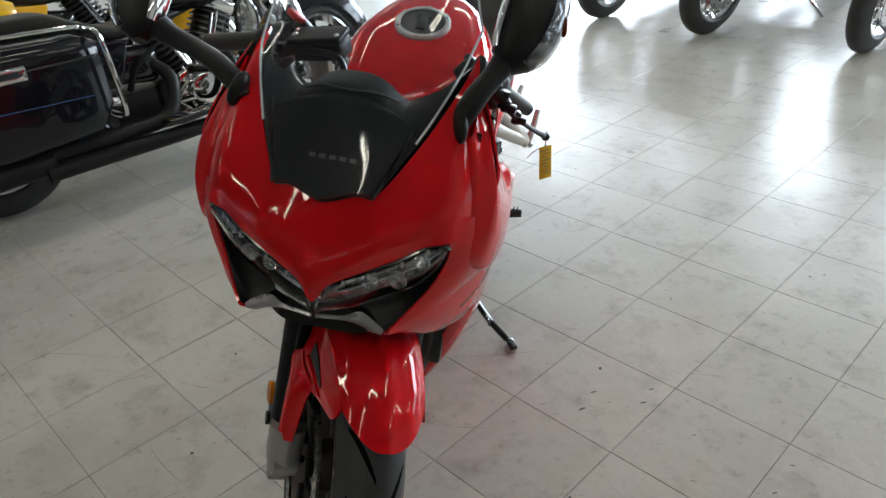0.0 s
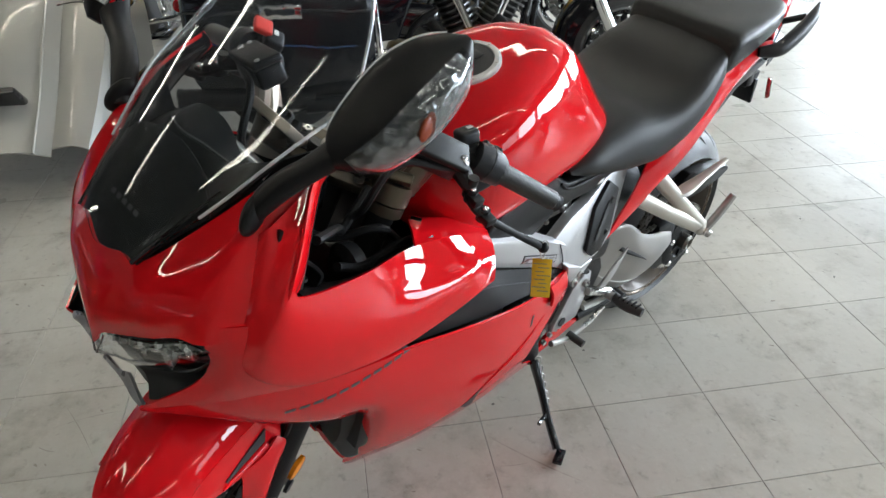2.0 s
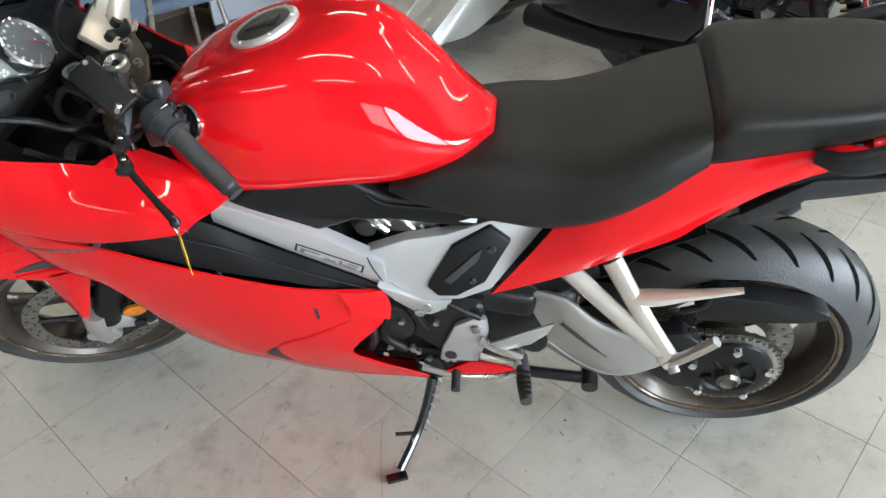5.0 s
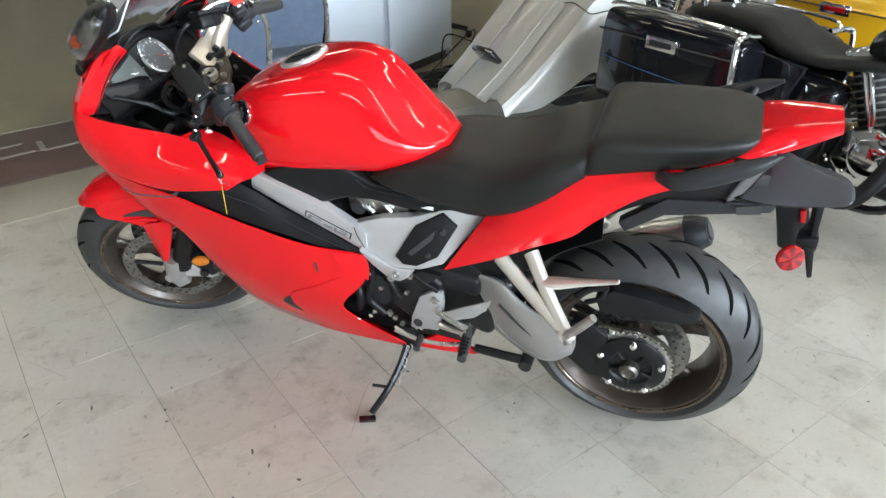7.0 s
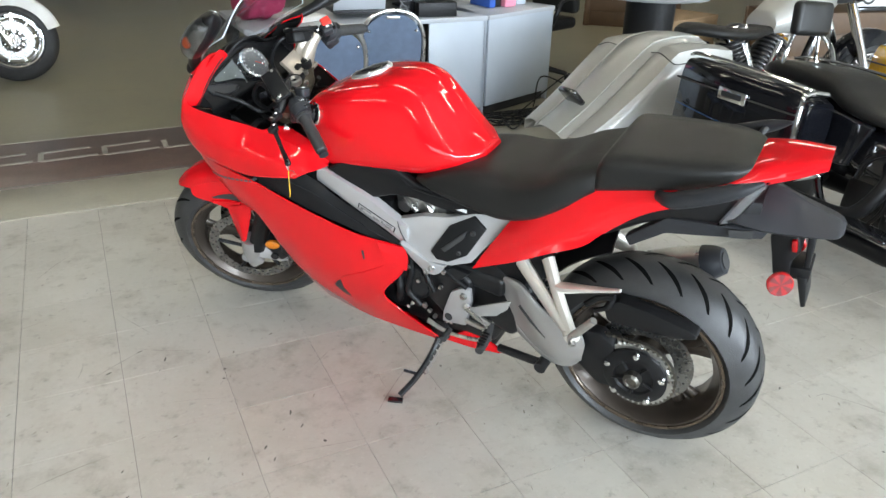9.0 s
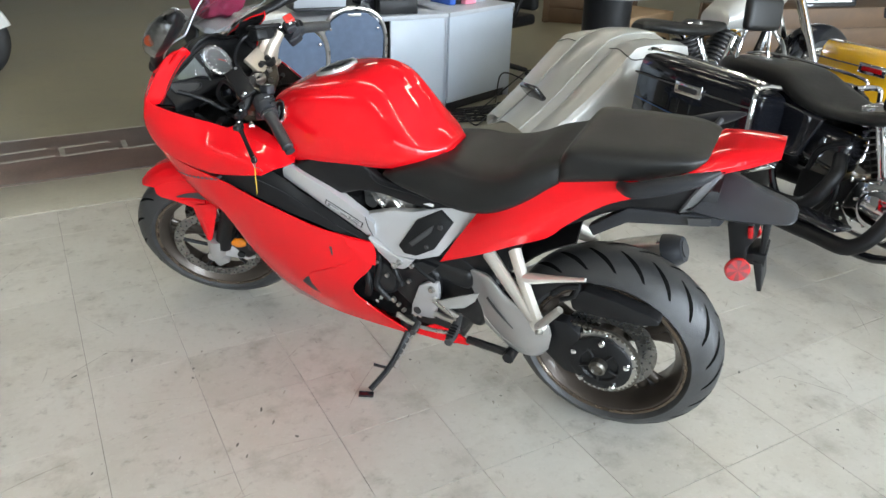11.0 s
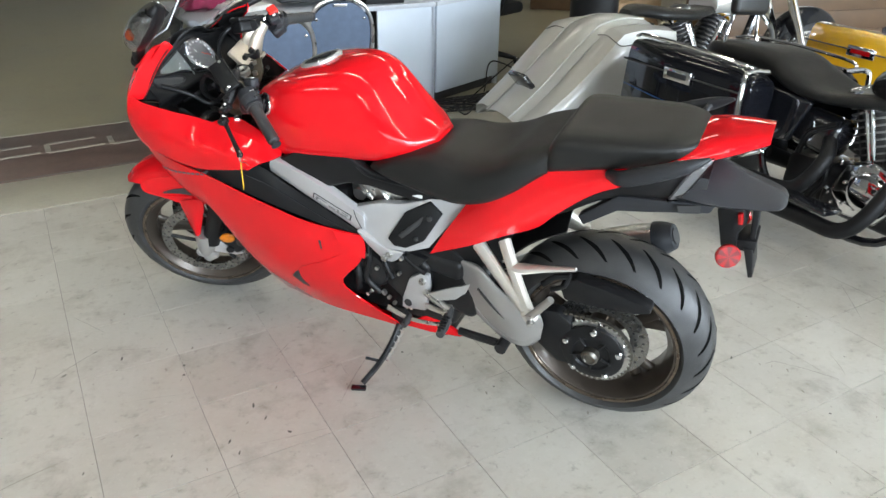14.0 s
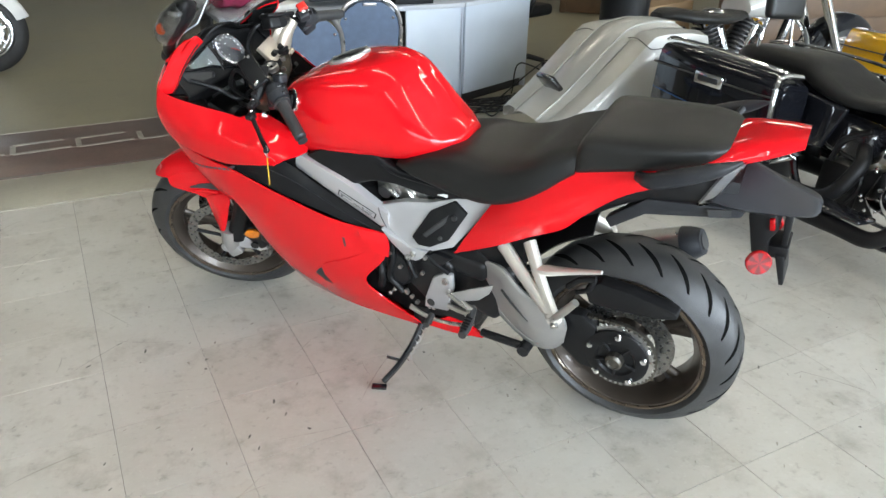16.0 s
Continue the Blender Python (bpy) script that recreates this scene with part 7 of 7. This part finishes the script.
    part("rear_fender", sheet([[(x + 0.01, -0.19, z - 0.022) for x, z in ridge], [(x - 0.005, -0.12, z + 0.004) for x, z in ridge], [(x - 0.012, -0.06, z + 0.016) for x, z in ridge], [(x - 0.014, 0, z + 0.02) for x, z in ridge], [(x - 0.012, 0.06, z + 0.016) for x, z in ridge], [(x - 0.005, 0.12, z + 0.004) for x, z in ridge], [(x + 0.01, 0.19, z - 0.022) for x, z in ridge]], 30, 21, 0.006, (-0.4, 0, 1)), SILVERPAINT, t, "silver stretched rear fender", 60)
    for s in (1, -1):
        part("fender_rib", tube([(x - 0.008, 0.135 * s, z + 0.004) for x, z in ridge], 0.006, 6, 40), SILVERPAINT, t)
    rc = part("plate_recess", block((-0.428, 0, 0.366), (0.034, 0.19, 0.15), 0.014, (0, -42, 0)), GLOSSBLACK, t, "recessed number-plate frame")
    part("plate_glass", block((-0.438, 0, 0.375), (0.022, 0.15, 0.10), 0.006, (0, -42, 0)), CHROME, rc)
    part("rider_seat", hull_of([(0.95, 0.70, 0.06, 0.08, 0.72, 0.06, 0.74, 0.742), (0.70, 0.66, 0.12, 0.16, 0.69, 0.12, 0.72, 0.72), (0.45, 0.68, 0.15, 0.18, 0.71, 0.13, 0.75, 0.75), (0.33, 0.70, 0.10, 0.12, 0.73, 0.08, 0.755, 0.76), (0.26, 0.71, 0.05, 0.06, 0.72, 0.04, 0.735, 0.738)], 24, 24), LEATHER, t, "black low seat", 60)
    part("fuel_tank", hull_of([(1.38, 0.84, 0.05, 0.07, 0.88, 0.05, 0.93, 0.935), (1.22, 0.74, 0.10, 0.15, 0.84, 0.11, 0.95, 0.965), (1.05, 0.70, 0.13, 0.18, 0.80, 0.13, 0.92, 0.935), (0.85, 0.69, 0.09, 0.13, 0.74, 0.09, 0.80, 0.81)], 24, 26), SILVERPAINT, t, "silver fuel tank", 60)
    engine_vtwin(t)
    part("front_fender", arc_shell(1.75, 0.32, 0.36, 0.09, 10, 175, 0.10), BLACKPAINT, t, "", 50)
    part("fairing", hull_of([(1.60, 0.92, 0.06, 0.14, 1.0, 0.10, 1.10, 1.12), (1.45, 0.86, 0.16, 0.30, 0.98, 0.22, 1.16, 1.22), (1.32, 0.86, 0.18, 0.34, 0.98, 0.24, 1.20, 1.26)], 14, 24), BLACKPAINT, t, "black handlebar fairing", 60)
    part("handlebar", tube([(1.02, 0.42, 1.12), (1.12, 0.33, 1.14), (1.26, 0.18, 1.12), (1.28, 0, 1.06), (1.26, -0.18, 1.12), (1.12, -0.33, 1.14), (1.02, -0.42, 1.12)], 0.014, 10, 40), CHROME, t)
    part("muffler", tube([(0.75, -0.20, 0.22), (0.3, -0.27, 0.20), (-0.25, -0.28, 0.20)], [0.03, 0.05, 0.05], 18, 16), GLOSSBLACK, t)
    part("frame", tube([(0.36, 0.0, 0.60), (0.42, 0.0, 0.30), (0.60, 0.0, 0.18), (1.05, 0.0, 0.18), (1.28, 0.0, 0.60), (1.33, 0.0, 0.86)], 0.03, 10, 40), GLOSSBLACK, t)
    part("inner_body", hull_of([(0.40, 0.20, 0.10, 0.16, 0.40, 0.12, 0.64, 0.66), (0.0, 0.64, 0.10, 0.15, 0.65, 0.12, 0.66, 0.67)], 6, 20), GLOSSBLACK, t)
    return t


silver_bagger(pose(2.713, 1.209, 0, 0, 0, -6) @ pose(0, 0, 0, -4, 0, 0))
# the far row by the windows, front wheels towards the room
for x, y, a, lab, pt in ((0.62, -5.60, 84, "dark cruiser by the shop windows with chrome forks", BLACKPAINT), (1.48, -5.50, 80, "silver cruiser by the shop windows with chrome wheels", SILVERPAINT), (2.38, -5.55, 82, "black cruiser by the shop windows with chrome forks", BLACKPAINT)):
    touring_motorcycle(lab, pt, pose(x - 0.1, y, 0, 0, 0, a) @ pose(0, 0, 0, -6, 0, 0), None, False, False, False, "motorcycles by the windows", CHROME)
touring_motorcycle("white and chrome cruiser parked across the drive lane", HOUSING, pose(-2.33, 4.50, 0, 0, 0, 0) @ pose(0, 0, 0, -5, 0, 0), None, True, False, False, "parked motorcycles", CHROME)


# ---------------------------------------------------------------- the desks and what stands round them
def desk(label, m, L, W, H, panel_from):
    t = thing("office_desk", label, "desk", m, "office desks")
    part("desktop", block((L / 2, W / 2, H - 0.015), (L, W, 0.03), 0.004), DESKTOP, t, "pale grey laminate top")
    part("modesty_panel", block(((L + panel_from) / 2, 0.02, H / 2 + 0.02), (L - panel_from - 0.02, 0.02, H - 0.10), 0.003), DESKPAINT, t, "pale blue front panel")
    part("end_panel", block((L - 0.012, W / 2, (H - 0.03) / 2), (0.022, W - 0.02, H - 0.03), 0.003), DESKPAINT, t)
    part("end_panel", block((0.012, W / 2 + 0.15, (H - 0.03) / 2), (0.022, W - 0.32, H - 0.03), 0.003), GREY, t)
    part("plinth", block(((L + panel_from) / 2, 0.05, 0.04), (L - panel_from - 0.06, 0.02, 0.08), 0.003), GREY, t)
    return t


desk("pale blue office desk with a cluttered top", pose(0.62, 2.24, 0, 0, 0, 0), 1.615, 0.75, 0.69, 1.18)
desk("pale blue office desk with a deep front panel", pose(2.250, 2.245, 0, 0, 0, 21), 0.75, 0.75, 0.69, 0.0)


def banquet_chair(m):
    t = thing("banquet_chair", "steel-framed stacking chair with blue-grey padded back", "chair", m, "visitor chairs")
    part("seat", block((0, 0, 0.455), (0.42, 0.42, 0.05), 0.02, (0, 0, 0), 3), BLUEFAB, t, "blue-grey padded seat")
    arch = [(-0.165, 0.46), (-0.175, 0.60), (-0.17, 0.73), (-0.13, 0.82), (-0.05, 0.862), (0.05, 0.862), (0.13, 0.82), (0.17, 0.73), (0.175, 0.60), (0.165, 0.46)]
    lean = lambda z: -0.21 - (z - 0.46) * 0.16
    part("back_frame", tube([(x, lean(z), z) for x, z in arch], 0.011, 10, 50), STEEL, t, "arched steel back frame")
    rows = [[(f * w, lean(z), z) for f in np.linspace(-1, 1, 7)] for w, z in ((0.145, 0.53), (0.160, 0.62), (0.158, 0.73), (0.122, 0.80), (0.06, 0.840))]
    part("backrest", sheet(rows, 14, 12, 0.035, (0, -1, 0)), BLUEFAB, t, "blue-grey upholstered back")
    part("brand_mark", block((0, lean(0.832) - 0.012, 0.832), (0.07, 0.004, 0.014), 0.002, (8, 0, 0)), STEEL, t)
    for sx in (1, -1):
        part("stud", ball((sx * 0.128, lean(0.76) - 0.006, 0.76), (0.008, 0.005, 0.008), (0, 0, 0), 10, 6), CHROME, t)
        for sy, dx in ((1, 0.01), (-1, 0.03)):
            part("leg", rod((sx * 0.19, 0.19 * sy, 0.45), (sx * (0.19 + dx), (0.21 if sy > 0 else 0.25) * sy, 0.0), 0.011, 10), STEEL, t)
    return t


ch = banquet_chair(pose(1.31, 1.79, 0, 0, 0, -10))
copy_thing(ch, pose(0.80, 1.44, 0, 0, 0, 4))


def office_chair(m):
    t = thing("office_chair", "black swivel office chair behind the desk", "chair", m)
    part("seat", block((0, 0, 0.48), (0.50, 0.50, 0.09), 0.035, (0, 0, 0), 3), BLACK, t)
    part("backrest", block((0, -0.25, 0.85), (0.46, 0.09, 0.62), 0.04, (-6, 0, 0), 4), LEATHER, t)
    part("gas_column", rod((0, 0, 0.10), (0, 0, 0.44), 0.028), GLOSSBLACK, t)
    for k in range(5):
        a = 2 * math.pi * k / 5
        part("base_arm", tube([(0, 0, 0.12), (0.16 * math.cos(a), 0.16 * math.sin(a), 0.10), (0.30 * math.cos(a), 0.30 * math.sin(a), 0.07)], [0.03, 0.024, 0.018], 8), BLACK, t)
        part("caster", ball((0.31 * math.cos(a), 0.31 * math.sin(a), 0.03), (0.03, 0.022, 0.03)), BLACK, t)
    for s in (1, -1):
        part("armrest", tube([(0.24 * s, 0.08, 0.48), (0.29 * s, 0.10, 0.58), (0.29 * s, 0.02, 0.68), (0.28 * s, -0.20, 0.68)], 0.018, 8), BLACK, t)
    return t


office_chair(pose(3.14, 3.08, 0, 0, 0, 110))


def laptop(m):
    t = thing("laptop", "grey laptop with its lid open on the desk", "laptop", m)
    part("base", block((0, 0, 0.011), (0.34, 0.24, 0.02), 0.005), GREY, t)
    part("lid", block((0, 0.12, 0.13), (0.34, 0.012, 0.235), 0.005, (-14, 0, 0)), DESKTOP, t, "pale grey lid")
    return t


laptop(pose(1.40, 2.50, 0.722, 0, 0, 176))


def put(name, label, cat, c, s, mat, turn=0, bevel=0.004):
    ob = part(name, block((0, 0, s[2] / 2), s, bevel), mat, None, label)
    ob.matrix_world = pose(*c, 0, 0, turn)
    return tagged(ob, label, cat)


RASP = material("raspberry_fabric", (0.30, 0.02, 0.07), 0.8, 0, 0, 0.2, 20, 0.3, 300)
BLUECARD = material("blue_card", (0.03, 0.10, 0.42), 0.5)
PINKCARD = material("pink_card", (0.75, 0.25, 0.35), 0.5)
PAPER = material("paper", (0.75, 0.75, 0.72), 0.7)
CARTON = material("brown_cardboard", (0.30, 0.20, 0.11), 0.8, 0, 0, 0.12, 8, 0.2, 200)
put("printer", "black desktop printer on the desk", "printer", (1.82, 2.56, 0.692), (0.34, 0.30, 0.16), GLOSSBLACK, 5, 0.02)
put("paper_tray", "black stacking letter tray on the desk", "tray", (1.90, 2.36, 0.692), (0.26, 0.14, 0.09), BLACK, -8, 0.006)
put("binder", "blue ring binder standing on the desk", "binder", (2.42, 2.66, 0.692), (0.05, 0.24, 0.28), BLUECARD, 8)
put("binder", "black ring binder standing on the desk", "binder", (2.48, 2.68, 0.692), (0.05, 0.24, 0.28), GLOSSBLACK, 8)
put("leaflet_box", "pink and white box of leaflets on the desk", "box", (2.58, 2.60, 0.692), (0.10, 0.10, 0.17), PINKCARD, 12)
put("leaflet_box", "pale blue box on the desk edge", "box", (2.72, 2.68, 0.692), (0.09, 0.09, 0.19), DESKPAINT, 12)
put("paper_pad", "thick pad of white paper on the desk", "paper", (1.02, 2.50, 0.692), (0.22, 0.30, 0.03), PAPER, 20, 0.001)
put("bag", "crumpled raspberry bag on the desk", "bag", (0.80, 2.66, 0.692), (0.30, 0.22, 0.20), RASP, 15, 0.07)
put("carton", "brown cardboard carton on the floor by the crates", "box", (5.05, 3.55, 0.0), (0.8, 0.5, 0.38), CARTON, 15)


def crate(m, s, label):
    t = thing("wooden_crate", label, "crate", m, "wooden crates")
    part("body", block((0, 0, s[2] / 2), (s[0] - 0.03, s[1] - 0.03, s[2] - 0.01), 0.002), PLY, t)
    for sy in (1, -1):
        for k in range(3):
            part("board", block((0, sy * (s[1] / 2 - 0.006), s[2] * (k + 0.5) / 3), (s[0], 0.018, s[2] / 3 - 0.012), 0.002), PLY, t)
    for sx in (1, -1):
        part("batten", block((sx * (s[0] / 2 - 0.04), -s[1] / 2 - 0.008, s[2] / 2), (0.06, 0.02, s[2]), 0.002), PLY, t)
    return t


crate(pose(5.90, 5.19, 0, 0, 0, -42), (1.1, 0.7, 0.52), "plywood crate used as a display plinth")
crate(pose(6.6, 2.35, 0, 0, 0, -12), (2.8, 0.5, 0.55), "long plywood display plinth with planked front")


def round_table(m):
    t = thing("pedestal_table", "round pale table on a dark drum pedestal", "table", m)
    part("tabletop", lathe([(0, 0.0), (0.46, 0.0), (0.47, 0.015), (0.46, 0.03), (0, 0.03)], (0, 0, 0.69), "z", 48, False), DESKTOP, t)
    part("pedestal", lathe([(0, 0), (0.22, 0), (0.20, 0.04), (0.20, 0.67), (0.22, 0.69), (0, 0.69)], (0, 0, 0), "z", 40, False), GREY, t)
    return t


round_table(pose(4.05, 2.75, 0))


def framed_picture(m):
    t = thing("framed_picture", "framed black and white motorcycle print propped on the plinth", "picture", m)
    part("picture_frame", merge(block((0, 0, 0.02), (0.62, 0.03, 0.04), 0.004), block((0, 0, 0.43), (0.62, 0.03, 0.04), 0.004), block((-0.29, 0, 0.225), (0.04, 0.03, 0.37), 0.004), block((0.29, 0, 0.225), (0.04, 0.03, 0.37), 0.004)), GLOSSBLACK, t)
    part("print", block((0, 0.002, 0.225), (0.54, 0.008, 0.37), 0), PAPER, t)
    for x in (-0.13, 0.13):
        part("print_wheel", lathe([(0.055, -0.004), (0.075, -0.004), (0.075, -0.0055), (0.055, -0.0055)], (x, 0, 0.13), "y", 28), INK_SHADE, t)
    part("print_body", slab([(-0.13, 0.13), (-0.05, 0.22), (0.06, 0.24), (0.13, 0.13), (0.02, 0.12)], -0.003, 0.002, 0), INK_SHADE, t)
    return t


framed_picture(pose(6.15, 2.20, 0.555, -8, 0, -12))


def cables(m):
    t = thing("power_cables", "tangle of black power cables on the floor by the desk", "cable", m)
    rng = random.Random(12)
    for k in range(9):
        pts = [(rng.uniform(-0.5, 0.45), rng.uniform(-0.22, 0.22), 0.008 + 0.02 * rng.random()) for _ in range(6)]
        if k < 2:
            pts.append((0.1 + 0.2 * k, 0.15, 0.25))
            pts.append((0.05 + 0.2 * k, 0.2, 0.02))
        part("cable", tube(pts, 0.0055, 6, 60), BLACK, t)
    part("power_strip", block((0.18, 0.05, 0.022), (0.34, 0.06, 0.04), 0.008), BLACK, t, "black power strip")
    return t


cables(pose(2.62, 2.08, 0.003))


# ---------------------------------------------------------------- floor marks and tiles
# worn lettering on the maroon band, as plain outlined strokes
for k in range(9):
    x = -2.6 + 0.34 * k
    for a, b in (((0, 0), (0.30, 0.02)), ((0.0, 0.16), (0.26, 0.18)), ((0, 0), (0.0, 0.16))):
        if (k + len(str(a))) % 4 == 3 and a != (0, 0):
            continue
        L = math.hypot(b[0] - a[0], b[1] - a[1])
        part("stroke", block((x + (a[0] + b[0]) / 2, 2.35 + (a[1] + b[1]) / 2, 0.0066), (L if b[0] != a[0] else 0.030, 0.030 if b[0] != a[0] else L, 0.0012), 0, (0, 0, math.degrees(math.atan2(b[1] - a[1], b[0] - a[0])) if b[0] != a[0] else 0)), FLOORWHITE, band)
part("stripe", block((-2.2, 2.77, 0.0066), (8.4, 0.02, 0.0012), 0), FLOORWHITE, band)
part("stripe", block((-2.2, 1.975, 0.0066), (8.4, 0.014, 0.0012), 0), STAIN, band)

CHIP = material("tile_chip", (0.30, 0.275, 0.235), 0.5, 0, 0, 0.4, 9)
STREAK = material("rubber_streak", (0.38, 0.35, 0.31), 0.6, 0, 0, 0.3, 40)
scuffs = []
rng = random.Random(21)
for k in range(55):
    x, y = rng.uniform(-1.4, 2.2), rng.uniform(-2.4, 1.3)
    n = 9
    r = rng.uniform(0.002, 0.007)
    rot = rng.uniform(0, 6.28)
    el = rng.uniform(0.35, 1)
    ring = []
    for i in range(n):
        a = 2 * math.pi * i / n
        q = r * rng.uniform(0.55, 1.25)
        ring.append((x + q * math.cos(a) * math.cos(rot) - q * el * math.sin(a) * math.sin(rot), y + q * math.cos(a) * math.sin(rot) + q * el * math.sin(a) * math.cos(rot), 0.0007))
    scuffs.append(from_arrays(ring, [list(range(n))]))
# the darker heel marks and the long pale scratch
for x, y, L, turn in ((-0.345, 0.052, 0.022, 0.5), (-0.244, 0.142, 0.016, 0.2), (-0.170, 0.061, 0.024, 1.3), (-0.121, -0.487, 0.012, 1.0), (-0.342, -0.442, 0.014, 1.1), (-0.337, -0.546, 0.014, 0.6), (0.140, -0.383, 0.022, 1.2), (0.155, -0.456, 0.018, 1.0), (0.047, -0.564, 0.018, 1.1), (0.035, -0.506, 0.020, 1.0), (1.624, -0.914, 0.020, 0.6)):
    ring = []
    for i in range(12):
        a = 2 * math.pi * i / 12
        u, w = L * 0.5 * math.cos(a) * rng.uniform(0.75, 1.2), L * 0.14 * math.sin(a) * rng.uniform(0.6, 1.4)
        ring.append((x + u * math.cos(turn) - w * math.sin(turn), y + u * math.sin(turn) + w * math.cos(turn), 0.0008))
    scuffs.append(from_arrays(ring, [list(range(12))]))
chips = []
for k in range(420):                    # short chips of darker marbling, much in one direction
    x, y = rng.uniform(-1.3, 2.2), rng.uniform(-2.3, 1.3)
    L, turn = rng.uniform(0.005, 0.020), rng.gauss(0.9, 0.35)
    h = L * rng.uniform(0.08, 0.22)
    c_, s_ = math.cos(turn), math.sin(turn)
    pts = [(-0.5, 0), (-0.2, 0.8), (0.25, 1), (0.5, 0.1), (0.2, -0.9), (-0.25, -0.7)]
    chips.append(from_arrays([(x + L * u * c_ - h * w * s_, y + L * u * s_ + h * w * c_, 0.0005) for u, w in pts], [list(range(6))]))
tagged(part("chip_marks", merge(*chips), CHIP, None, "fine darker chips in the vinyl tiles"), "fine darker chips in the vinyl tiles", "stain", kind="stuff")
tagged(part("scuff_marks", merge(*scuffs), STAIN, None, "small dark scuffs on the vinyl tiles"), "small dark scuffs on the vinyl tiles", "stain", kind="stuff")

streaks, pale = [], []
for k in range(120):
    x, y = rng.uniform(-1.4, 2.6), rng.uniform(-2.4, 1.4)
    a, L, w = rng.gauss(0.5, 0.7), rng.uniform(0.04, 0.28), rng.uniform(0.0008, 0.0024)
    bend = rng.uniform(-0.25, 0.25)
    left, right = [], []
    for i in range(7):
        f = i / 6
        px_, py_ = x + L * f * math.cos(a + bend * f), y + L * f * math.sin(a + bend * f)
        h = w * math.sin(math.pi * (0.05 + 0.9 * f)) * rng.uniform(0.5, 1.2)
        left.append((px_ - h * math.sin(a), py_ + h * math.cos(a), 0.0006))
        right.append((px_ + h * math.sin(a), py_ - h * math.cos(a), 0.0006))
    (pale if k % 5 == 0 else streaks).append(from_arrays(left + right, [[i, 7 + i, 8 + i, i + 1] for i in range(6)]))
for (xa, ya), (xb, yb) in (((1.698, -0.993), (1.735, -0.995)), ((1.735, -0.995), (1.79, -1.074)), ((1.79, -1.074), (1.836, -1.161)), ((1.836, -1.161), (1.833, -1.170))):
    dx, dy = (xb - xa), (yb - ya)
    k_ = 0.0014 / math.hypot(dx, dy)
    pale.append(from_arrays([(xa - dy * k_, ya + dx * k_, 0.0007), (xa + dy * k_, ya - dx * k_, 0.0007), (xb + dy * k_, yb - dx * k_, 0.0007), (xb - dy * k_, yb + dx * k_, 0.0007)], [[0, 1, 2, 3]]))
tagged(part("streak_marks", merge(*streaks), STREAK, None, "faint brown rubber streaks on the vinyl tiles"), "faint brown rubber streaks on the vinyl tiles", "stain", kind="stuff")
tagged(part("scratch_marks", merge(*pale), FLOORWHITE, None, "pale scratches in the vinyl tiles"), "pale scratches in the vinyl tiles", "scratch", kind="stuff")

tile_mesh = bpy.data.meshes.new("tile")
tb = block((0, 0, -0.002), (D - 0.0014, D - 0.0014, 0.004), 0.0007, (0, 0, 0), 1)
tb.to_mesh(tile_mesh)
tb.free()
tile_mesh.materials.append(TILE)
near, far = [], []
for i in range(int(X0 / D) + 1, int(X1 / D)):
    for j in range(int(Y0 / D) + 1, 5):
        (near if -5 <= i < 10 and -10 <= j < 5 else far).append((i, j))
for i, j in near:
    o = new("tile", tile_mesh)
    o.parent = floor_ob
    o.location = ((i + 0.5) * D, (j + 0.5) * D, 0.0)
    o.rotation_euler = (0, 0, (i * 7 + j * 3) % 4 * math.pi / 2)
fv, ff = [], []
for i, j in far:
    k = len(fv)
    a, b, c_, d = i * D + 0.0008, (i + 1) * D - 0.0008, j * D + 0.0008, (j + 1) * D - 0.0008
    fv += [(a, c_, 0), (b, c_, 0), (b, d, 0), (a, d, 0), (a, c_, -0.004), (b, c_, -0.004), (b, d, -0.004), (a, d, -0.004)]
    ff += [(k, k + 1, k + 2, k + 3), (k, k + 4, k + 5, k + 1), (k + 1, k + 5, k + 6, k + 2), (k + 2, k + 6, k + 7, k + 3), (k + 3, k + 7, k + 4, k)]
fm = bpy.data.meshes.new("tile_field")
fm.from_pydata(fv, [], ff)
fm.materials.append(TILE)
fo = new("tile_field", fm)
fo.parent = floor_ob
tagged(fo, "beige vinyl floor tiles", kind="stuff")
